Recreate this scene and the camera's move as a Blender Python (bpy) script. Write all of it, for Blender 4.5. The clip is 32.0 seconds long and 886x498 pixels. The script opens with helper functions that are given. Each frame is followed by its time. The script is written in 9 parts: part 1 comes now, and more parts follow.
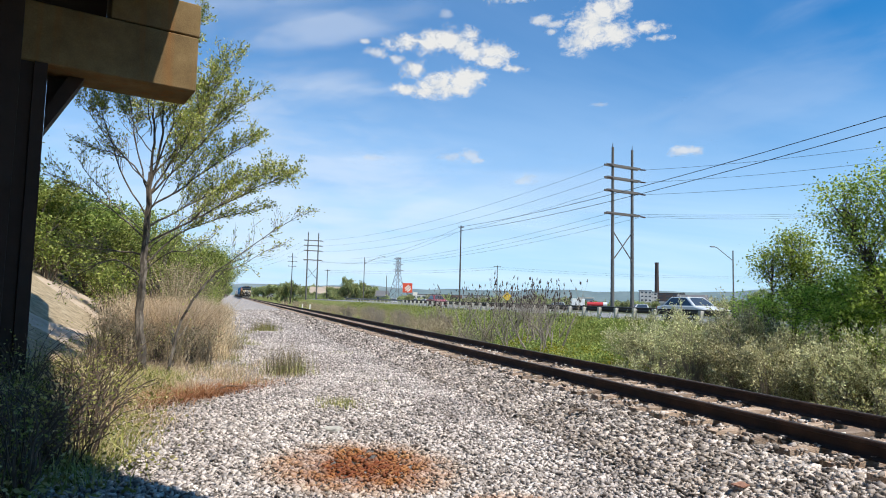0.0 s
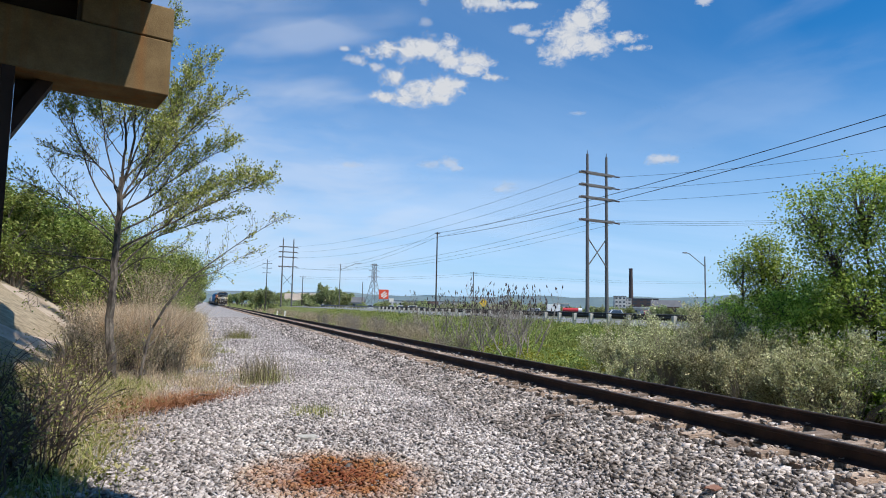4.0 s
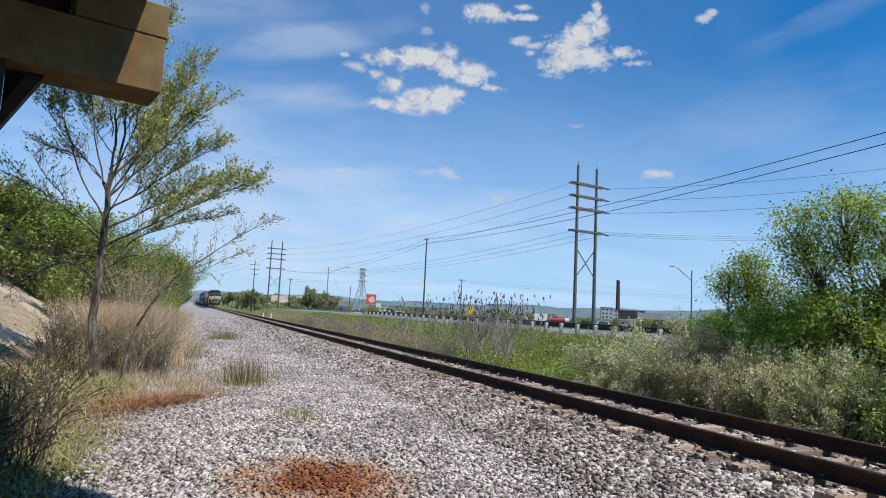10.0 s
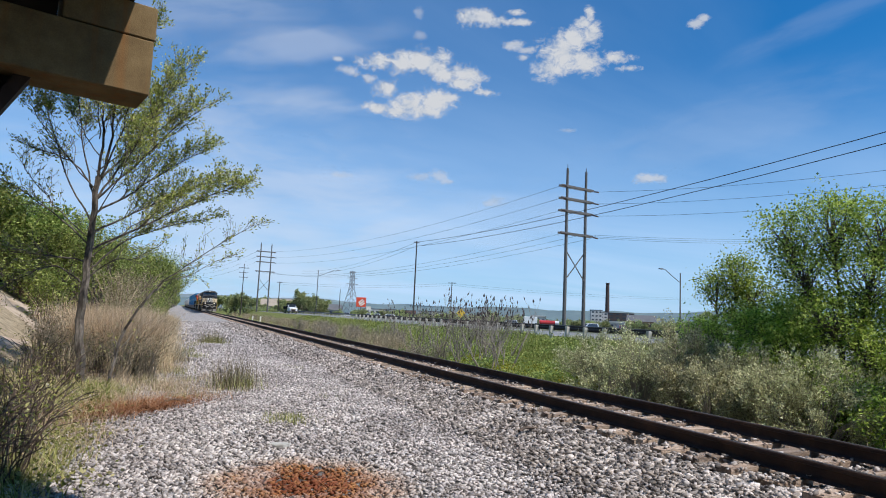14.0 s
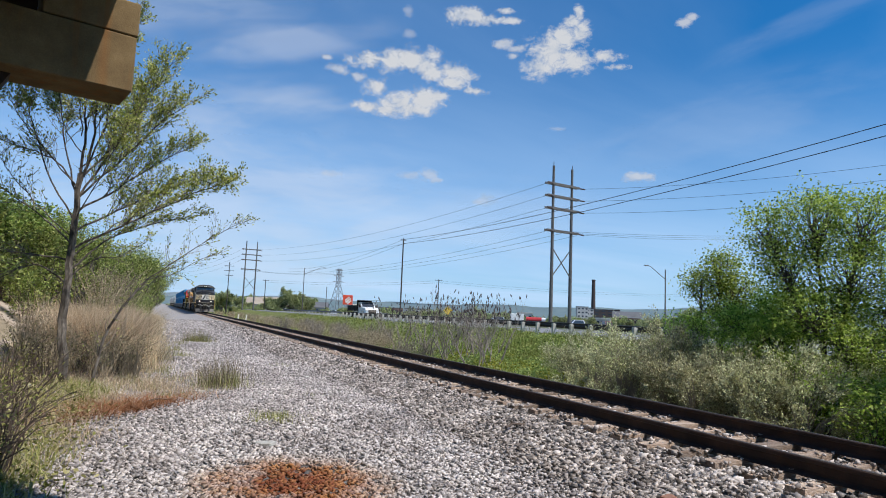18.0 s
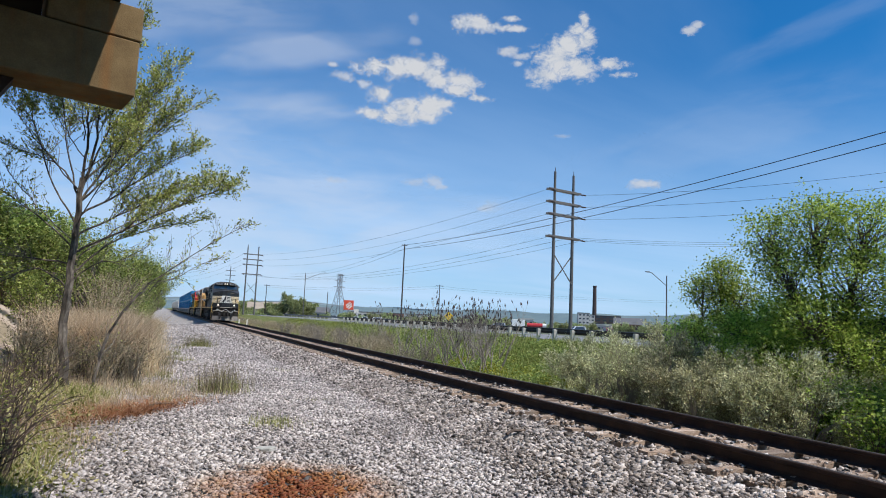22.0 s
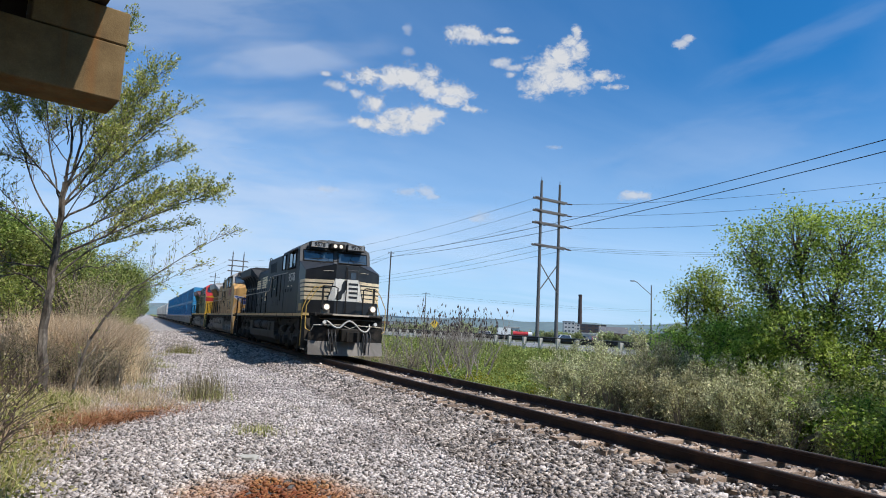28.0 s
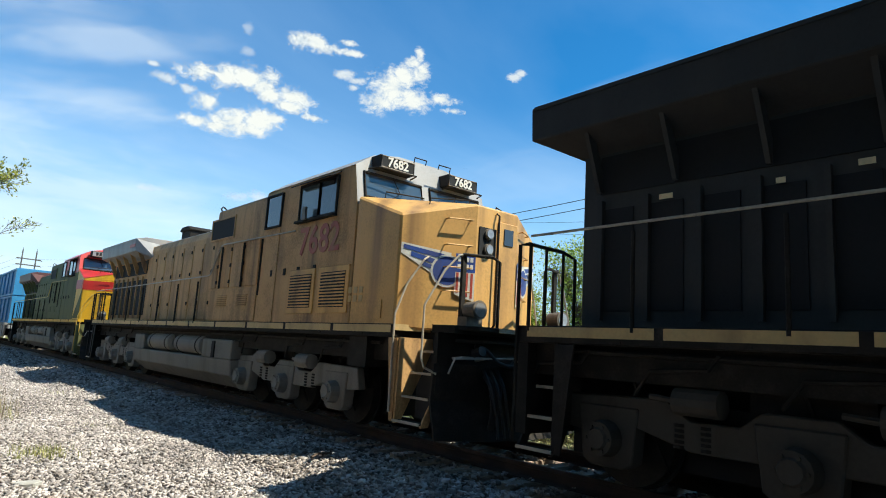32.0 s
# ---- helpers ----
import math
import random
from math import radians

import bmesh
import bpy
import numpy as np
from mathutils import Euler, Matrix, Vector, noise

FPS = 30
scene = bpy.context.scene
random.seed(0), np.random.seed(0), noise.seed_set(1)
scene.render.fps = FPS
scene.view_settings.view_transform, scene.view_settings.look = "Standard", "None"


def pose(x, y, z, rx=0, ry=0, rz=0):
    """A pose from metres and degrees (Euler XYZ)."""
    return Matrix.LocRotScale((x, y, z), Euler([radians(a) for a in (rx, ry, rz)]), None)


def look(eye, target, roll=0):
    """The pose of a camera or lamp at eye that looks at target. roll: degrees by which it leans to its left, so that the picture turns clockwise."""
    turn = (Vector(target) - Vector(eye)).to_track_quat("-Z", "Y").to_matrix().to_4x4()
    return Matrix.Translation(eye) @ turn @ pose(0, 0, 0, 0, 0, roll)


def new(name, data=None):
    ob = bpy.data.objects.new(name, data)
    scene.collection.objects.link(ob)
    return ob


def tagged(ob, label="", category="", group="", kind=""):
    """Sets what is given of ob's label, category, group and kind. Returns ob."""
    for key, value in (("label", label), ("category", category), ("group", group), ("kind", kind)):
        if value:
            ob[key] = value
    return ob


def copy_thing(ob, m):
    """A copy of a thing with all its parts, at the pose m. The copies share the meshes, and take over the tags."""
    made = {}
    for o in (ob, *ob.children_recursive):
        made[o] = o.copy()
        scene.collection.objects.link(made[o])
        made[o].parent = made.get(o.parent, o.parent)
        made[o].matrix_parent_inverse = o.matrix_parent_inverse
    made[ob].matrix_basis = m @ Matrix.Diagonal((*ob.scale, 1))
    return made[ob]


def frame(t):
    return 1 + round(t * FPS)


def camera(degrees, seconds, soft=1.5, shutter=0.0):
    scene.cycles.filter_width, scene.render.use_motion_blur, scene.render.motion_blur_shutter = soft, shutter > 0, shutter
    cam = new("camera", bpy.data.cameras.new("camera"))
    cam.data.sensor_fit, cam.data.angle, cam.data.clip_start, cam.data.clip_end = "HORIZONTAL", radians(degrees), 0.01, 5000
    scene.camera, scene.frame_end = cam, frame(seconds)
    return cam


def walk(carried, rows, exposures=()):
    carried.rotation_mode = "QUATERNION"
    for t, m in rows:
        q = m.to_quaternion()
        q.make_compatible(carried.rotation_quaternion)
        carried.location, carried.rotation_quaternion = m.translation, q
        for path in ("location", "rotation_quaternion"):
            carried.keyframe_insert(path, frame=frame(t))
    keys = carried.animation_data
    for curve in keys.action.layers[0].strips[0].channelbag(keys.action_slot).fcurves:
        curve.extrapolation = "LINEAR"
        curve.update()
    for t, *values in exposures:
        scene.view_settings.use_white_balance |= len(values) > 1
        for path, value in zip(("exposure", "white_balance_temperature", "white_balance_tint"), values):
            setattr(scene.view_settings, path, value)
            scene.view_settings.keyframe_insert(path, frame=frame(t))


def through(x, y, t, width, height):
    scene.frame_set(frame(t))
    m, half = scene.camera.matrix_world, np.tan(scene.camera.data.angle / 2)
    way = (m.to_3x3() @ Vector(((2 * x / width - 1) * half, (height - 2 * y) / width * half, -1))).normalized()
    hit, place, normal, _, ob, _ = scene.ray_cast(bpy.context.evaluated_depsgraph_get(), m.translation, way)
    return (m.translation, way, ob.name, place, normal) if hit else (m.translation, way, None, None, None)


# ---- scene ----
# camera: seconds, yaw, pitch, roll in degrees; rail top is z = 0, the track runs along y
cam = camera(70.0, 32.0, soft=1.0)
EYE = (0.0, 0.0, 1.317)
TURNS = [
    (0.0, -18.73, 4.54, -1.37),
    (0.5, -20.76, 4.47, -1.04),
    (1.0, -20.35, 3.84, -0.87),
    (1.5, -19.96, 3.31, -0.89),
    (2.0, -21.06, 3.41, -1.06),
    (2.5, -20.84, 4.12, -1.29),
    (4.5, -20.91, 5.20, -1.18),
    (5.0, -21.40, 4.88, -1.30),
    (5.5, -21.47, 5.31, -1.33),
    (6.0, -21.72, 5.66, -1.47),
    (6.5, -21.91, 5.66, -1.47),
    (7.0, -22.11, 5.54, -1.68),
    (7.5, -22.19, 5.84, -1.52),
    (8.0, -22.01, 5.91, -1.61),
    (8.5, -22.14, 5.90, -2.35),
    (9.0, -22.27, 5.78, -2.55),
    (9.5, -21.87, 5.94, -2.52),
    (10.0, -22.01, 5.79, -2.74),
    (10.5, -22.04, 6.11, -2.68),
    (11.0, -22.33, 5.90, -2.58),
    (11.5, -22.41, 5.98, -2.81),
    (12.0, -22.34, 6.07, -2.81),
    (12.5, -22.33, 5.88, -2.72),
    (13.0, -22.70, 6.21, -2.43),
    (13.5, -22.77, 6.33, -2.49),
    (14.0, -22.90, 6.09, -2.59),
    (14.5, -23.37, 6.24, -2.57),
    (16.5, -24.10, 5.88, -2.51),
    (17.0, -24.13, 5.81, -2.46),
    (17.5, -24.01, 5.79, -2.29),
    (18.0, -24.08, 5.90, -2.31),
    (18.5, -24.06, 5.72, -2.56),
    (19.0, -24.15, 5.84, -2.67),
    (19.5, -24.22, 6.30, -2.64),
    (20.0, -24.31, 6.15, -2.70),
    (20.5, -24.11, 6.50, -2.57),
    (21.0, -24.03, 6.33, -2.46),
    (21.5, -23.94, 6.44, -2.45),
    (22.0, -24.00, 6.40, -2.54),
    (22.5, -24.05, 6.37, -2.63),
    (23.0, -24.25, 6.34, -2.58),
    (23.5, -24.46, 6.53, -2.56),
    (24.0, -24.28, 6.26, -2.65),
    (24.5, -24.26, 6.32, -2.61),
    (26.5, -24.67, 6.97, -2.62),
    (27.0, -25.36, 6.94, -2.31),
    (27.5, -25.89, 6.92, -2.63),
    (28.0, -25.27, 7.17, -2.83),
    (28.5, -25.84, 7.54, -3.19),
    (29.0, -26.12, 6.91, -3.49),
    (29.5, -27.11, 7.19, -2.21),
    (30.0, -32.50, 8.20, -2.97),
    (30.5, -36.64, 8.13, -3.14),
    (31.0, -39.09, 8.55, -3.16),
    (31.5, -40.28, 8.78, -3.33),
    (32.0, -40.76, 9.12, -3.50),
]
EXPOSURES = [(0.0, 0.36, 6650, 8), (1.0, 0.16, 6300, 10), (2.0, 0.14, 6250, 10), (5.0, 0.08, 6250, 10), (9.0, 0.05, 6250, 10), (13.0, 0.02, 6250, 10), (23.0, 0.02, 6250, 10), (27.0, 0.08, 6250, 10), (28.6, 0.18, 6350, 10), (30.0, 0.47, 6550, 6), (31.0, 0.56, 6750, 1), (32.0, 0.60, 6750, 1)]
walk(cam, [(t, pose(*EYE, 90 + pitch, roll, yaw)) for t, yaw, pitch, roll in TURNS], exposures=EXPOSURES)

# ---- sky and sun ----
SUN_DIR = Vector((0.322, -0.462, 0.838)).normalized()
SUN_EL = math.asin(SUN_DIR.z)
SUN_AZ = math.atan2(SUN_DIR.x, SUN_DIR.y)


def make_world():
    w = bpy.data.worlds.new("sky")
    scene.world = w
    w.use_nodes = True
    nt = w.node_tree
    nt.nodes.clear()
    N, L = nt.nodes.new, nt.links.new
    sky = N("ShaderNodeTexSky")
    sky.sky_type = "NISHITA"
    sky.sun_disc = False
    sky.sun_elevation = SUN_EL
    sky.sun_rotation = SUN_AZ
    sky.air_density, sky.dust_density, sky.ozone_density = 1.0, 0.6, 2.2
    bg = N("ShaderNodeBackground")
    out = N("ShaderNodeOutputWorld")
    # thin cirrus: streaks on a plane high above, thicker towards the horizon
    geo = N("ShaderNodeTexCoord")
    sep = N("ShaderNodeSeparateXYZ")
    L(geo.outputs["Generated"], sep.inputs[0])
    zc = N("ShaderNodeMath"); zc.operation = "MAXIMUM"; zc.inputs[1].default_value = 0.02
    L(sep.outputs["Z"], zc.inputs[0])
    zz = N("ShaderNodeMath"); zz.operation = "ADD"; zz.inputs[1].default_value = 0.08
    L(zc.outputs[0], zz.inputs[0])
    dx = N("ShaderNodeMath"); dx.operation = "DIVIDE"
    dy = N("ShaderNodeMath"); dy.operation = "DIVIDE"
    L(sep.outputs["X"], dx.inputs[0]); L(zz.outputs[0], dx.inputs[1])
    L(sep.outputs["Y"], dy.inputs[0]); L(zz.outputs[0], dy.inputs[1])
    comb = N("ShaderNodeCombineXYZ")
    L(dx.outputs[0], comb.inputs[0]); L(dy.outputs[0], comb.inputs[1])
    mp = N("ShaderNodeMapping")
    mp.inputs["Rotation"].default_value = (0, 0, radians(62))
    mp.inputs["Scale"].default_value = (0.22, 0.62, 1)
    L(comb.outputs[0], mp.inputs[0])
    n1 = N("ShaderNodeTexNoise")
    n1.inputs["Scale"].default_value = 1.15
    n1.inputs["Detail"].default_value = 7
    n1.inputs["Roughness"].default_value = 0.52
    n1.inputs["Distortion"].default_value = 0.7
    L(mp.outputs[0], n1.inputs["Vector"])
    r1 = N("ShaderNodeMapRange")
    r1.inputs["From Min"].default_value, r1.inputs["From Max"].default_value = 0.40, 0.80
    r1.inputs["To Min"].default_value, r1.inputs["To Max"].default_value = 0.0, 0.29
    L(n1.outputs[0], r1.inputs["Value"])
    # haze low over the horizon
    r2 = N("ShaderNodeMapRange")
    r2.inputs["From Min"].default_value, r2.inputs["From Max"].default_value = -0.04, 0.40
    r2.inputs["To Min"].default_value, r2.inputs["To Max"].default_value = 0.74, 0.0
    r2.interpolation_type = "SMOOTHSTEP"
    L(sep.outputs["Z"], r2.inputs["Value"])
    add = N("ShaderNodeMath"); add.operation = "ADD"; add.use_clamp = True
    L(r1.outputs[0], add.inputs[0]); L(r2.outputs[0], add.inputs[1])
    mix = N("ShaderNodeMix"); mix.data_type = "RGBA"
    L(add.outputs[0], mix.inputs["Factor"])
    tone = N("ShaderNodeMix"); tone.data_type = "RGBA"; tone.blend_type = "MULTIPLY"
    tone.inputs["Factor"].default_value = 1.0
    tone.inputs["B"].default_value = SKY_TINT
    L(sky.outputs[0], tone.inputs["A"])
    L(tone.outputs["Result"], mix.inputs["A"])
    mix.inputs["B"].default_value = CIRRUS
    L(mix.outputs["Result"], bg.inputs["Color"])
    bg.inputs["Strength"].default_value = SKY_STRENGTH
    L(bg.outputs[0], out.inputs[0])


SKY_STRENGTH = 0.085
SKY_TINT = (0.20, 0.93, 1.46, 1)
CIRRUS = (6.7, 8.7, 11.4, 1)
make_world()
sun = new("sun", bpy.data.lights.new("sun", "SUN"))
sun.data.energy = 5.0
sun.data.angle = radians(0.53)
sun.data.color = (1.0, 0.935, 0.85)
sun.matrix_world = look((SUN_DIR * 60)[:], (0, 0, 0))


# ---- mesh helpers ----
class Geo:
    """Collects vertices and faces of one mesh."""

    def __init__(self):
        self.v, self.f = [], []

    def add(self, v, f):
        n = len(self.v)
        self.v += [tuple(p) for p in v]
        self.f += [tuple(i + n for i in q) for q in f]
        return self

    def box(self, x0, x1, y0, y1, z0, z1, m=None):
        v = [(x, y, z) for z in (z0, z1) for x, y in ((x0, y0), (x1, y0), (x1, y1), (x0, y1))]
        if m is not None:
            v = [m @ Vector(p) for p in v]
        return self.add(v, [(3, 2, 1, 0), (4, 5, 6, 7), (0, 1, 5, 4), (1, 2, 6, 5), (2, 3, 7, 6), (3, 0, 4, 7)])

    def prism(self, poly, axis, a, b, m=None):
        """A polygon of two coordinates pushed along an axis from a to b (poly holds the other two, in x, y, z order)."""
        def put(p, c):
            q = list(p)
            q.insert("xyz".index(axis), c)
            return q
        n = len(poly)
        v = [put(p, a) for p in poly] + [put(p, b) for p in poly]
        if m is not None:
            v = [m @ Vector(p) for p in v]
        f = [tuple(range(n)), tuple(reversed(range(n, 2 * n)))]
        f += [(i, i + n, (i + 1) % n + n, (i + 1) % n) for i in range(n)]
        return self.add(v, f)

    def cyl(self, p, q, r, r2=None, n=10):
        p, q = Vector(p), Vector(q)
        r2 = r if r2 is None else r2
        w = (q - p).normalized()
        u = w.orthogonal().normalized()
        s = w.cross(u)
        ring = [(math.cos(2 * math.pi * i / n), math.sin(2 * math.pi * i / n)) for i in range(n)]
        v = [p + (u * c + s * d) * r for c, d in ring] + [q + (u * c + s * d) * r2 for c, d in ring]
        f = [tuple(reversed(range(n))), tuple(range(n, 2 * n))]
        f += [(i, (i + 1) % n, (i + 1) % n + n, i + n) for i in range(n)]
        return self.add(v, f)

    def tube(self, pts, r, n=6, taper=None):
        """A bent rod through points; taper gives its end radius."""
        pts = [Vector(p) for p in pts]
        k = len(pts)
        prev, v, f = None, [], []
        for i, p in enumerate(pts):
            w = (pts[min(i + 1, k - 1)] - pts[max(i - 1, 0)]).normalized()
            u = w.orthogonal().normalized() if prev is None else (prev - w * prev.dot(w)).normalized()
            prev = u
            s = w.cross(u)
            rr = r if taper is None else r + (taper - r) * i / max(1, k - 1)
            v += [p + (u * math.cos(2 * math.pi * j / n) + s * math.sin(2 * math.pi * j / n)) * rr for j in range(n)]
        for i in range(k - 1):
            f += [(i * n + j, i * n + (j + 1) % n, (i + 1) * n + (j + 1) % n, (i + 1) * n + j) for j in range(n)]
        f += [tuple(reversed(range(n))), tuple(range((k - 1) * n, k * n))]
        return self.add(v, f)

    def mesh(self, name, smooth=False, bevel=0.0):
        me = bpy.data.meshes.new(name)
        me.from_pydata(self.v, [], self.f)
        if bevel or not smooth:
            bm = bmesh.new()
            bm.from_mesh(me)
            bmesh.ops.recalc_face_normals(bm, faces=bm.faces)
            if bevel:
                es = [e for e in bm.edges if len(e.link_faces) == 2 and e.calc_face_angle(0) > 0.5]
                bmesh.ops.bevel(bm, geom=es, offset=bevel, segments=1, affect="EDGES", clamp_overlap=True)
            bm.to_mesh(me)
            bm.free()
        if smooth:
            me.polygons.foreach_set("use_smooth", [True] * len(me.polygons))
        me.update()
        return me


def part(name, geo, material, parent=None, label="", smooth=False, bevel=0.0, at=None):
    """One mesh object, under its thing or part."""
    me = geo if isinstance(geo, bpy.types.Mesh) else geo.mesh(name, smooth, bevel)
    if material is not None and not me.materials:
        me.materials.append(material)
    ob = new(name, me)
    if parent is not None:
        ob.parent = parent
    if at is not None:
        ob.matrix_basis = at
    if label:
        ob["label"] = label
    return ob


def thing(name, label, category, m=None, group="", kind=""):
    ob = new(name)
    ob.empty_display_size = 0.2
    if m is not None:
        ob.matrix_basis = m
    return tagged(ob, label, category, group, kind)


def numpy_mesh(name, verts, faces, smooth=False):
    """A mesh from arrays; every face has the same number of corners."""
    me = bpy.data.meshes.new(name)
    n, k = faces.shape
    me.vertices.add(len(verts))
    me.vertices.foreach_set("co", np.ascontiguousarray(verts, dtype=np.float32).ravel())
    me.loops.add(n * k)
    me.loops.foreach_set("vertex_index", np.ascontiguousarray(faces, dtype=np.int32).ravel())
    me.polygons.add(n)
    me.polygons.foreach_set("loop_start", np.arange(0, n * k, k, dtype=np.int32))
    if smooth:
        me.polygons.foreach_set("use_smooth", np.ones(n, dtype=bool))
    me.update(calc_edges=True)
    return me


# ---- materials ----
def mat(name, colour, rough=0.8, metal=0.0, dark=None, light=None, scale=6.0, fine=60.0, bump=0.0, grain=0.25,
        per="none", spread=0.0, streak=None, stretch=(1, 1, 1), spec=0.5):
    """A surface with a colour that drifts at two scales (towards dark and light), fine relief, and optionally a
    chance drift for each object ('object') or loose piece ('island')."""
    m = bpy.data.materials.new(name)
    m.use_nodes = True
    nt = m.node_tree
    N, L = nt.nodes.new, nt.links.new
    b = nt.nodes["Principled BSDF"]
    b.inputs["Roughness"].default_value = rough
    b.inputs["Metallic"].default_value = metal
    b.inputs["Specular IOR Level"].default_value = spec
    c = Vector(colour[:3])
    dark = tuple(c * 0.62) if dark is None else dark
    light = tuple(c * 1.25) if light is None else light
    tc = N("ShaderNodeTexCoord")
    mp = N("ShaderNodeMapping")
    mp.inputs["Scale"].default_value = stretch
    L(tc.outputs["Object"], mp.inputs[0])
    n1 = N("ShaderNodeTexNoise")
    n1.inputs["Scale"].default_value, n1.inputs["Detail"].default_value = scale, 5
    n1.inputs["Roughness"].default_value = 0.62
    L(mp.outputs[0], n1.inputs["Vector"])
    n2 = N("ShaderNodeTexNoise")
    n2.inputs["Scale"].default_value, n2.inputs["Detail"].default_value = fine, 3
    L(mp.outputs[0], n2.inputs["Vector"])
    ramp = N("ShaderNodeValToRGB")
    e = ramp.color_ramp.elements
    e[0].position, e[0].color = 0.28, (*dark, 1)
    e[1].position, e[1].color = 0.74, (*light, 1)
    mid = e.new(0.5)
    mid.color = (*c, 1)
    blend = N("ShaderNodeMix"); blend.data_type = "FLOAT"
    blend.inputs["Factor"].default_value = grain
    L(n1.outputs[0], blend.inputs["A"]); L(n2.outputs[0], blend.inputs["B"])
    L(blend.outputs["Result"], ramp.inputs[0])
    col = ramp.outputs[0]
    if per != "none":
        src = N("ShaderNodeObjectInfo").outputs["Random"] if per == "object" else N("ShaderNodeNewGeometry").outputs["Random Per Island"]
        hsv = N("ShaderNodeHueSaturation")
        mr = N("ShaderNodeMapRange")
        mr.inputs["To Min"].default_value, mr.inputs["To Max"].default_value = 1 - spread, 1 + spread
        L(src, mr.inputs["Value"])
        L(mr.outputs[0], hsv.inputs["Value"])
        L(col, hsv.inputs["Color"])
        col = hsv.outputs[0]
    if streak is not None:
        # vertical runs of dirt or rust: (colour, amount, scale)
        sc, amount, ssc = streak
        mp2 = N("ShaderNodeMapping")
        mp2.inputs["Scale"].default_value = (ssc, ssc, ssc * 0.06)
        L(tc.outputs["Object"], mp2.inputs[0])
        n3 = N("ShaderNodeTexNoise")
        n3.inputs["Scale"].default_value, n3.inputs["Detail"].default_value = 1.0, 6
        L(mp2.outputs[0], n3.inputs["Vector"])
        mr = N("ShaderNodeMapRange")
        mr.inputs["From Min"].default_value, mr.inputs["From Max"].default_value = 0.50, 0.72
        mr.inputs["To Max"].default_value = amount
        L(n3.outputs[0], mr.inputs["Value"])
        mx = N("ShaderNodeMix"); mx.data_type = "RGBA"
        L(mr.outputs[0], mx.inputs["Factor"])
        L(col, mx.inputs["A"])
        mx.inputs["B"].default_value = (*sc, 1)
        col = mx.outputs["Result"]
    L(col, b.inputs["Base Color"])
    if bump:
        bp = N("ShaderNodeBump")
        bp.inputs["Strength"].default_value = bump
        bp.inputs["Distance"].default_value = 0.02
        L(n2.outputs[0], bp.inputs["Height"])
        L(bp.outputs[0], b.inputs["Normal"])
    return m


def glow(name, colour, strength):
    m = bpy.data.materials.new(name)
    m.use_nodes = True
    b = m.node_tree.nodes["Principled BSDF"]
    b.inputs["Base Color"].default_value = (*colour, 1)
    b.inputs["Emission Color"].default_value = (*colour, 1)
    b.inputs["Emission Strength"].default_value = strength
    return m


def leaf_mat(name, a, b_, c, through=0.35, rough=0.55):
    """Leaves: three greens spread over the loose pieces, light passing through."""
    m = bpy.data.materials.new(name)
    m.use_nodes = True
    nt = m.node_tree
    N, L = nt.nodes.new, nt.links.new
    bs = nt.nodes["Principled BSDF"]
    bs.inputs["Roughness"].default_value = rough
    bs.inputs["Specular IOR Level"].default_value = 0.3
    ramp = N("ShaderNodeValToRGB")
    e = ramp.color_ramp.elements
    e[0].position, e[0].color = 0.0, (*a, 1)
    e[1].position, e[1].color = 1.0, (*c, 1)
    e.new(0.5).color = (*b_, 1)
    L(N("ShaderNodeNewGeometry").outputs["Random Per Island"], ramp.inputs[0])
    hsv = N("ShaderNodeHueSaturation")
    own = N("ShaderNodeObjectInfo").outputs["Random"]
    for socket, lo, hi in (("Value", 0.78, 1.22), ("Hue", 0.488, 0.512)):
        mr = N("ShaderNodeMapRange")
        mr.inputs["To Min"].default_value, mr.inputs["To Max"].default_value = lo, hi
        L(own, mr.inputs["Value"])
        L(mr.outputs[0], hsv.inputs[socket])
    L(ramp.outputs[0], hsv.inputs["Color"])
    L(hsv.outputs[0], bs.inputs["Base Color"])
    tr = N("ShaderNodeBsdfTranslucent")
    L(hsv.outputs[0], tr.inputs["Color"])
    mx = N("ShaderNodeMixShader")
    mx.inputs[0].default_value = through
    L(bs.outputs[0], mx.inputs[1]); L(tr.outputs[0], mx.inputs[2])
    L(mx.outputs[0], nt.nodes["Material Output"].inputs[0])
    return m


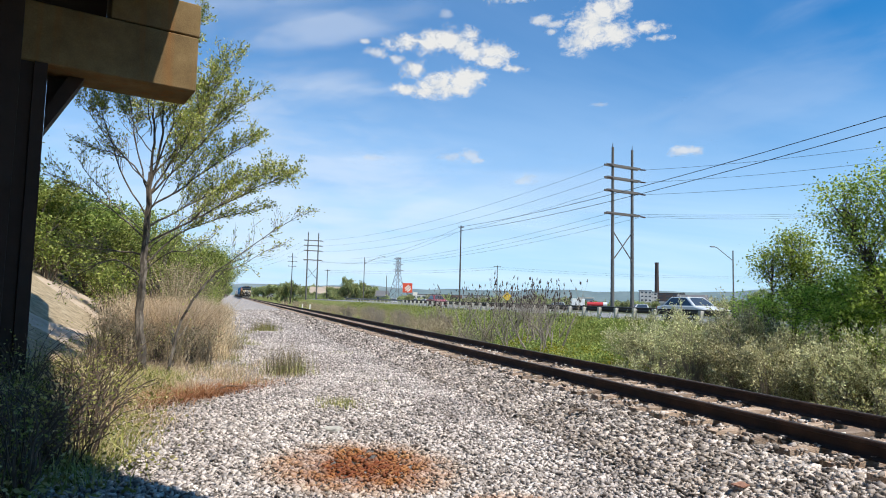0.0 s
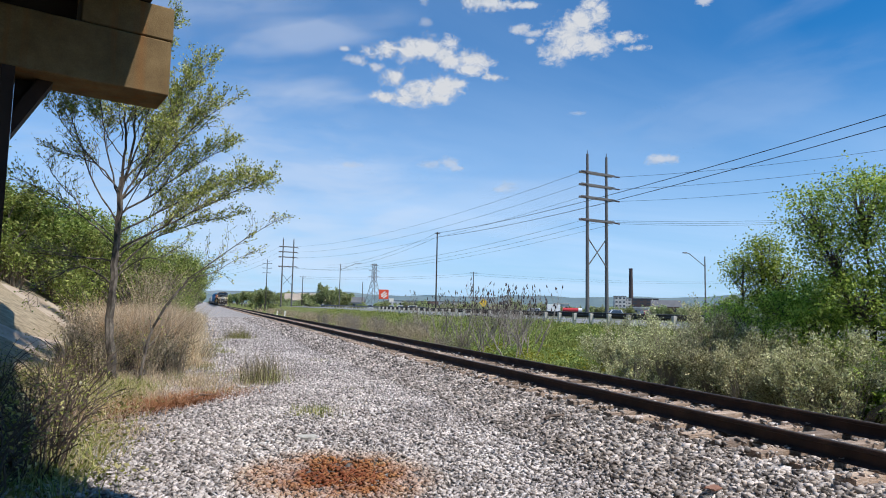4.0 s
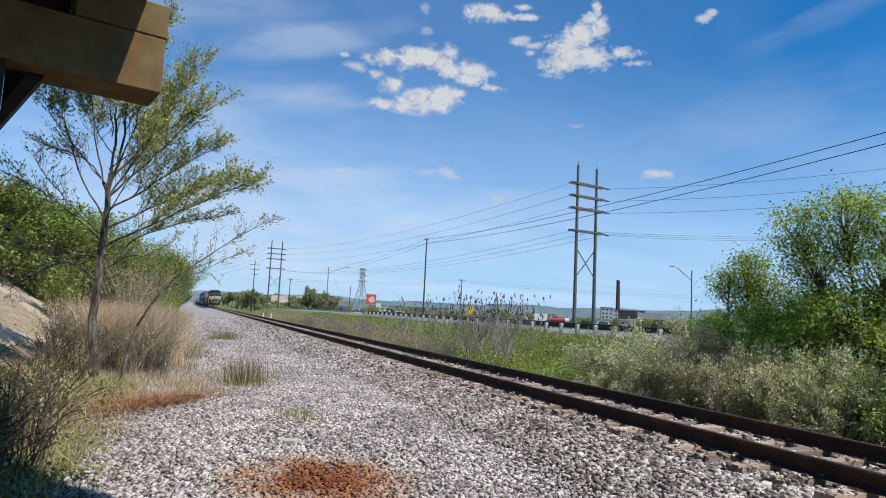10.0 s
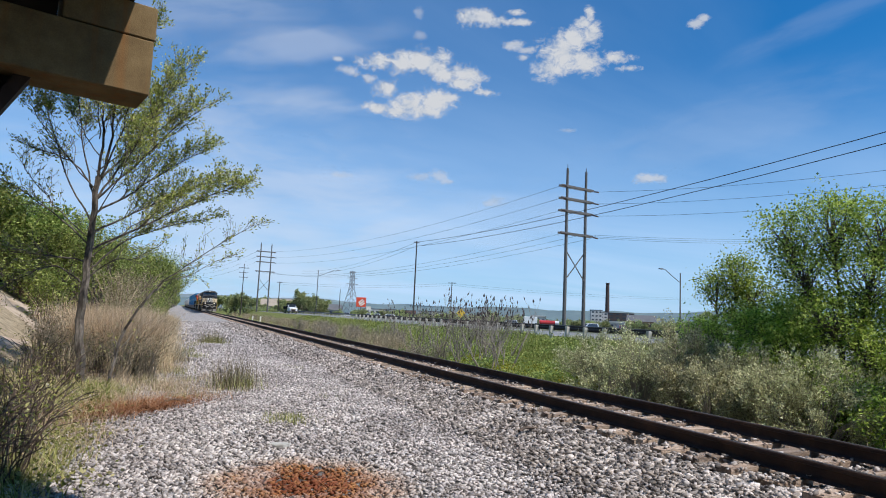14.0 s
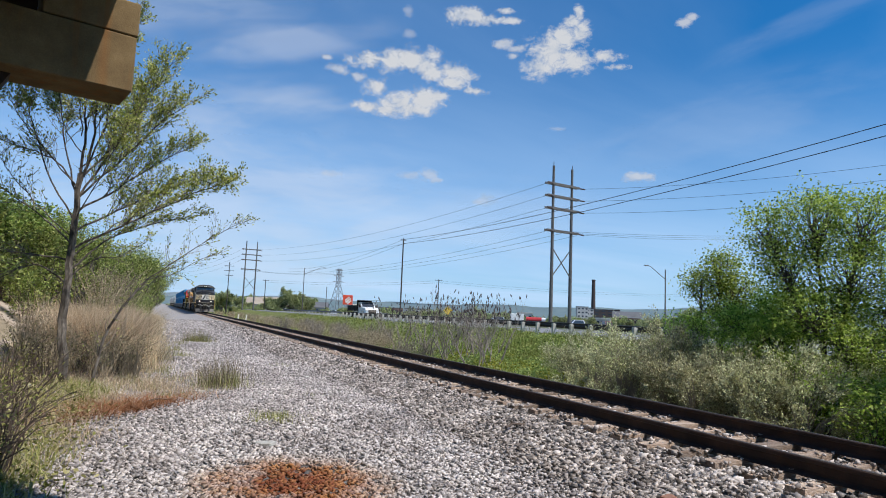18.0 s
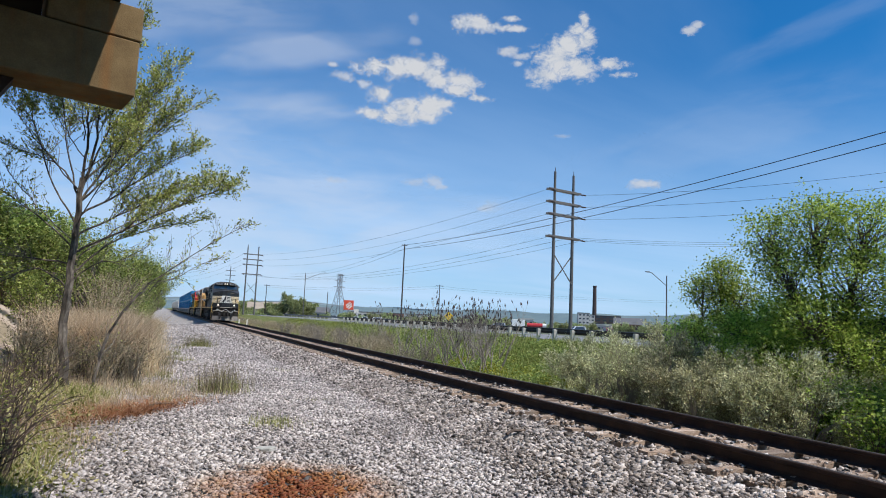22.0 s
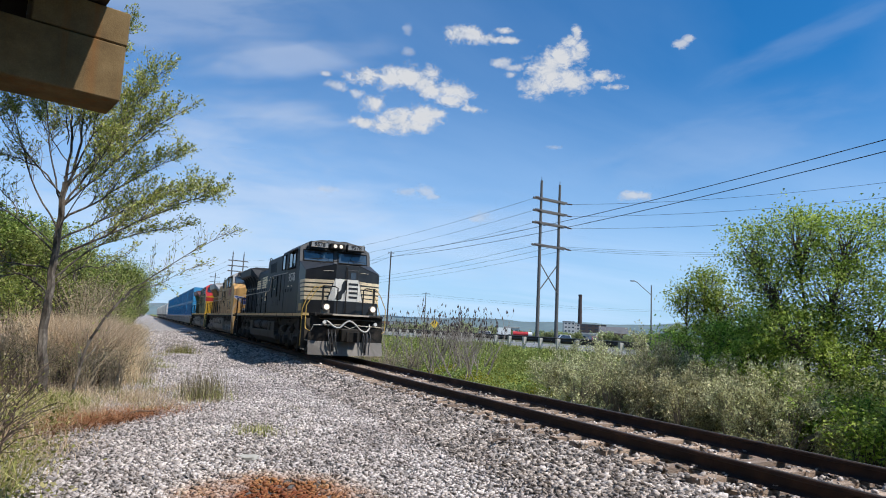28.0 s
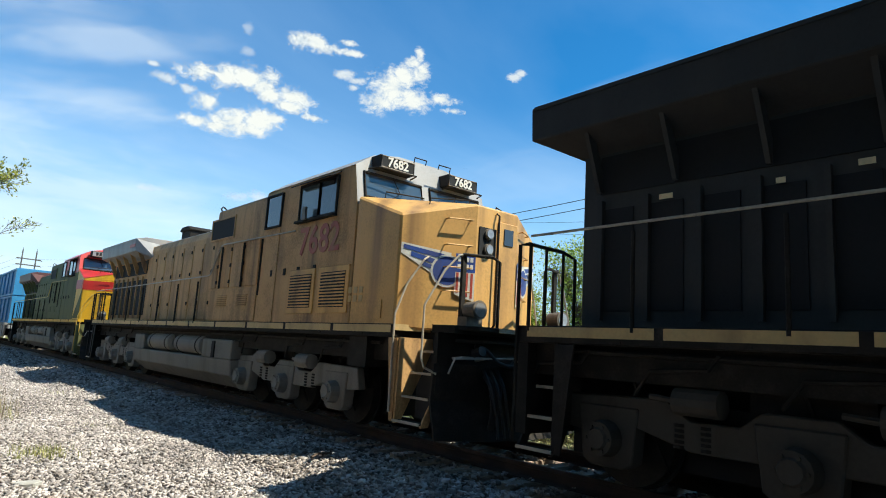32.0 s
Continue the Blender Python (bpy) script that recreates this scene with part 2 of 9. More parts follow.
# ---- ground ----
def ground_material():
    """Grey gravel by the track, rust-stained patches, dry grass and green verge, by place on the plan."""
    m = bpy.data.materials.new("ground")
    m.use_nodes = True
    nt = m.node_tree
    N, L = nt.nodes.new, nt.links.new
    b = nt.nodes["Principled BSDF"]
    b.inputs["Roughness"].default_value = 0.95
    b.inputs["Specular IOR Level"].default_value = 0.15
    tc = N("ShaderNodeTexCoord")
    pos = tc.outputs["Object"]
    sep = N("ShaderNodeSeparateXYZ")
    L(pos, sep.inputs[0])

    def noise_(scale, detail=5, rough=0.6):
        n = N("ShaderNodeTexNoise")
        n.inputs["Scale"].default_value, n.inputs["Detail"].default_value, n.inputs["Roughness"].default_value = scale, detail, rough
        L(pos, n.inputs["Vector"])
        return n.outputs[0]

    def ramp(src, *stops):
        r = N("ShaderNodeValToRGB")
        e = r.color_ramp.elements
        e[0].position, e[0].color = stops[0][0], (*stops[0][1], 1)
        e[1].position, e[1].color = stops[-1][0], (*stops[-1][1], 1)
        for p, c in stops[1:-1]:
            e.new(p).color = (*c, 1)
        L(src, r.inputs[0])
        return r.outputs[0]

    def mix(f, a, b2):
        x = N("ShaderNodeMix"); x.data_type = "RGBA"
        L(f, x.inputs["Factor"]); L(a, x.inputs["A"]); L(b2, x.inputs["B"])
        return x.outputs["Result"]

    def span(src, a, b2, lo=0.0, hi=1.0):
        r = N("ShaderNodeMapRange")
        r.inputs["From Min"].default_value, r.inputs["From Max"].default_value = a, b2
        r.inputs["To Min"].default_value, r.inputs["To Max"].default_value = lo, hi
        L(src, r.inputs["Value"])
        return r.outputs[0]

    def op(kind, a, b2):
        x = N("ShaderNodeMath"); x.operation = kind; x.use_clamp = kind in ("ADD", "SUBTRACT", "MULTIPLY")
        for i, s in enumerate((a, b2)):
            if isinstance(s, (int, float)):
                x.inputs[i].default_value = s
            else:
                L(s, x.inputs[i])
        return x.outputs[0]

    vor = N("ShaderNodeTexVoronoi")
    vor.inputs["Scale"].default_value = 19
    L(pos, vor.inputs["Vector"])
    stone = ramp(vor.outputs["Color"], (0.15, (0.08, 0.072, 0.069)), (0.55, (0.19, 0.172, 0.162)), (0.9, (0.40, 0.365, 0.345)))
    # crevice shade between the stones, multiplied into their colour
    gaps = ramp(vor.outputs["Distance"], (0.25, (1, 1, 1)), (0.72, (0.30, 0.29, 0.28)))
    gm = N("ShaderNodeMix"); gm.data_type = "RGBA"; gm.blend_type = "MULTIPLY"; gm.inputs["Factor"].default_value = 1
    L(stone, gm.inputs["A"]); L(gaps, gm.inputs["B"])
    fines = ramp(noise_(9, 7, 0.7), (0.3, (0.085, 0.075, 0.07)), (0.7, (0.20, 0.182, 0.17)))
    gravel = mix(span(noise_(1.1, 5), 0.40, 0.62), gm.outputs["Result"], fines)
    soil = ramp(noise_(4, 8, 0.7), (0.3, (0.17, 0.135, 0.085)), (0.55, (0.36, 0.29, 0.195)), (0.75, (0.52, 0.44, 0.32)))
    green = ramp(noise_(1.3, 8, 0.7), (0.28, (0.07, 0.085, 0.022)), (0.5, (0.15, 0.17, 0.045)), (0.72, (0.31, 0.28, 0.12)))
    # further along the strip the stone is fine and packed
    packed = ramp(noise_(7, 8, 0.75), (0.3, (0.20, 0.182, 0.172)), (0.55, (0.34, 0.312, 0.295)), (0.75, (0.46, 0.425, 0.40)))
    gravel = mix(span(sep.outputs["Y"], 30.0, 62.0), gravel, packed)
    wob = span(noise_(0.7, 4), 0.2, 0.8, -1.1, 1.1)
    xw = op("ADD", sep.outputs["X"], 0.0)
    nt.nodes[-1].use_clamp = False
    xs = N("ShaderNodeMath"); xs.operation = "ADD"
    L(sep.outputs["X"], xs.inputs[0]); L(wob, xs.inputs[1])
    xw = xs.outputs[0]
    left = span(xw, -1.2, -2.6)
    right = span(xw, 10.2, 11.6)
    col = mix(left, gravel, soil)
    col = mix(right, col, green)
    far = span(xw, 33.0, 36.0)
    town = ramp(noise_(0.05, 5), (0.35, (0.09, 0.10, 0.05)), (0.6, (0.22, 0.21, 0.19)))
    col = mix(far, col, town)
    L(col, b.inputs["Base Color"])
    bp = N("ShaderNodeBump")
    bp.inputs["Strength"].default_value = 0.9
    bp.inputs["Distance"].default_value = 0.03
    L(vor.outputs["Distance"], bp.inputs["Height"])
    bp.invert = True
    L(bp.outputs[0], b.inputs["Normal"])
    return m


PROFILE_X = [-4000, -60, -11.5, -9.5, -6.0, -3.4, -2.3, 1.0, 4.0, 5.1, 5.5, 8.6, 9.3, 11.2, 17.5, 22.0, 23.6, 34.0, 60, 4000]
PROFILE_Z = [7.0, 7.0, 4.6, 3.6, 1.55, 0.05, -0.40, -0.47, -0.46, -0.30, -0.262, -0.262, -0.42, -1.20, -1.25, 0.05, 0.30, 0.30, 0.0, 0.0]


def ground_z(x, y):
    z = np.interp(x, PROFILE_X, PROFILE_Z)
    w = np.clip((np.abs(x - 7.0) - 1.9) / 1.5, 0, 1) * np.clip(1.4 - np.abs(x - 6) / 40, 0, 1)
    return z + w * (0.05 * np.sin(0.9 * x + 1.3 * np.sin(0.31 * y)) + 0.045 * np.sin(0.67 * y + 0.8 * np.sin(0.5 * x)))


def make_ground():
    xs = np.unique(np.concatenate([np.linspace(-14, 26, 161), np.array(PROFILE_X), np.linspace(26, 70, 23), -np.geomspace(14.5, 4000, 18), np.geomspace(72, 4000, 16)]))
    ys = np.unique(np.concatenate([np.linspace(-12, 40, 131), np.linspace(40, 140, 67), np.geomspace(142, 4500, 24), -np.geomspace(12.5, 2000, 16)]))
    X, Y = np.meshgrid(xs, ys)
    Z = ground_z(X, Y)
    nx, ny = len(xs), len(ys)
    i = np.arange(nx * ny).reshape(ny, nx)
    f = np.stack([i[:-1, :-1], i[:-1, 1:], i[1:, 1:], i[1:, :-1]], -1).reshape(-1, 4)
    me = numpy_mesh("ground", np.stack([X, Y, Z], -1).reshape(-1, 3), f, True)
    part("ground", me, ground_material())
    tagged(bpy.data.objects["ground"], "grey gravel service strip with dry grass slope and green verge", "ground", kind="structure")


make_ground()


# ---- railway track ----
TRACK_X = 6.995
GAUGE = 1.507
M_RAIL = mat("rusty rail steel", (0.036, 0.018, 0.012), 0.85, 0.0, dark=(0.018, 0.009, 0.007), light=(0.080, 0.040, 0.024), scale=3, fine=90, bump=0.15)
M_RAILTOP = mat("worn rail head", (0.085, 0.07, 0.062), 0.55, 0.4, scale=2, fine=50)
M_TIE = mat("weathered tie wood", (0.36, 0.26, 0.19), 0.95, dark=(0.15, 0.09, 0.06), light=(0.60, 0.50, 0.42), scale=1.6, fine=30,
            stretch=(0.6, 5, 5), bump=0.7, grain=0.5, per="object", spread=0.35)
M_SPIKE = mat("rusty tie plate", (0.15, 0.10, 0.07), 0.9, 0.0, scale=20, fine=120, bump=0.2)


def rail_profile(x):
    """A flat-bottomed rail, 186 mm high, top at z = 0."""
    half = [(0.076, -0.186), (0.076, -0.176), (0.02, -0.155), (0.0095, -0.13), (0.0095, -0.055), (0.036, -0.042), (0.036, -0.008), (0.028, 0.0)]
    return [(x + a, z) for a, z in half] + [(x - a, z) for a, z in reversed(half)]


def make_track():
    track = thing("railroad_track", "single railway track with rusty rails on weathered wooden ties", "railroad track", kind="structure")
    for side in (-1, 1):
        xr = TRACK_X + side * GAUGE / 2
        g = Geo()
        g.prism(rail_profile(xr), "y", -60, 900)
        r = part("rail", g, M_RAIL, track, "rust-brown steel rail with a bright worn head")
        part("running_surface", Geo().box(xr - 0.022, xr + 0.022, -60, 900, -0.001, 0.003), M_RAILTOP, r, "bright polished steel strip")
    rnd = random.Random(4)
    shapes = []
    for k in range(6):
        g = Geo()
        w = 0.115 + rnd.uniform(-0.012, 0.012)
        n = 6
        v = []
        for i in range(n + 1):
            x = -1.3 + 2.6 * i / n
            dw, dz = rnd.uniform(-0.012, 0.012), rnd.uniform(-0.012, 0.006)
            v += [(x, -w + dw, -0.18), (x, w + dw, -0.18), (x, w + dw - 0.01, dz), (x, -w + dw + 0.01, dz)]
        f = [(0, 3, 2, 1), tuple(4 * n + j for j in (0, 1, 2, 3))]
        for i in range(n):
            a = 4 * i
            f += [(a + j, a + (j + 1) % 4, a + 4 + (j + 1) % 4, a + 4 + j) for j in range(4)]
        g.add(v, f)
        me = g.mesh("tie")
        me.materials.append(M_TIE)
        shapes.append(me)
    plate = Geo()
    for side in (-1, 1):
        xr = side * GAUGE / 2
        plate.box(xr - 0.115, xr + 0.115, -0.08, 0.08, 0.0, 0.010)
        for dx in (-0.095, 0.095):
            plate.box(xr + dx - 0.016, xr + dx + 0.016, -0.016, 0.016, 0.01, 0.020)
    plates = plate.mesh("tie_plates")
    plates.materials.append(M_SPIKE)
    y = -1.5
    for i in range(290):
        t = new("tie", shapes[rnd.randrange(6)])
        t.parent = track
        t.matrix_basis = pose(TRACK_X + rnd.uniform(-0.05, 0.05), y, -0.188 + rnd.uniform(-0.012, 0.003), 0, 0, rnd.uniform(-1.2, 1.2))
        if i < 60:
            p = new("tie_plate", plates)
            p.parent = track
            p.matrix_basis = pose(TRACK_X, y, -0.190)
        y += 0.53
    g = Geo()
    while y < 700:
        g.box(TRACK_X - 1.3, TRACK_X + 1.3, y - 0.115, y + 0.115, -0.37, -0.19)
        y += 0.53
    part("far_ties", g, M_TIE, track)["kind"] = "stuff"


make_track()


# ---- overpass on the embankment side ----
M_CONC = mat("stained pier steel", (0.185, 0.125, 0.060), 0.95, dark=(0.105, 0.068, 0.034), light=(0.28, 0.195, 0.098), scale=1.3, fine=45, bump=0.25, spec=0.15,
             streak=((0.24, 0.10, 0.028), 0.7, 5.0))
M_GIRDER = mat("brown weathered girder steel", (0.040, 0.022, 0.016), 0.8, 0.2, scale=2.2, fine=60, bump=0.2)
M_SLOPE = mat("sandy slope paving concrete", (0.43, 0.34, 0.26), 0.95, dark=(0.28, 0.21, 0.15), light=(0.55, 0.46, 0.37), scale=1.2, fine=35, bump=0.4)
CAP_TURN = 14.4  # the pier cap stands this far anticlockwise of square to the track


def make_bridge():
    b = thing("overpass", "brown steel road overpass on a rust-stained pier", "bridge", kind="structure")
    # cap beam: its face looks back at the eye, its free end points to the track
    m = pose(-0.72, 11.98, 4.93, 0, 0, CAP_TURN)
    c = Geo().box(-7.5, 0.0, 0.0, 1.0, 0.0, 0.985, m)
    part("pier_cap", c, M_CONC, b, "tan painted steel pier cap with rust streaks", bevel=0.02)
    part("bearing_block", Geo().box(-1.42, 0.02, 0.01, 1.0, 1.005, 1.61, m), M_CONC, b, "tan steel bearing box stained by rust runs", bevel=0.02)
    part("column", Geo().box(-3.35, -2.45, 0.02, 0.95, -5.6, -0.003, m), M_GIRDER, b, "dark brown steel pier column")
    part("column_flange", Geo().box(-2.44, -2.26, -0.02, 0.99, -5.6, -0.003, m), M_GIRDER, b)
    part("column_flange", Geo().box(-3.5, -2.62, -0.16, -0.025, -5.6, 1.9, m), M_GIRDER, b, "dark brown steel plate riveted before the cap")
    part("brace", Geo().prism([(-2.255, -0.62), (-2.255, -1.00), (-1.72, -0.003), (-1.96, -0.003)], "y", 0.45, 0.95, m), M_GIRDER, b)
    part("gusset_plate", Geo().prism([(-2.255, -0.006), (-2.255, -0.80), (-1.80, -0.006)], "y", 0.66, 0.70, m), M_GIRDER, b)
    part("diaphragm", Geo().box(-7.4, -1.45, 0.55, 0.60, 1.003, 2.97, m), M_GIRDER, b, "dark brown steel diaphragm between the girders")
    # girders on the cap, and the deck over them; south of its corner the deck has a wider bay
    a = radians(15.5)
    dm = pose(1.13, 3.97, 0.0, 0, 0, 15.5)
    for i in range(7):
        x = -0.22 - 2.3 * i
        g = Geo().box(x - 0.02, x + 0.02, -40, 13.0, 6.60, 7.87, dm).box(x - 0.2, x + 0.2, -40, 13.0, 6.55, 6.60, dm).box(x - 0.2, x + 0.2, -40, 13.0, 7.87, 7.90, dm)
        part("girder", g, M_GIRDER, b)
        for k in range(9):
            part("stiffener", Geo().box(x - 0.18, x + 0.18, 12.4 - 1.5 * k, 12.43 - 1.5 * k, 6.601, 7.869, dm), M_GIRDER, b)
    kx, ky = 1.65, 3.23
    far_x, far_y = kx - 13.8 * math.sin(a), ky + 13.8 * math.cos(a)
    bay_x, bay_y = kx + 0.60 * 4.2, ky - 0.80 * 4.2
    south_x, south_y = bay_x + 38 * math.sin(a), bay_y - 38 * math.cos(a)
    part("deck", Geo().prism([(kx, ky), (far_x, far_y), (far_x - 16, far_y - 4.4), (south_x - 19, south_y - 5.0), (south_x, south_y), (bay_x, bay_y)], "z", 7.905, 8.2), M_CONC, b)
    part("parapet", Geo().prism([(kx - 0.3, ky), (far_x - 0.3, far_y), (far_x - 0.02, far_y), (kx - 0.02, ky)], "z", 8.203, 9.0), M_CONC, b)
    part("parapet", Geo().prism([(bay_x - 0.3, bay_y), (south_x - 0.3, south_y), (south_x - 0.02, south_y), (bay_x - 0.02, bay_y)], "z", 8.203, 9.0), M_CONC, b)
    # sloped paving under the far end
    slab = Geo()
    slab.prism([(-3.5, 0.12), (-3.5, -0.1), (-11.5, 4.5), (-11.5, 4.72)], "y", 13.5, 31)
    part("slope_paving", slab, M_SLOPE, None)
    tagged(bpy.data.objects["slope_paving"], "sandy concrete slope paving on the embankment below the overpass", "slope paving", kind="structure")


make_bridge()


# ---- the train ----
def front_y(t):
    """Where the first locomotive's front step stands along the track."""
    u = 30.1 - t
    return 4.3 + 9.5 * u - 0.031 * u * u


def paint(name, c, rough=0.42, dirt=(0.10, 0.075, 0.05), amount=0.45, dscale=2.6, d=0.75, l=1.15, **k):
    c = Vector(c)
    return mat(name, tuple(c), rough, dark=tuple(c * d), light=tuple(c * l), scale=1.1, fine=26, streak=(dirt, amount, dscale), grain=0.35, **k)


M_BLACK = paint("dusty black locomotive paint", (0.052, 0.052, 0.052), 0.55, (0.085, 0.077, 0.066), 0.55, spec=0.15)
M_BLACKROOF = paint("sun-greyed black roof paint", (0.045, 0.045, 0.046), 0.6, (0.07, 0.065, 0.058), 0.5, spec=0.15)
M_CREAM = paint("cream white stripe paint", (0.80, 0.64, 0.41), 0.5, (0.30, 0.23, 0.14), 0.35)
M_EMBLEM = paint("faded cream lettering paint", (0.95, 0.74, 0.42), 0.5, (0.45, 0.32, 0.17), 0.4)
M_BOARD = mat("pale number panel", (0.27, 0.27, 0.265), 0.5, scale=6)
M_WHITE = paint("off white paint", (0.72, 0.68, 0.60), 0.5, (0.35, 0.3, 0.22), 0.25)
M_SILLTAN = paint("faded tan sill stripe", (0.58, 0.40, 0.17), 0.6, (0.22, 0.14, 0.07), 0.5)
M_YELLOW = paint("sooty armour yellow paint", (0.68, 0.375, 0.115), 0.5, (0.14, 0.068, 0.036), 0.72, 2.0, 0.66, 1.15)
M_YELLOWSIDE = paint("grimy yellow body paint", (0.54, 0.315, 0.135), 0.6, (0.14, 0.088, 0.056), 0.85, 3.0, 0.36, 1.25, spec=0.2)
M_GREYROOF = paint("harbour grey roof paint", (0.30, 0.29, 0.28), 0.5, (0.13, 0.10, 0.08), 0.5)
M_GREYRUN = paint("dirty silver running gear", (0.25, 0.225, 0.19), 0.75, (0.10, 0.08, 0.058), 0.6, spec=0.2)
M_DARKRUN = paint("dusty dark running gear", (0.072, 0.063, 0.052), 0.8, (0.03, 0.022, 0.016), 0.6, spec=0.15)
M_REDNUM = paint("faded red lettering", (0.36, 0.07, 0.04), 0.5, (0.3, 0.2, 0.1), 0.5)
M_WINGBLUE = paint("deep blue wing emblem paint", (0.030, 0.075, 0.30), 0.45)
M_SHIELDRED = paint("red shield stripes", (0.50, 0.08, 0.05), 0.45)
M_GREEN = paint("dull green grey body paint", (0.13, 0.135, 0.055), 0.65, (0.07, 0.055, 0.03), 0.6, spec=0.2)
M_KRED = paint("bright red cab paint", (0.52, 0.025, 0.02), 0.4, (0.2, 0.05, 0.03), 0.3)
M_KYEL = paint("bright yellow cab paint", (0.72, 0.40, 0.02), 0.4, (0.3, 0.15, 0.05), 0.3)
M_MAROON = paint("dull maroon roof paint", (0.10, 0.035, 0.03), 0.5)
M_SAFE = mat("faded safety yellow handrail paint", (0.54, 0.35, 0.07), 0.5, scale=6, fine=40)
M_PALE = mat("pale worn handrail paint", (0.45, 0.38, 0.29), 0.5, scale=6, fine=40)
M_IRON = mat("greasy dark iron", (0.022, 0.019, 0.016), 0.75, 0.0, dark=(0.010, 0.009, 0.008), light=(0.055, 0.045, 0.036), scale=3, fine=40, bump=0.2, spec=0.2)
# near-black for mesh and boards; also painted shade in underframe recesses
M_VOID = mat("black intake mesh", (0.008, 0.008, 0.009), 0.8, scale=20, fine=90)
M_RUBBER = mat("black rubber hose", (0.018, 0.018, 0.019), 0.6, scale=10)
M_HOSE = mat("grey white brake hose", (0.48, 0.46, 0.42), 0.55, scale=10)
M_PLOW = paint("scraped grey plow steel", (0.145, 0.128, 0.108), 0.6, (0.07, 0.055, 0.04), 0.6, 3.5)
M_CHROME = mat("grimy lamp housing steel", (0.17, 0.14, 0.11), 0.6, 0.3, scale=8, light=(0.30, 0.25, 0.19))
# nose and cab-front blacks are darkened against the sun; flank black stays lighter
M_NOSETOP = paint("dusty black nose top paint", (0.030, 0.031, 0.033), 0.5, (0.06, 0.055, 0.05), 0.45)
M_NOSEBLK = paint("dusty black nose paint", (0.013, 0.0135, 0.015), 0.42, (0.035, 0.032, 0.028), 0.45)
M_SOOTED = paint("sooted cream lettering paint", (0.20, 0.165, 0.11), 0.6, (0.10, 0.075, 0.05), 0.6)
M_TANKDARK = paint("dusty dark fuel tank", (0.056, 0.052, 0.045), 0.7, (0.03, 0.024, 0.018), 0.6, spec=0.2)
M_TANK = paint("dusty grey fuel tank", (0.22, 0.20, 0.165), 0.7, (0.12, 0.095, 0.07), 0.5, spec=0.2)
M_LAMPON = glow("lit headlight", (1.0, 0.86, 0.66), 0.42)
M_LAMPOFF = mat("unlit lamp glass", (0.35, 0.35, 0.36), 0.12, 0.3, scale=8)


def glass_mat(name, tint):
    m = bpy.data.materials.new(name)
    m.use_nodes = True
    b = m.node_tree.nodes["Principled BSDF"]
    b.inputs["Base Color"].default_value = (*tint, 1)
    b.inputs["Roughness"].default_value = 0.06
    b.inputs["Specular IOR Level"].default_value = 0.8
    return m


M_CABGLASS = glass_mat("dark cab glass", (0.035, 0.045, 0.06))
M_WINDSHIELD = glass_mat("blue tinted windshield glass", (0.05, 0.075, 0.105))
# paler base colour stands in for sky showing in the slid pane
M_PALEGLASS = glass_mat("slid window glass with painted sky", (0.13, 0.17, 0.18))


def lettering(name, text, size, material, parent, m, bold=0.012, depth=0.006, label=""):
    """Characters in the built-in font as a thin solid mesh."""
    cu = bpy.data.curves.new(name, "FONT")
    cu.body, cu.size, cu.extrude, cu.offset = text, size, depth, bold
    cu.resolution_u = 3
    cu.align_x, cu.align_y = "CENTER", "CENTER"
    tmp = bpy.data.objects.new("tmp", cu)
    scene.collection.objects.link(tmp)
    dg = bpy.context.evaluated_depsgraph_get()
    me = bpy.data.meshes.new_from_object(tmp.evaluated_get(dg))
    bpy.data.objects.remove(tmp)
    me.materials.clear()
    me.materials.append(material)
    return part(name, me, None, parent, label, at=m)


def side_m(side, x, y, z):
    """Pose for flat work on a flank: readable from outside. side -1 is the flank seen from the gravel."""
    return pose(side * x, y, z, 90, 0, 90 if side > 0 else -90)


_truck_parts = {}


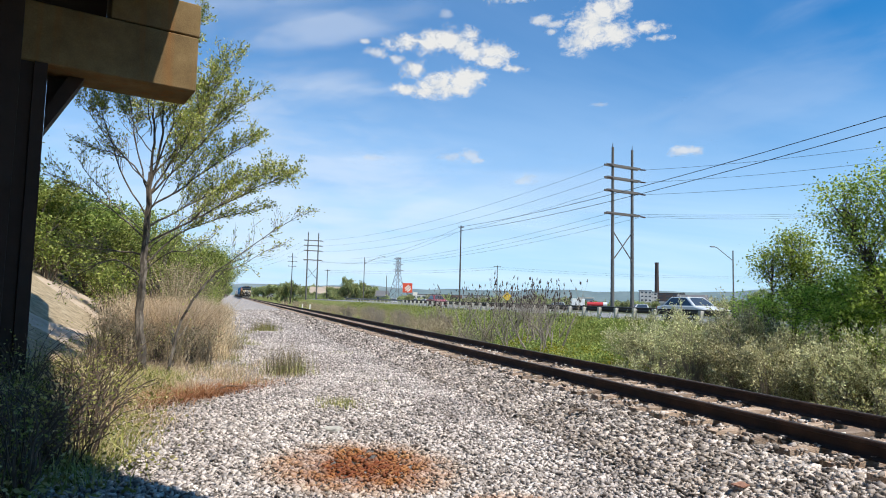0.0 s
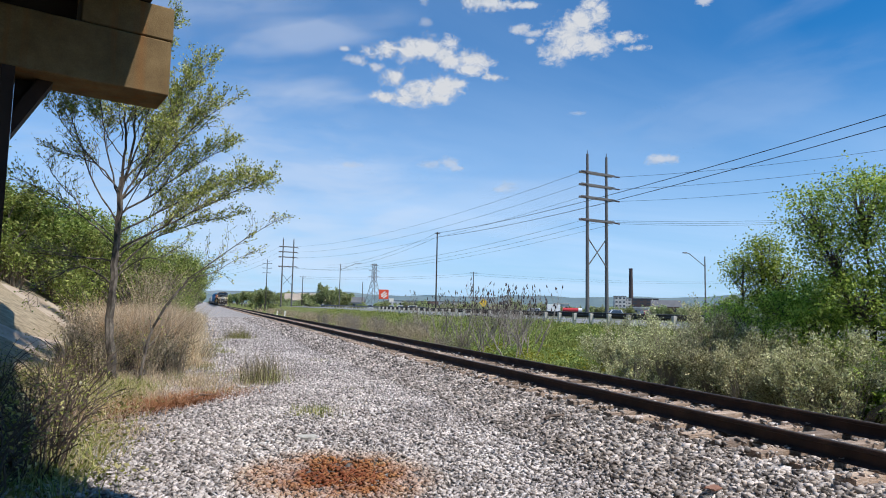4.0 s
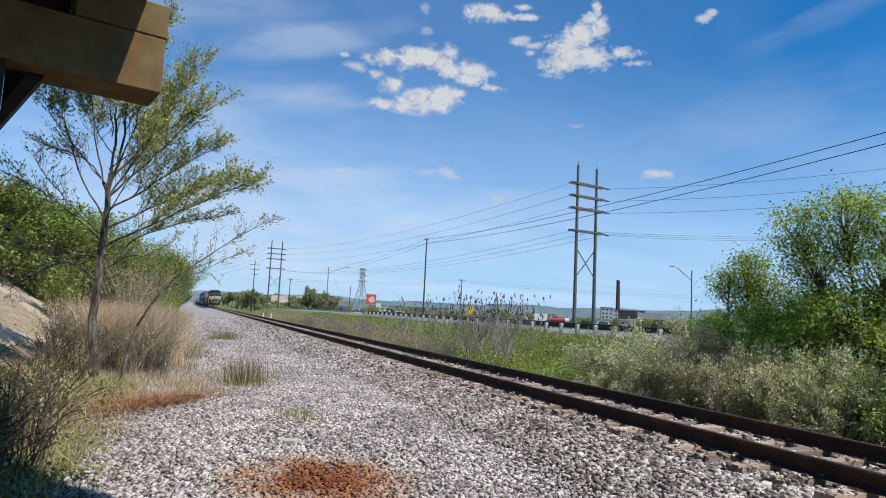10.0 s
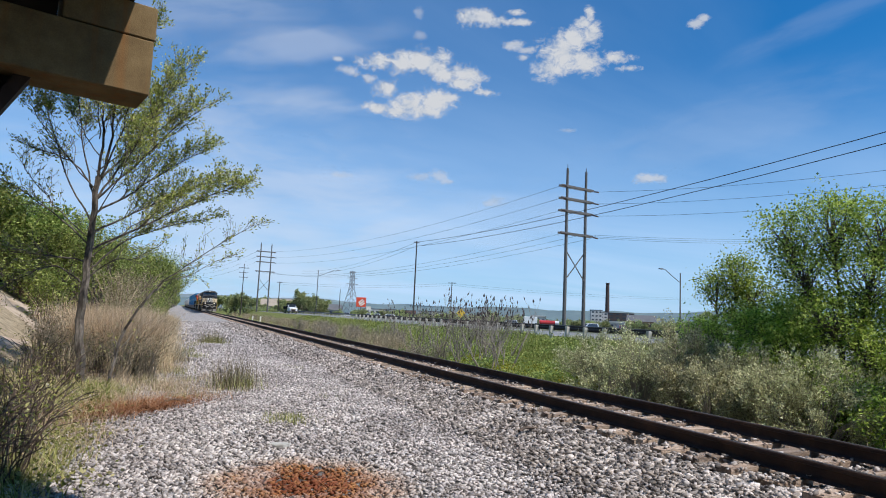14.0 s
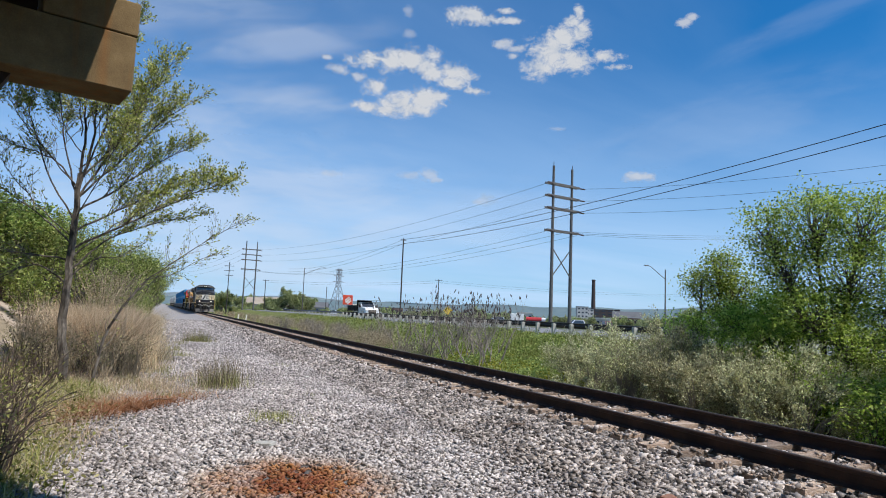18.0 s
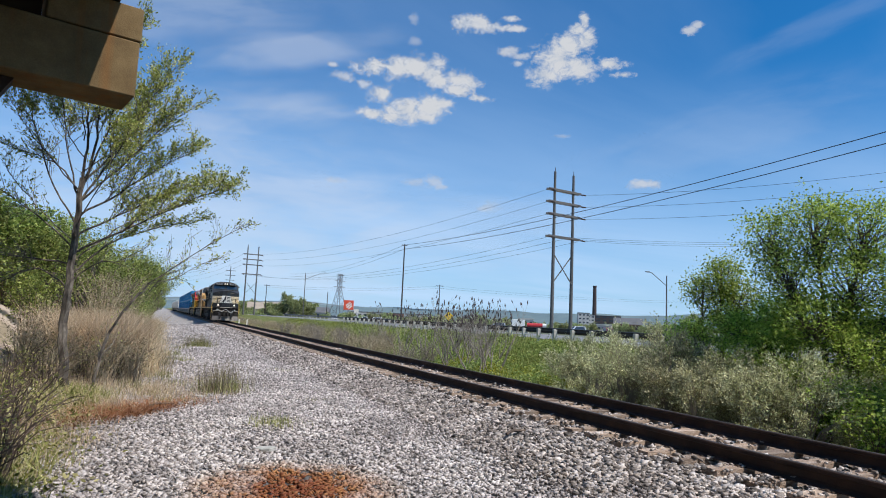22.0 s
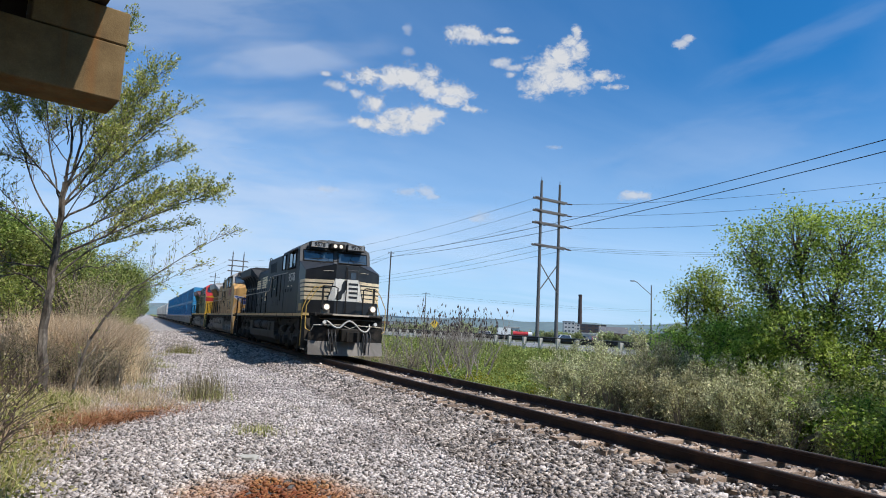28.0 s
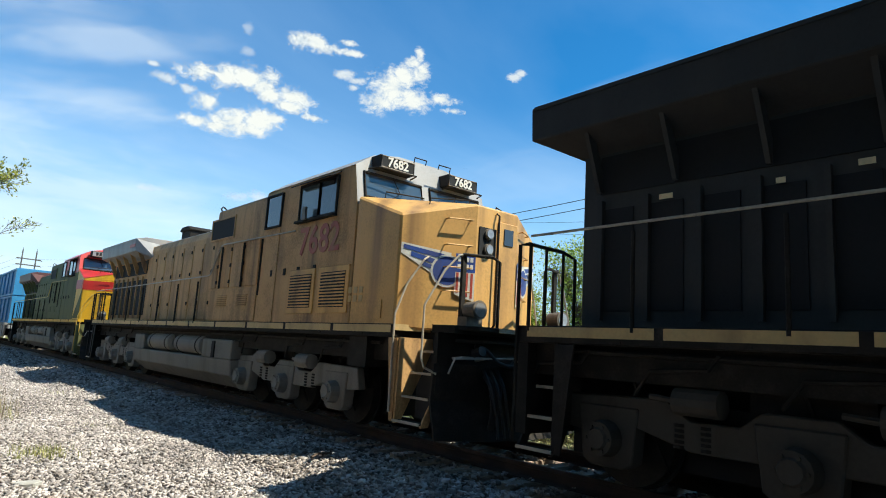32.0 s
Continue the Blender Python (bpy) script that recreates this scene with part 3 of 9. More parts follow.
def truck_meshes():
    if _truck_parts:
        return _truck_parts
    fr = Geo()
    # cast side frame: deep middle, arms over the three axles
    for ax in (-1.85, 0, 1.85):
        fr.prism([(ax - 0.36, 0.86), (ax - 0.30, 0.30), (ax - 0.20, 0.24), (ax + 0.20, 0.24), (ax + 0.30, 0.30), (ax + 0.36, 0.86)], "x", -0.10, 0.10)
    fr.prism([(-2.55, 0.62), (-2.45, 0.95), (-1.2, 0.98), (-0.95, 0.80), (-0.5, 0.80), (-0.3, 0.95), (0.3, 0.95), (0.5, 0.80), (0.95, 0.80),
              (1.2, 0.98), (2.45, 0.95), (2.55, 0.62), (2.2, 0.58), (1.5, 0.66), (0.95, 0.52), (-0.95, 0.52), (-1.5, 0.66), (-2.2, 0.58)], "x", -0.07, 0.07)
    _truck_parts["side_frame"] = fr.mesh("side_frame", bevel=0.015)
    jb = Geo().cyl((-0.16, 0, 0), (0.0, 0, 0), 0.17, 0.19, 14).cyl((-0.19, 0, 0), (-0.16, 0, 0), 0.10, 0.12, 10)
    for a in range(6):
        c, s = math.cos(a * 1.047), math.sin(a * 1.047)
        jb.cyl((-0.185, 0.13 * c, 0.13 * s), (-0.155, 0.13 * c, 0.13 * s), 0.018, None, 6)
    _truck_parts["journal_box"] = jb.mesh("journal_box")
    ws = Geo()
    for s in (-1, 1):
        ws.cyl((s * 0.69, 0, 0), (s * 0.82, 0, 0), 0.53, 0.52, 28).cyl((s * 0.66, 0, 0), (s * 0.69, 0, 0), 0.56, 0.56, 28)
        ws.cyl((s * 0.82, 0, 0), (s * 0.90, 0, 0), 0.15, 0.12, 12)
    ws.cyl((-0.7, 0, 0), (0.7, 0, 0), 0.11, None, 12)
    _truck_parts["wheelset"] = ws.mesh("wheelset")
    sp = Geo()
    for dy in (-0.13, 0.13):
        for i in range(5):
            sp.cyl((0, dy, 0.05 * i), (0, dy, 0.05 * i + 0.03), 0.09, None, 10)
    _truck_parts["spring"] = sp.mesh("spring")
    cyl = Geo().cyl((0, -0.22, 0), (0, 0.22, 0), 0.13, None, 12).cyl((0, 0.22, 0), (0, 0.5, 0.02), 0.03, None, 6)
    _truck_parts["brake_cylinder"] = cyl.mesh("brake_cylinder")
    return _truck_parts


WHEELSETS = []


def add_truck(loco, y, material):
    ms = truck_meshes()
    tr = part("truck", Geo().box(-0.9, 0.9, y - 2.3, y + 2.3, 0.62, 0.92).box(-1.0, 1.0, y - 0.5, y + 0.5, 0.92, 1.25), M_IRON, loco, "three-axle truck")
    for s in (-1, 1):
        f = part("side_frame", ms["side_frame"].copy(), None, tr, at=pose(s * 1.16, y, 0))
        f.data.materials.append(material)
        for ax in (-1.85, 0, 1.85):
            j = part("journal_box", ms["journal_box"].copy(), None, tr, at=pose(s * 1.26, y + ax, 0.53, 0, 0, 0 if s < 0 else 180))
            j.data.materials.append(material)
        for dy in (-0.93, 0.93):
            p = part("spring", ms["spring"].copy(), None, tr, at=pose(s * 1.16, y + dy, 0.54))
            p.data.materials.append(M_IRON)
            p = part("brake_cylinder", ms["brake_cylinder"].copy(), None, tr, at=pose(s * 1.28, y + dy * 0.9, 0.98))
            p.data.materials.append(material)
    for ax in (-1.85, 0, 1.85):
        me = ms["wheelset"]
        if not me.materials:
            me.materials.append(M_IRON)
        w = part("wheelset", me, None, tr, at=pose(0, y + ax, 0.535))
        WHEELSETS.append((w, y + ax))
    return tr


def stairs(loco, y0, y1, facing, plate):
    """Corner steps on both flanks, with their side plate."""
    for s in (-1, 1):
        for i, z in enumerate((0.33, 0.66, 0.99, 1.30)):
            inn = 1.52 - 0.13 * i
            g = Geo()
            g.box(s * inn - 0.16 if s > 0 else -inn - 0.02, s * inn + 0.02 if s > 0 else -inn + 0.16, y0, y1, z - 0.02, z)
            st = part("step", g, M_IRON, loco)
            part("step_edge", Geo().box(s * inn - 0.012 + s * 0.02, s * inn + 0.012 + s * 0.02, y0, y1, z - 0.028, z + 0.006), M_PALE, st, "pale worn step edge")
        yb = y1 if facing < 0 else y0
        e = 0.02
        g = Geo().prism([(s * 1.50, 1.47), (s * 1.52, 0.28), (s * 1.42, 0.28), (s * 0.82, 1.47)], "y", yb - e, yb + e)
        part("step_side", g, plate, loco)
        g = Geo().prism([(s * 1.50, 0.34), (s * 1.52, 0.28), (s * 1.40, 0.28), (s * 0.86, 1.40), (s * 0.96, 1.40)], "y", (y0 if facing < 0 else y1) - 0.015, (y0 if facing < 0 else y1) + 0.015)
        part("step_side", g, plate, loco)
        yo = y1 + 0.03 if facing < 0 else y0 - 0.03
        g = Geo().prism([(yo, 1.46), (yo, 0.30), (yo - facing * 0.08, 0.30), (yo - facing * 0.22, 1.46)], "x", s * 1.515 - 0.012, s * 1.515 + 0.012)
        part("step_skirt", g, plate, loco)


def curved(pts, n=5):
    """A smooth line through the points."""
    p = [Vector(q) for q in pts]
    p = [p[0] * 2 - p[1]] + p + [p[-1] * 2 - p[-2]]
    out = []
    for i in range(1, len(p) - 2):
        for k in range(n):
            t = k / n
            out.append(0.5 * (2 * p[i] + (p[i + 1] - p[i - 1]) * t + (2 * p[i - 1] - 5 * p[i] + 4 * p[i + 1] - p[i + 2]) * t * t + (3 * p[i] - p[i - 1] - 3 * p[i + 1] + p[i + 2]) * t ** 3))
    return out + [p[-2]]


def hoses(loco, y, facing, pale=None):
    """Air hoses hanging beside the coupler."""
    for x, n in ((-0.62, 4), (0.62, 4)):
        for i in range(n):
            xx = x + (i - 1.5) * 0.075
            g = Geo().tube(curved([(xx, y, 1.0), (xx + 0.02, y + facing * 0.10, 0.85), (xx - 0.03 * (i - 1.5), y + facing * 0.13, 0.55), (xx - 0.05 * (i - 1.5), y + facing * 0.05, 0.24)]), 0.020, 6)
            part("air_hose", g, M_RUBBER, loco)
    g = Geo().tube(curved([(-0.95, y + facing * 0.02, 1.40), (-0.80, y + facing * 0.08, 1.36), (-0.62, y + facing * 0.14, 1.20), (-0.40, y + facing * 0.18, 1.16), (-0.22, y + facing * 0.18, 1.32), (-0.02, y + facing * 0.18, 1.42), (0.20, y + facing * 0.18, 1.30), (0.42, y + facing * 0.18, 1.10), (0.62, y + facing * 0.16, 1.04), (0.78, y + facing * 0.1, 1.18), (0.80, y, 1.32)]), 0.030, 8)
    part("brake_hose", g, (pale or M_HOSE), loco, "grey white looped air hose", smooth=True)


def coupler(loco, y, facing):
    g = Geo().box(-0.13, 0.13, min(y, y + facing * 0.45), max(y, y + facing * 0.45), 0.72, 0.98)
    k = y + facing * 0.45
    g.prism([(-0.22, k), (0.20, k), (0.24, k + facing * 0.18), (0.12, k + facing * 0.30), (0.02, k + facing * 0.14), (-0.14, k + facing * 0.10), (-0.26, k + facing * 0.24)], "z", 0.66, 1.02)
    part("coupler", g, M_IRON, loco, "dark iron knuckle coupler", bevel=0.012)


def posts_and_rail(loco, side, pts, r, post_mat, rail_mat, posts, x=1.52):
    g = Geo().tube([(side * x, y, z) for y, z in pts], r, 6)
    part("handrail", g, rail_mat, loco)
    for y, z1, z0 in posts:
        part("stanchion", Geo().cyl((side * x, y, z0), (side * x, y, z1), 0.022, None, 6), post_mat, loco)


NOSE_A, NOSE_B = (1.50, 0.13), (0.45, -0.42)  # nose plan: flank corner and front corner
NOSE_N = Vector((0.464, -0.886))
NY = -0.42


def gevo(c):
    """A six-axle wide-cab diesel locomotive; c holds its colours and marks."""
    L = thing("locomotive", c["label"], "locomotive", pose(TRACK_X, front_y(0) + c["s"], 0), "locomotives of the train")
    body, roof, run = c["body"], c["roof"], c["run"]
    MR = c["module"]
    DW = (13.95 - MR) / 8
    # frame and walkway
    part("underframe", Geo().box(-1.30, 1.30, 0.25, 18.9, 1.12, 1.47), M_IRON, L)
    part("walkway", Geo().box(-1.52, 1.52, 0.10, 18.95, 1.47, 1.66), M_IRON, L, bevel=0.01)
    for s in (-1, 1):
        for i in range(11):
            y0 = 0.16 + i * 1.70
            part("sill_stripe", Geo().box(s * 1.523 - 0.004, s * 1.523 + 0.004, y0, min(y0 + 1.60, 18.9), 1.535, 1.645), c["sill"], L)
    # cab with its raised roof
    wall = [(-1.50, 1.60), (-1.50, 3.62), (-1.48, 4.34), (-1.08, 4.61), (-0.55, 4.72), (0.55, 4.72), (1.08, 4.61), (1.48, 4.34), (1.50, 3.62), (1.50, 1.60)]
    n = len(wall)
    v, f = [], []
    for x, z in wall:
        v.append((x, 1.36 + max(0.0, (z - 3.60)) * 0.26, z))
    for x, z in wall:
        v.append((x, 4.92, z))
    f = [tuple(range(n)), tuple(range(n, 2 * n))] + [(i, i + 1, i + 1 + n, i + n) for i in range(n - 1)] + [(n - 1, 0, n, 2 * n - 1)]
    cab = part("cab", Geo().add(v, f), body, L, c["cab_label"], bevel=0.02)
    if c.get("cab_top"):
        g = Geo()
        tp = [(x * 1.004, z + 0.006) for x, z in wall[1:9]]
        lo = [(x * 0.99, z - 0.03) for x, z in wall[1:9]]
        v = [(x, 1.356 + max(0.0, (z - 3.60)) * 0.26, z) for x, z in tp] + [(x, 4.925, z) for x, z in tp]
        k = len(tp)
        edge = 1 if c.get("roof_only") else 0
        g.add(v, [(i, i + 1, i + 1 + k, i + k) for i in range(edge, k - 1 - edge)] + [tuple(range(k))])
        part("cab_roof", g, c["cab_top"], cab)
    else:
        part("cab_roof", Geo().prism([(-1.07, 4.617), (-0.55, 4.728), (0.55, 4.728), (1.07, 4.617), (0.5, 4.69), (-0.5, 4.69)], "y", 1.72, 4.9), roof, cab)
    # thin sheet over the cab front carries that sun-adjusted black
    if c.get("cab_front"):
        tp = wall[1:9]
        k = len(tp)
        v = [(x * 0.996, 1.354 + max(0.0, (z - 3.60)) * 0.26 + d, z - 0.01) for d in (0.0, 0.004) for x, z in tp]
        part("cab_front", Geo().add(v, [tuple(range(k)), tuple(range(2 * k - 1, k - 1, -1))]), c["cab_front"], cab, "dusty black cab front, darker than the flanks")
    # equipment module behind the cab
    mod = [(-1.46, 1.60), (-1.46, 3.98), (-1.44, 4.28), (-1.05, 4.45), (1.05, 4.45), (1.44, 4.28), (1.46, 3.98), (1.46, 1.60)]
    am = part("auxiliary_cab", Geo().prism(mod, "y", 4.93, MR), body, L, bevel=0.02)
    part("module_roof", Geo().prism([(-1.43, 4.295), (-1.05, 4.462), (1.05, 4.462), (1.43, 4.295), (1.0, 4.42), (-1.0, 4.42)], "y", 4.94, MR - 0.01), roof, am)
    part("lifting_eye", Geo().tube([(-1.38, MR - 0.05, 4.30), (-1.42, MR - 0.03, 4.38), (-1.36, MR, 4.44), (-1.28, MR - 0.02, 4.38)], 0.02, 6), M_IRON, am)
    # engine hood
    hood = [(-1.08, 1.60), (-1.08, 3.86), (-1.00, 4.05), (-0.75, 4.17), (0.75, 4.17), (1.00, 4.05), (1.08, 3.86), (1.08, 1.60)]
    hd = part("engine_hood", Geo().prism(hood, "y", MR + 0.01, 18.35), body, L, bevel=0.015)
    part("hood_roof", Geo().prism([(-1.0, 4.06), (-0.75, 4.182), (0.75, 4.182), (1.0, 4.06), (0.7, 4.13), (-0.7, 4.13)], "y", MR + 0.02, 13.9), roof, hd)
    part("exhaust", Geo().box(-0.55, 0.55, 12.32, 13.06, 4.15, 4.52).prism([(12.27, 4.50), (13.12, 4.50), (13.12, 4.56), (12.95, 4.64), (12.44, 4.64), (12.27, 4.56)], "x", -0.60, 0.60), M_IRON, L, bevel=0.02)
    part("horn", Geo().cyl((0.1, 9.0, 4.22), (0.1, 9.4, 4.24), 0.03, 0.08).cyl((-0.1, 9.0, 4.22), (-0.1, 9.35, 4.24), 0.03, 0.07).box(-0.2, 0.2, 8.95, 9.0, 4.15, 4.26), M_IRON, L)
    for y in (9.6, 10.3, 11.0):
        part("roof_hatch", Geo().box(-0.6, 0.6, y, y + 0.6, 4.165, 4.22), roof, hd, bevel=0.015)
    for s in (-1, 1):
        for i in range(8):
            y = MR + 0.12 + i * DW
            part("hood_door", Geo().box(s * 1.095 - 0.014, s * 1.095 + 0.014, y, y + DW - 0.06, 1.72, 3.72), body, hd, bevel=0.006)
            for z in (2.1, 2.9, 3.5):
                part("door_latch", Geo().box(s * 1.118 - 0.012, s * 1.118 + 0.012, y + 0.04, y + 0.09, z, z + 0.09), M_IRON, hd)
        # module doors and louvers
        for y0, y1 in ((5.05, 5.75), (5.8, 6.45), (6.5, 7.2), (7.25, min(8.6, MR - 0.1))):
            part("side_door", Geo().box(s * 1.47 - 0.014, s * 1.47 + 0.014, y0, y1, 2.42, 3.40), body, am, bevel=0.006)
        part("side_panel", Geo().box(s * 1.47 - 0.014, s * 1.47 + 0.014, 5.0, MR - 0.1, 1.68, 2.36), body, am, bevel=0.006)
        for y0 in (5.4, 6.5):
            lv = Geo()
            for i in range(6):
                z = 2.00 + i * 0.045
                lv.prism([(s * 1.483, z), (s * 1.505, z - 0.012), (s * 1.505, z + 0.004), (s * 1.483, z + 0.022)], "y", y0, y0 + 0.55)
            part("louver", lv, body, am)
        gr = part("intake_grille", Geo().box(s * 1.462 - 0.008, s * 1.462 + 0.008, 6.55, 7.85, 3.58, 4.05), M_VOID, am, "black intake mesh")
        g = Geo()
        for z in (3.56, 4.05):
            g.box(s * 1.47 - 0.015, s * 1.47 + 0.015, 6.5, 7.9, z, z + 0.04)
        for y in (6.5, 7.86):
            g.box(s * 1.47 - 0.015, s * 1.47 + 0.015, y, y + 0.04, 3.60, 4.05)
        part("grille_frame", g, body, gr)
        # cab side windows with a deep sill, a visor, and the mirror
        for y0, y1, pale in ((2.05, 2.62, 0), (2.66, 3.35, 1), (4.15, 4.78, 0)):
            w = part("side_window", Geo().box(s * 1.489 - 0.02, s * 1.489 + 0.02, y0, y1, 3.58, 4.20), M_PALEGLASS if pale else M_CABGLASS, cab, "slid glass with pale sky in its colour" if pale else "dark glass")
            g = Geo()
            for a, b2, z0, z1 in ((y0 - 0.04, y0, 3.54, 4.24), (y1, y1 + 0.04, 3.54, 4.24), (y0, y1, 3.54, 3.58), (y0, y1, 4.20, 4.24)):
                g.box(s * 1.50 - 0.03, s * 1.50 + 0.03, a, b2, z0, z1)
            part("window_frame", g, M_IRON, w)
        part("visor", Geo().prism([(s * 1.46, 4.30), (s * 1.68, 4.18), (s * 1.685, 4.20), (s * 1.46, 4.33)], "y", 2.0, 3.5), M_IRON, cab)
        part("armrest", Geo().box(s * 1.55 - 0.05, s * 1.55 + 0.05, 2.0, 3.4, 3.50, 3.54), M_IRON, cab)
        part("mirror", Geo().box(s * 1.62 - 0.02, s * 1.62 + 0.02, 2.9, 3.02, 3.52, 3.76), M_CHROME, cab)
        for y in (2.6, 3.2, 3.75, 4.3):
            part("access_hatch", Geo().box(s * 1.506 - 0.01, s * 1.506 + 0.01, y - 0.03, y + 0.06, 2.55, 2.68), M_IRON, cab)
        part("cab_door", Geo().box(s * 1.506 - 0.008, s * 1.506 + 0.008, 4.12, 4.82, 1.66, 3.50), body, cab, bevel=0.005)
        part("equipment_box", Geo().box(s * 1.506 - 0.01, s * 1.506 + 0.01, 0.46, 0.94, 1.74, 2.02), c["boxes"], cab)
        # radiator wings and their dark throats
        part("radiator_grille", Geo().box(s * 1.09 - 0.012, s * 1.09 + 0.012, 14.3, 18.1, 3.18, 3.62), M_VOID, hd, "black radiator intake")
        for i in range(5):
            y = 14.35 + i * 0.93
            part("bracket", Geo().prism([(s * 1.08, 3.2), (s * 1.15, 3.2), (s * 1.42, 3.86), (s * 1.30, 3.86), (s * 1.08, 3.4)], "y", y, y + 0.05), body, hd)
        for i in range(7):
            y = 14.2 + i * 0.58
            part("cooling_opening", Geo().box(s * 1.085 - 0.012, s * 1.085 + 0.012, y, y + 0.36, 1.85, 3.0), M_VOID, hd)
            part("opening_frame", Geo().box(s * 1.11 - 0.03, s * 1.11 + 0.03, y + 0.37, y + 0.42, 1.75, 3.1), body, hd)
    rad = [(-1.48, 3.88), (-1.50, 4.29), (-1.2, 4.37), (1.2, 4.37), (1.50, 4.29), (1.48, 3.88), (1.08, 3.66), (-1.08, 3.66)]
    g = Geo()
    front = [(x, 13.75 if z < 3.7 else 14.45, z) for x, z in rad]
    back = [(x, 18.85 if z > 3.7 else 18.4, z) for x, z in rad]
    k = len(rad)
    g.add(front + back, [tuple(range(k)), tuple(range(k, 2 * k))] + [(i, (i + 1) % k, (i + 1) % k + k, i + k) for i in range(k)])
    rd = part("radiator", g, c["rad"], L, c["rad_label"], bevel=0.012)
    for x in (-1.5025, 1.5025):
        part("radiator_edge", Geo().box(x - 0.008, x + 0.008, 14.5, 18.8, 4.25, 4.295), roof, rd)
    # wide nose
    plan = [(-NOSE_A[0], NOSE_A[1]), (-NOSE_B[0], NOSE_B[1]), NOSE_B, NOSE_A, (1.50, 1.352), (-1.50, 1.352)]
    top = [3.31, 3.58, 3.58, 3.31, 3.75, 3.75]
    v = [(x, y, 1.60) for x, y in plan] + [(x, y, z) for (x, y), z in zip(plan, top)]
    f = [tuple(range(5, -1, -1)), (6, 7, 8, 9, 10, 11)] + [(i, (i + 1) % 6, (i + 1) % 6 + 6, i + 6) for i in range(6)]
    g = Geo().add(v, [f[0], (6, 7, 11), (7, 8, 10, 11), (8, 9, 10)] + f[2:])
    nose = part("nose", g, c["nose"], L, c["nose_label"], bevel=0.03)
    if c.get("nose_top"):
        vt = [(x * 1.003, y - (0.004 if y < 1 else 0), z + 0.008) for (x, y), z in zip(plan, top)]
        part("nose_top", Geo().add(vt, [(0, 1, 5), (1, 2, 4, 5), (2, 3, 4)]), c["nose_top"], nose)
    part("nose_door", Geo().box(0.0, 0.43, NY - 0.03, NY, 1.70, 3.38), c["nose"], nose, bevel=0.01)
    part("door_window", Geo().box(0.12, 0.32, NY - 0.045, NY - 0.025, 3.02, 3.28), M_CABGLASS, nose)
    part("door_rail", Geo().tube([(-0.04, NY - 0.01, 3.50), (-0.04, NY - 0.07, 3.46), (-0.04, NY - 0.07, 1.75), (-0.04, NY - 0.01, 1.70)], 0.016, 6), M_IRON, nose)
    for s in (-1, 1):
        # windshield panes with rims and wipers
        z0, z1 = 3.79, 4.24
        def wy(z):
            return 1.36 + (z - 3.60) * 0.26
        xa, xb = (0.10, 1.34) if s > 0 else (-1.34, -0.10)
        g = Geo().add([(xa, wy(z0) - 0.014, z0), (xb, wy(z0) - 0.014, z0), (xb, wy(z1) - 0.014, z1), (xa, wy(z1) - 0.014, z1),
                       (xa, wy(z0) + 0.02, z0), (xb, wy(z0) + 0.02, z0), (xb, wy(z1) + 0.02, z1), (xa, wy(z1) + 0.02, z1)],
                      [(0, 1, 2, 3), (4, 7, 6, 5), (0, 4, 5, 1), (1, 5, 6, 2), (2, 6, 7, 3), (3, 7, 4, 0)])
        w = part("windshield", g, M_WINDSHIELD, cab, "dark sky-reflecting glass")
        part("windshield_rim", Geo().tube([(xa, wy(z0) - 0.02, z0), (xb, wy(z0) - 0.02, z0), (xb, wy(z1) - 0.02, z1), (xa, wy(z1) - 0.02, z1), (xa, wy(z0) - 0.02, z0)], 0.028, 6), M_IRON, w)
        part("wiper", Geo().tube([(s * 0.75, wy(4.24) - 0.04, 4.26), (s * 0.62, wy(4.0) - 0.05, 3.98), (s * 0.80, wy(3.85) - 0.04, 3.84)], 0.009, 5), M_IRON, w)
        # number boards
        by = c.get("board_y", 0.0)
        bf, bd = c.get("board", (M_BOARD, M_VOID))
        nb = part("number_board", Geo().box(s * 0.77 - 0.38, s * 0.77 + 0.38, 1.17 + by, 1.50 + by, 4.335, 4.575), M_VOID, cab, "black number board", bevel=0.02)
        part("board_face", Geo().box(s * 0.77 - 0.34, s * 0.77 + 0.34, 1.1665 + by, 1.174 + by, 4.365, 4.545), bf, nb, "pale number panel")
        if not c["number"]:
            for i in range(4):
                part("number_bar", Geo().box(s * 0.74 - 0.25 + 0.13 * i, s * 0.74 - 0.16 + 0.13 * i, 1.158 + by, 1.166 + by, 4.39, 4.52), bd, nb)
        else:
            lettering("road_number", c["number"], 0.225, bd, nb, pose(s * 0.77, 1.160 + by, 4.455, 90, 0, 0), 0.006, 0.004)
        part("board_rim", Geo().tube([(s * 0.77 - 0.35, 1.165 + by, 4.355), (s * 0.77 + 0.35, 1.165 + by, 4.355), (s * 0.77 + 0.35, 1.165 + by, 4.555), (s * 0.77 - 0.35, 1.165 + by, 4.555), (s * 0.77 - 0.35, 1.165 + by, 4.355)], 0.010, 5), c["rim"], nb)
        part("grab_iron", Geo().tube([(s * 0.15, 1.35, 4.60), (s * 0.15, 1.32, 4.68), (s * 0.42, 1.32, 4.68), (s * 0.42, 1.35, 4.55)], 0.012, 5), M_IRON, cab)
        # lamps low on the pilot
        d = part("ditch_light", Geo().cyl((s * 0.90, -1.02, 1.90), (s * 0.90, -0.80, 1.90), 0.125, 0.115, 18).cyl((s * 0.90, -1.05, 1.90), (s * 0.90, -1.02, 1.90), 0.135, 0.135, 18).box(s * 0.90 - 0.15, s * 0.90 + 0.15, -0.95, -0.76, 1.67, 1.80), M_CHROME, L, "round steel ditch light", smooth=False)
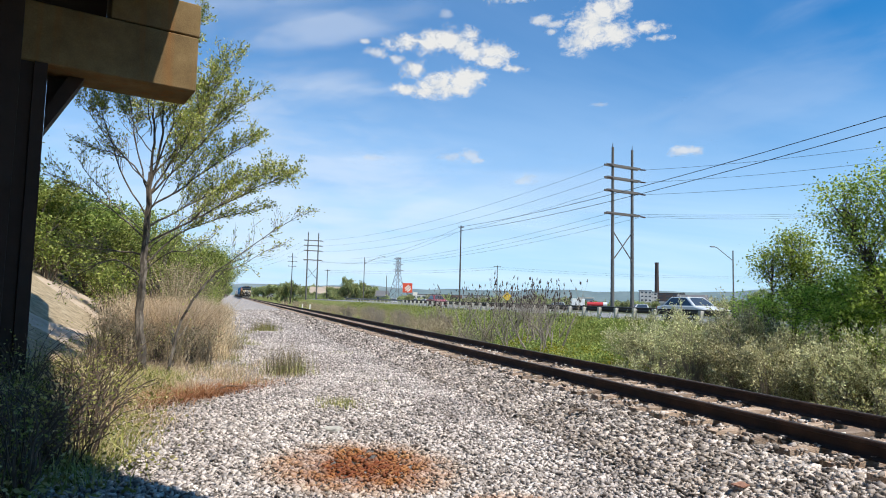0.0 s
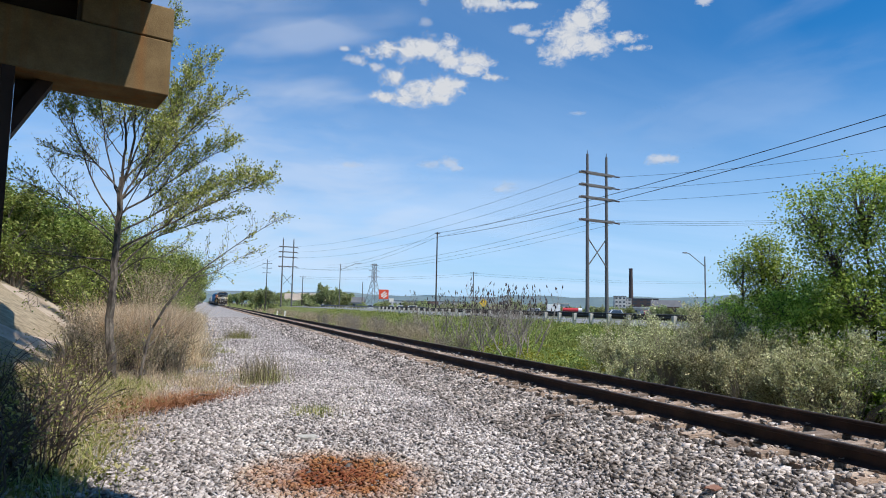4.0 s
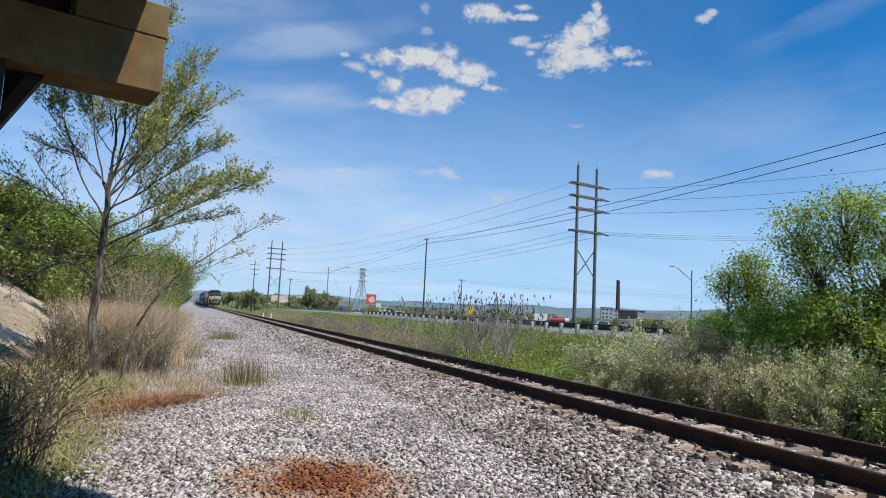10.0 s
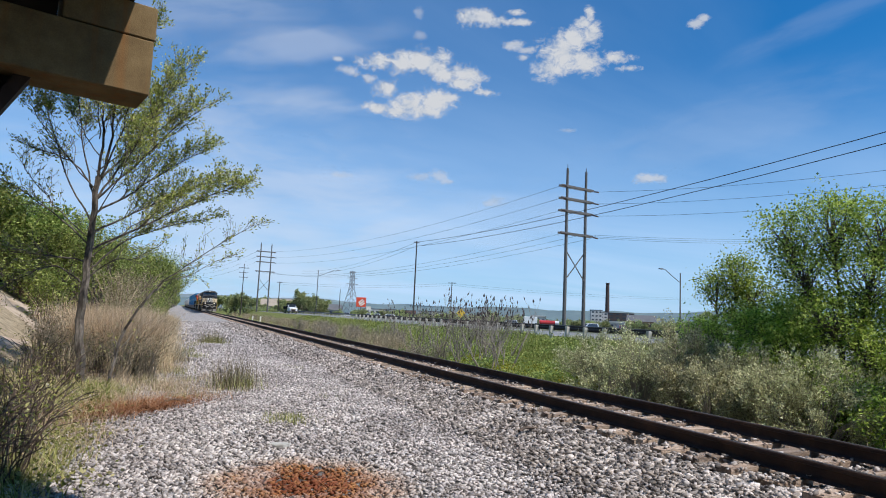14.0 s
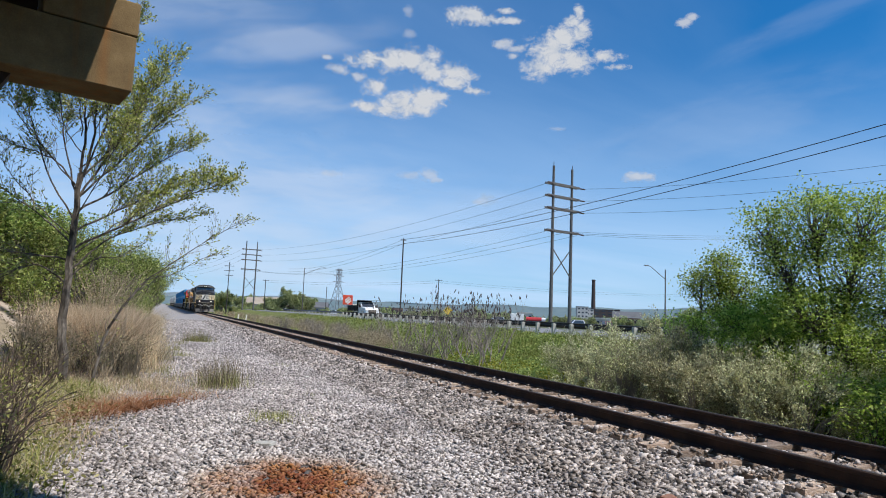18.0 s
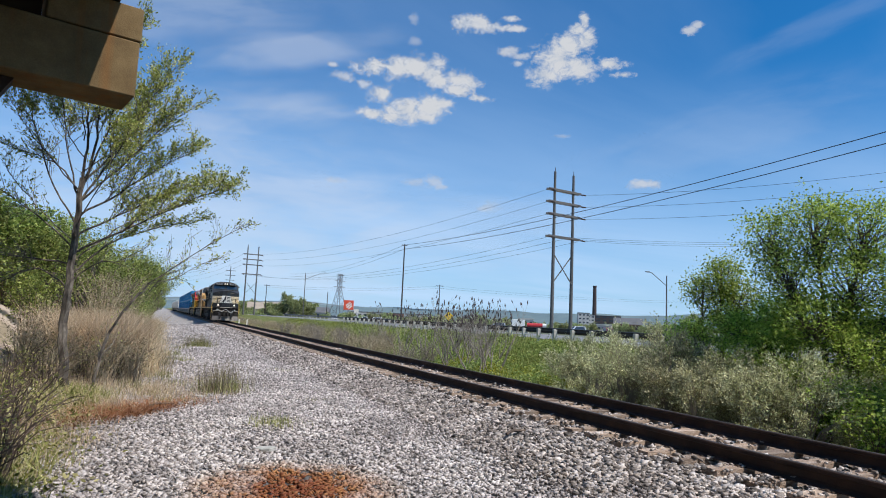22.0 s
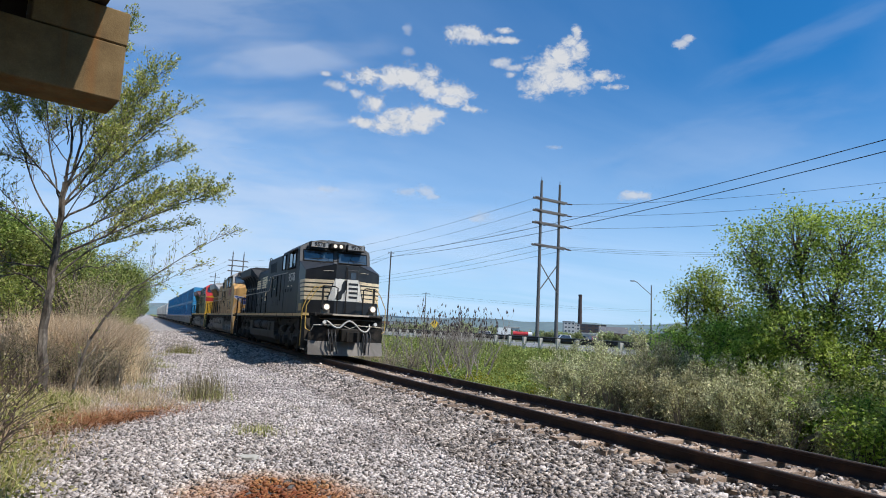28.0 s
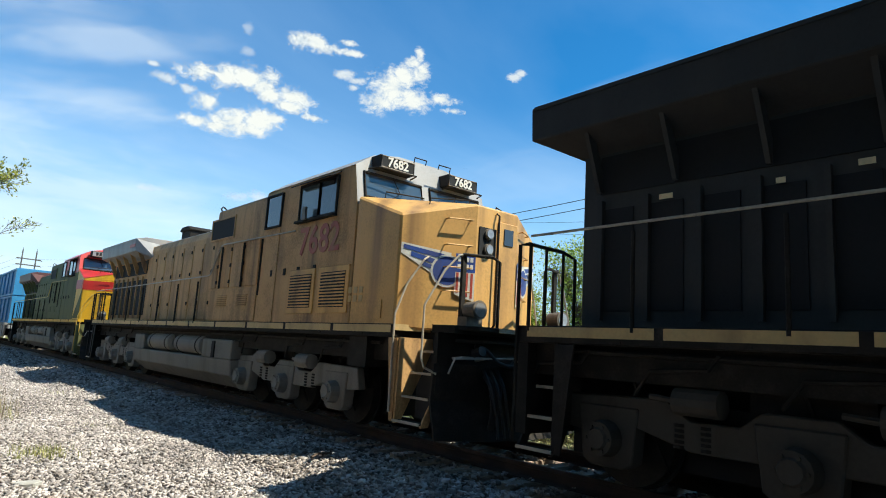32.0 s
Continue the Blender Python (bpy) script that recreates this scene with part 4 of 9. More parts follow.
        part("lens", Geo().cyl((s * 0.90, -1.062, 1.90), (s * 0.90, -1.052, 1.90), 0.10, None, 16), M_LAMPON if c["lit"] else M_LAMPOFF, d)
        # nose grab irons
        for z in (2.20, 2.56, 2.90, 3.30):
            fa, fb = Vector(NOSE_B).lerp(Vector(NOSE_A), 0.10), Vector(NOSE_B).lerp(Vector(NOSE_A), 0.42)
            xa, ya, xb, yb = s * fa.x, fa.y, s * fb.x, fb.y
            part("grab_iron", Geo().tube([(xa, ya, z), (xa, ya - 0.09, z), (xb, yb - 0.09, z), (xb, yb, z)], 0.011, 5), c["irons"], nose)
    if not c.get("nose_lamp"):
        part("headlight_housing", Geo().box(-0.30, 0.30, 1.21, 1.55, 4.34, 4.57), M_IRON, cab, bevel=0.02)
    for dx in (-0.12, 0.12):
        hz, hy = (4.455, 1.22) if not c.get("nose_lamp") else (3.02 + dx, NY - 0.03)
        hx = dx if not c.get("nose_lamp") else -0.22
        h = part("headlight", Geo().cyl((hx, hy - 0.03, hz), (hx, hy + 0.34, hz), 0.09, 0.095, 16), M_CHROME, L if not c.get("nose_lamp") else nose)
        part("lens", Geo().cyl((hx, hy - 0.045, hz), (hx, hy - 0.032, hz), 0.07, None, 16), M_LAMPON if c["lit"] else M_LAMPOFF, h)
    if c.get("nose_lamp"):
        part("headlight_box", Geo().box(-0.40, -0.04, NY - 0.02, NY + 0.01, 2.80, 3.24), M_VOID, nose)
    for s in (-1, 1):
        part("wiper_rail", Geo().tube([(s * 1.15, 1.10, 3.70), (s * 1.15, 1.08, 3.86), (s * 0.42, 0.98, 3.88), (s * 0.42, 1.0, 3.72)], 0.012, 6), M_IRON, nose)
        part("visor_bar", Geo().tube([(s * 1.28, 1.47, 4.30), (s * 1.20, 1.26, 4.31), (s * 0.45, 1.20, 4.30), (s * 0.38, 1.47, 4.30)], 0.014, 6), M_IRON, cab)
        part("nose_rail", Geo().tube([(s * 0.30, -0.05, 3.60), (s * 0.30, -0.06, 3.72), (s * 0.95, 0.14, 3.66), (s * 0.95, 0.16, 3.52)], 0.012, 6), M_IRON, nose)
    part("washer_pod", Geo().box(-0.62, -0.40, 0.80, 1.02, 3.66, 3.74).cyl((-0.51, 0.9, 3.74), (-0.51, 0.9, 3.79), 0.06, 0.04, 8), M_IRON, nose)
    part("antenna", Geo().cyl((0.3, 3.2, 4.60), (0.3, 3.2, 4.72), 0.16, 0.10, 12), roof, cab)
    # pilot, plow, coupler, hoses
    part("pilot", Geo().box(-1.40, 1.40, -0.78, -0.70, 0.75, 1.60), M_IRON, L)
    part("porch", Geo().prism([(-1.50, 0.09), (-1.05, -0.04), (-0.95, -0.06), (-0.95, -0.68), (-1.45, -0.70), (-1.30, -1.0), (1.30, -1.0), (1.45, -0.70), (0.95, -0.68), (0.95, -0.06), (1.05, -0.04), (1.50, 0.09)], "z", 1.56, 1.66), M_IRON, L, "dark front platform")
    # added black block closes the see-through space behind the plow as shade
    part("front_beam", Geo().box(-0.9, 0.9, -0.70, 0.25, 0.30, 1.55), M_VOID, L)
    part("porch_edge", Geo().box(-0.70, 0.70, -1.252, -1.243, 1.60, 1.66), M_PALE, L, "pale worn platform edge")
    for s in (-1, 1):
        part("porch_sill", Geo().prism([(s * 1.515, 0.10), (s * 1.505, 0.085), (s * 0.96, -0.075), (s * 0.96, -0.06)], "z", 1.57, 1.66), c["sill"], L)
    part("anticlimber", Geo().prism([(-1.40, -0.80), (-1.05, -1.22), (1.05, -1.22), (1.40, -0.80)], "z", 1.60, 1.665).prism([(-1.1, -0.79), (-0.85, -1.10), (0.85, -1.10), (1.1, -0.79)], "z", 1.44, 1.49), c["shelf"], L, bevel=0.01)
    part("pilot_rail", Geo().tube([(-1.15, -0.82, 1.22), (-1.15, -1.0, 1.24), (-0.75, -1.06, 1.24), (-0.75, -0.85, 1.20)], 0.018, 6), M_PALE, L)
    part("pilot_rail", Geo().tube([(0.75, -0.82, 1.20), (0.75, -1.06, 1.24), (1.15, -1.0, 1.24), (1.15, -0.82, 1.22)], 0.018, 6), M_PALE, L)
    pv = []
    for z, y0, yc in ((1.14, -0.78, -1.02), (0.64, -0.74, -1.00), (0.14, -0.88, -1.22)):
        pv += [(-1.44, y0, z), (-0.75, y0 + (yc - y0) * 0.75, z), (0, yc, z), (0.75, y0 + (yc - y0) * 0.75, z), (1.44, y0, z)]
    pb = [(x, y + 0.04, z) for x, y, z in pv]
    # the lead unit's upper row is near-black: the shelf's shadow, put into the colour
    for r, nm, mt in ((0, "pilot_plate", M_IRON), (1, "plow", M_PLOW if c["plow"] else M_IRON)):
        o = r * 5
        q = pv[o:o + 10] + pb[o:o + 10]
        f = []
        for i in range(4):
            f += [(i, i + 1, i + 6, i + 5), (i + 10, i + 15, i + 16, i + 11), (i, i + 10, i + 11, i + 1), (5 + i, 6 + i, 16 + i, 15 + i)]
        f += [(0, 5, 15, 10), (4, 14, 19, 9)]
        part(nm, Geo().add(q, f), mt, L, "scraped grey steel snow plow" if r and c["plow"] else "")
    part("coupler_pocket", Geo().box(-0.34, 0.34, -1.30, -0.85, 0.66, 1.12), M_IRON, L, bevel=0.03)
    coupler(L, -1.05, -1)
    hoses(L, -1.02, -1, c.get("hose", M_HOSE))
    stairs(L, -0.66, -0.06, -1, c["step"])
    stairs(L, 18.35, 18.85, 1, M_IRON)
    coupler(L, 19.0, 1)
    part("rear_pilot", Geo().box(-1.45, 1.45, 18.8, 18.95, 0.45, 1.47), M_IRON, L)
    # handrails
    for s in (-1, 1):
        rl = c["rail"]
        part("step_rail", Geo().tube([(s * 1.55, 0.04, 0.42), (s * 1.55, 0.04, 1.80), (s * 1.40, 0.0, 2.25), (s * 1.18, -0.10, 2.64), (s * 1.08, -0.08, 2.70)], 0.016, 8), rl, L)
        part("step_rail", Geo().tube([(s * 1.40, -0.78, 1.00), (s * 1.54, -0.68, 1.08), (s * 1.56, -0.64, 1.20), (s * 1.56, -0.64, 1.92), (s * 1.30, -0.72, 2.42), (s * 1.10, -0.78, 2.66), (s * 1.00, -0.80, 2.68)], 0.016, 8), rl, L)
        part("front_rail", Geo().tube([(s * 1.04, -0.80, 2.68), (s * 0.62, -0.98, 2.68), (s * 0.50, -1.0, 2.62), (s * 0.50, -1.0, 1.67)], 0.024, 6), M_IRON, L)
        part("stanchion", Geo().box(s * 1.00 - 0.035, s * 1.00 + 0.035, -0.80, -0.75, 1.66, 2.68), M_IRON, L)
        posts_and_rail(L, s, [(3.45, 3.38), (6.9, 3.42), (7.05, 3.39), (7.55, 2.76), (7.7, 2.73), (18.75, 2.70)], 0.016, M_IRON, c["siderail"],
                       [(8.3, 2.62, 1.6), (9.75, 2.62, 1.6), (11.3, 2.62, 1.6), (12.85, 2.62, 1.6), (14.4, 2.62, 1.6), (15.95, 2.62, 1.6), (17.4, 2.62, 1.6), (18.75, 2.62, 1.6),
                        (6.95, 3.36, 2.4), (5.75, 3.36, 2.4), (4.85, 3.36, 2.2)])
        part("step_rail", Geo().tube([(s * 1.54, 18.9, 0.36), (s * 1.54, 18.9, 2.60), (s * 1.3, 18.98, 2.66), (s * 0.6, 19.02, 2.66), (s * 0.35, 19.02, 2.60), (s * 0.35, 19.02, 1.6)], 0.024, 6), M_IRON, L)
        for x in (0.62, 0.95, 1.25):
            part("stanchion", Geo().cyl((s * x, 19.0, 1.6), (s * x, 19.0, 2.66), 0.02, None, 6), M_IRON, L)
    # cut lever across the pilot, with its handles
    part("cut_lever", Geo().tube([(-1.42, -1.05, 1.02), (-1.36, -1.10, 1.22), (-0.30, -1.16, 1.26), (0.0, -1.18, 1.14), (0.30, -1.16, 1.26), (1.36, -1.10, 1.22), (1.42, -1.05, 1.02)], 0.016, 6), M_PALE, L, "pale worn uncoupling lever")
    for s in (-1, 1):
        part("glad_hand", Geo().box(s * 0.98 - 0.05, s * 0.98 + 0.05, -1.16, -1.06, 1.28, 1.36).cyl((s * 0.98, -1.06, 1.30), (s * 0.98, -1.22, 1.34), 0.055, 0.07, 10), c.get("hose", M_HOSE), L)
        for k in range(3):
            x = s * (0.52 + 0.13 * k)
            part("jumper_hose", Geo().tube(curved([(x, -1.06, 1.08), (x + s * 0.03, -1.24, 0.85), (x - s * 0.02 * k, -1.30, 0.50), (x - s * 0.05, -1.34, 0.20)]), 0.022, 6), M_RUBBER, L)
        # row of small bolts along the sill, door hinges on the equipment module
        for k in range(14):
            part("sill_bolt", Geo().cyl((s * 1.522, 0.9 + k * 1.28, 1.50), (s * 1.534, 0.9 + k * 1.28, 1.50), 0.022, None, 6), M_IRON, L)
        for y in (5.78, 6.48, 7.22):
            for z in (2.55, 2.92, 3.28):
                part("hinge", Geo().box(s * 1.488 - 0.012, s * 1.488 + 0.012, y - 0.035, y + 0.035, z - 0.04, z + 0.04), M_IRON, am)
        part("cable_run", Geo().tube([(s * 1.36, 0.6, 1.38), (s * 1.36, 5.8, 1.40), (s * 1.34, 13.4, 1.36), (s * 1.36, 18.4, 1.40)], 0.028, 6), M_IRON, L)
        for y in (2.2, 3.85, 5.5, 14.35, 16.0, 17.65):
            part("sand_pipe", Geo().tube([(s * 1.10, y, 1.15), (s * 1.02, y - 0.12, 0.75), (s * 0.86, y - 0.28, 0.22)], 0.018, 5), M_IRON, L)
    # tank, air reservoirs
    tank = [(-1.05, 0.22), (-1.42, 0.50), (-1.46, 0.84), (1.46, 0.84), (1.42, 0.50), (1.05, 0.22)]
    # near-black box behind the reservoirs, shade put into its colour
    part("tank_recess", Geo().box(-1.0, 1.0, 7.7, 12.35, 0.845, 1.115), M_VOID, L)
    tank_m = c.get("tank", M_TANK)
    tk = part("fuel_tank", Geo().prism(tank, "y", 6.0, 13.25), tank_m, L, "dusty riveted fuel tank", bevel=0.02)
    part("tank_end", Geo().box(-1.46, 1.46, 6.0, 7.7, 0.845, 1.26), tank_m, tk, bevel=0.02)
    part("tank_end", Geo().box(-1.46, 1.46, 12.35, 13.25, 0.845, 1.26), tank_m, tk, bevel=0.02)
    for s in (-1, 1):
        for y0, y1 in ((7.95, 9.75), (10.25, 12.05)):
            part("air_reservoir", Geo().cyl((s * 1.22, y0, 1.09), (s * 1.22, y1, 1.09), 0.235, None, 20).cyl((s * 1.22, y0 - 0.08, 1.09), (s * 1.22, y0, 1.09), 0.14, 0.235, 20)
                 .cyl((s * 1.22, y1, 1.09), (s * 1.22, y1 + 0.08, 1.09), 0.235, 0.14, 20), tank_m, L, smooth=False)
            for yy in (y0 + 0.25, y1 - 0.25):
                part("reservoir_band", Geo().cyl((s * 1.22, yy - 0.03, 1.09), (s * 1.22, yy + 0.03, 1.09), 0.243, None, 20), M_IRON, L)
        part("fuel_filler", Geo().box(s * 1.47 - 0.02, s * 1.47 + 0.02, 6.9, 7.05, 0.85, 1.22), M_IRON, tk)
        for y in (1.6, 2.9, 4.9, 5.6, 13.9, 15.2, 16.6, 18.0):
            part("pipe", Geo().tube([(s * 1.38, y, 1.42), (s * 1.38, y + 0.1, 1.28), (s * 1.36, y + 0.7, 1.24), (s * 1.30, y + 0.9, 1.0)], 0.02, 5), M_IRON, L)
        part("sand_box", Geo().box(s * 1.15 - 0.3, s * 1.15 + 0.3, 0.85, 1.35, 1.0, 1.46), M_IRON, L)
    # near-black blocks between the wheels, underframe shade put into their colour
    for y0, y1 in ((1.1, 6.0), (13.26, 18.8)):
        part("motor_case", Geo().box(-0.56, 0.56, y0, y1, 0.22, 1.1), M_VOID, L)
    add_truck(L, 3.85, run)
    add_truck(L, 16.0, run)
    return L, cab, nose, hd, am, rd


VEHICLES = []
# the leading black unit
BLACK_UNIT = dict(label="black freight locomotive with cream stripes on its wide nose", s=0.0, module=8.75, body=M_BLACK, roof=M_BLACKROOF, tank=M_TANKDARK, run=M_DARKRUN, sill=M_SILLTAN,
                  rad=M_BLACKROOF, rad_label="black flared radiator", nose=M_NOSEBLK, cab_front=M_NOSETOP, nose_label="black nose with cream stripes", nose_top=M_NOSETOP,
                  cab_label="dusty black cab", boxes=M_SILLTAN, rim=M_CHROME, number="9578", lit=True, irons=M_PALE, shelf=M_DARKRUN, plow=True, step=M_DARKRUN,
                  rail=M_SAFE, siderail=M_PALE)


def black_unit():
    L, cab, nose, hood, am, rd = gevo(BLACK_UNIT)
    VEHICLES.append((L, 0.0))
    # five stripes wrap the nose, the lowest widest; on the flanks they step back
    for i in range(5):
        z0 = 2.17 + i * 0.168
        z1 = z0 + (0.115 if i else 0.13)
        for s in (-1, 1):
            back = 0.70 + 0.07 * i
            part("nose_stripe", Geo().box(s * 1.505 - 0.005, s * 1.505 + 0.005, 0.15, back, z0, z1), M_CREAM, nose)
            a, b2 = Vector((s * NOSE_A[0], NOSE_A[1])), Vector((s * NOSE_B[0], NOSE_B[1]))
            nrm = Vector((s * NOSE_N.x, NOSE_N.y)) * 0.008
            e = a.lerp(b2, 0.74 + 0.05 * i)
            p = [(*(a + nrm), z0), (*(e + nrm), z0), (*(e + nrm), z1), (*(a + nrm), z1)]
            q = [(x - nrm.x, y - nrm.y, z) for x, y, z in p]
            part("nose_stripe", Geo().add(p + q, [(0, 1, 2, 3), (4, 7, 6, 5), (0, 4, 5, 1), (1, 5, 6, 2), (2, 6, 7, 3), (3, 7, 4, 0)]), M_CREAM, nose)
    for s in (-1, 1):
        a, b2 = Vector((s * NOSE_A[0], NOSE_A[1])), Vector((s * NOSE_B[0], NOSE_B[1]))
        n2 = Vector((s * NOSE_N.x, NOSE_N.y))
        lo, hi, e = a.lerp(b2, 0.78) + n2 * 0.005, a.lerp(b2, 0.98) + n2 * 0.005, a.lerp(b2, 1.0) + n2 * 0.005
        p = [(*lo, 2.17), (*e, 2.17), (*e, 3.01), (*hi, 3.01)]
        q = [(x - n2.x * 0.004, y - n2.y * 0.004, z) for x, y, z in p]
        part("emblem_ground", Geo().add(p + q, [(0, 1, 2, 3), (4, 7, 6, 5)]), M_WHITE, nose, "white emblem ground")
    part("emblem_ground", Geo().prism([(-0.45, 2.17), (-0.005, 2.17), (-0.005, 3.01), (-0.45, 3.01)], "y", NY - 0.010, NY - 0.004), M_WHITE, nose, "white emblem ground")
    part("emblem_ground", Geo().box(0.004, 0.426, NY - 0.036, NY - 0.031, 2.17, 3.01), M_WHITE, nose, "white emblem ground")
    for i in range(4):
        part("nose_dash", Geo().box(0.09 - 0.012 * i, 0.426, NY - 0.042, NY - 0.037, 2.290 + i * 0.168, 2.374 + i * 0.168), M_NOSEBLK, nose)
    part("nose_emblem", Geo().prism([(-0.44, 2.22), (-0.36, 2.46), (-0.22, 2.60), (-0.20, 2.80), (-0.12, 2.96), (-0.012, 2.97), (-0.012, 2.70), (-0.07, 2.52), (-0.16, 2.42), (-0.19, 2.24), (-0.30, 2.19)], "y", NY - 0.020, NY - 0.012), M_NOSEBLK, nose, "black curved emblem")
    for s in (-1, 1):
        lettering("road_number", "9578", 0.50, M_WHITE, cab, side_m(s, 1.506, 2.62, 3.13) @ Matrix.Diagonal((1.24, 1, 1, 1)), 0.004, 0.004, "white road number")
        part("data_plate", Geo().box(s * 1.506 - 0.003, s * 1.506 + 0.003, 3.05, 3.4, 2.76, 2.81).box(s * 1.506 - 0.003, s * 1.506 + 0.003, 2.5, 2.62, 2.76, 2.81), M_CREAM, cab)
        # hood emblem as plain shapes: blocks of bars cut by gaps, leaning blocks, two rows of bars for the name
        x = 1.116
        def put(nm, y0, y1, z0, z1, lean=0.0, m=M_EMBLEM):
            g = Geo().prism([(y0, z0), (y1, z0), (y1 - lean, z1), (y0 - lean, z1)], "x", s * x - 0.004, s * x + 0.004)
            part(nm, g, m, hood)
        for i in range(5):
            z0 = 3.03 + i * 0.128
            for y0, y1 in ((11.915, 12.30), (11.53, 11.895), (11.15, 11.51)):
                put("emblem_bar", y0, y1, z0, z0 + 0.104)
            if i < 4:
                put("emblem_bar", 12.86, 13.62, z0, z0 + 0.104)
                put("emblem_bar", 13.64, 14.08 - 0.02 * i, z0, z0 + 0.104)
            put("emblem_bar", 12.38, 12.79, z0, z0 + 0.104, 0, M_SOOTED)
        put("emblem_block", 10.77, 11.13, 3.03, 3.66)
        put("emblem_block", 10.30, 10.68, 3.03, 3.66, 0.10)
        put("emblem_block", 9.40, 10.20, 3.03, 3.66, 0.05)
        for y0, y1, up in ((10.80, 11.00, 1), (10.34, 10.56, -1)):
            tri = [(y0, 3.03), (y1, 3.03), ((y0 + y1) / 2, 3.36)] if up > 0 else [(y0, 3.66), (y1, 3.66), ((y0 + y1) / 2, 3.34)]
            part("emblem_notch", Geo().prism(tri, "x", s * 1.1235 - 0.003, s * 1.1235 + 0.003), M_BLACK, hood)
        for z0, y0, y1 in ((2.58, 9.60, 11.23), (2.31, 9.30, 11.23)):
            k = 7 if z0 > 2.4 else 8
            w = (y1 - y0) / k
            for i in range(k):
                put("name_bar", y0 + i * w + 0.03, y0 + (i + 1) * w - 0.03, z0, z0 + 0.195, 0, M_EMBLEM)
        for y, z, w in ((8.38, 3.25, 0.14), (7.95, 3.25, 0.16), (7.75, 3.38, 0.14), (6.9, 3.3, 0.12), (6.45, 3.2, 0.16), (6.45, 2.75, 0.18), (12.0, 2.5, 0.2), (13.3, 2.45, 0.08), (15.4, 3.05, 0.18), (16.1, 3.0, 0.12), (17.2, 3.02, 0.22), (6.7, 2.9, 0.1)):
            xx = 1.488 if y < 8.6 else 1.118
            part("notice", Geo().box(s * xx - 0.003, s * xx + 0.003, y, y + w * 0.7, z, z + 0.055), M_EMBLEM, hood)
    for i in range(5):
        part("rear_stripe", Geo().box(-1.05, -0.30, 18.352, 18.36, 1.95 + 0.2 * i, 2.06 + 0.2 * i), M_CREAM, hood)


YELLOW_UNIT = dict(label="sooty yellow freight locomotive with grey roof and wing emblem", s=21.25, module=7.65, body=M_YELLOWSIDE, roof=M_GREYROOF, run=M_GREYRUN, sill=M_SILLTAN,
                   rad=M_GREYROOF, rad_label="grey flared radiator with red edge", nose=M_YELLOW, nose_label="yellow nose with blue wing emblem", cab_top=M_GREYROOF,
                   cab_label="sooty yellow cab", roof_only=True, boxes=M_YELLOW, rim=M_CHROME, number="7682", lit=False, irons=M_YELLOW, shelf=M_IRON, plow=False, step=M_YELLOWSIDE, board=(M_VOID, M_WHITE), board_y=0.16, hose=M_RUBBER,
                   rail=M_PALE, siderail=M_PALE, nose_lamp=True)


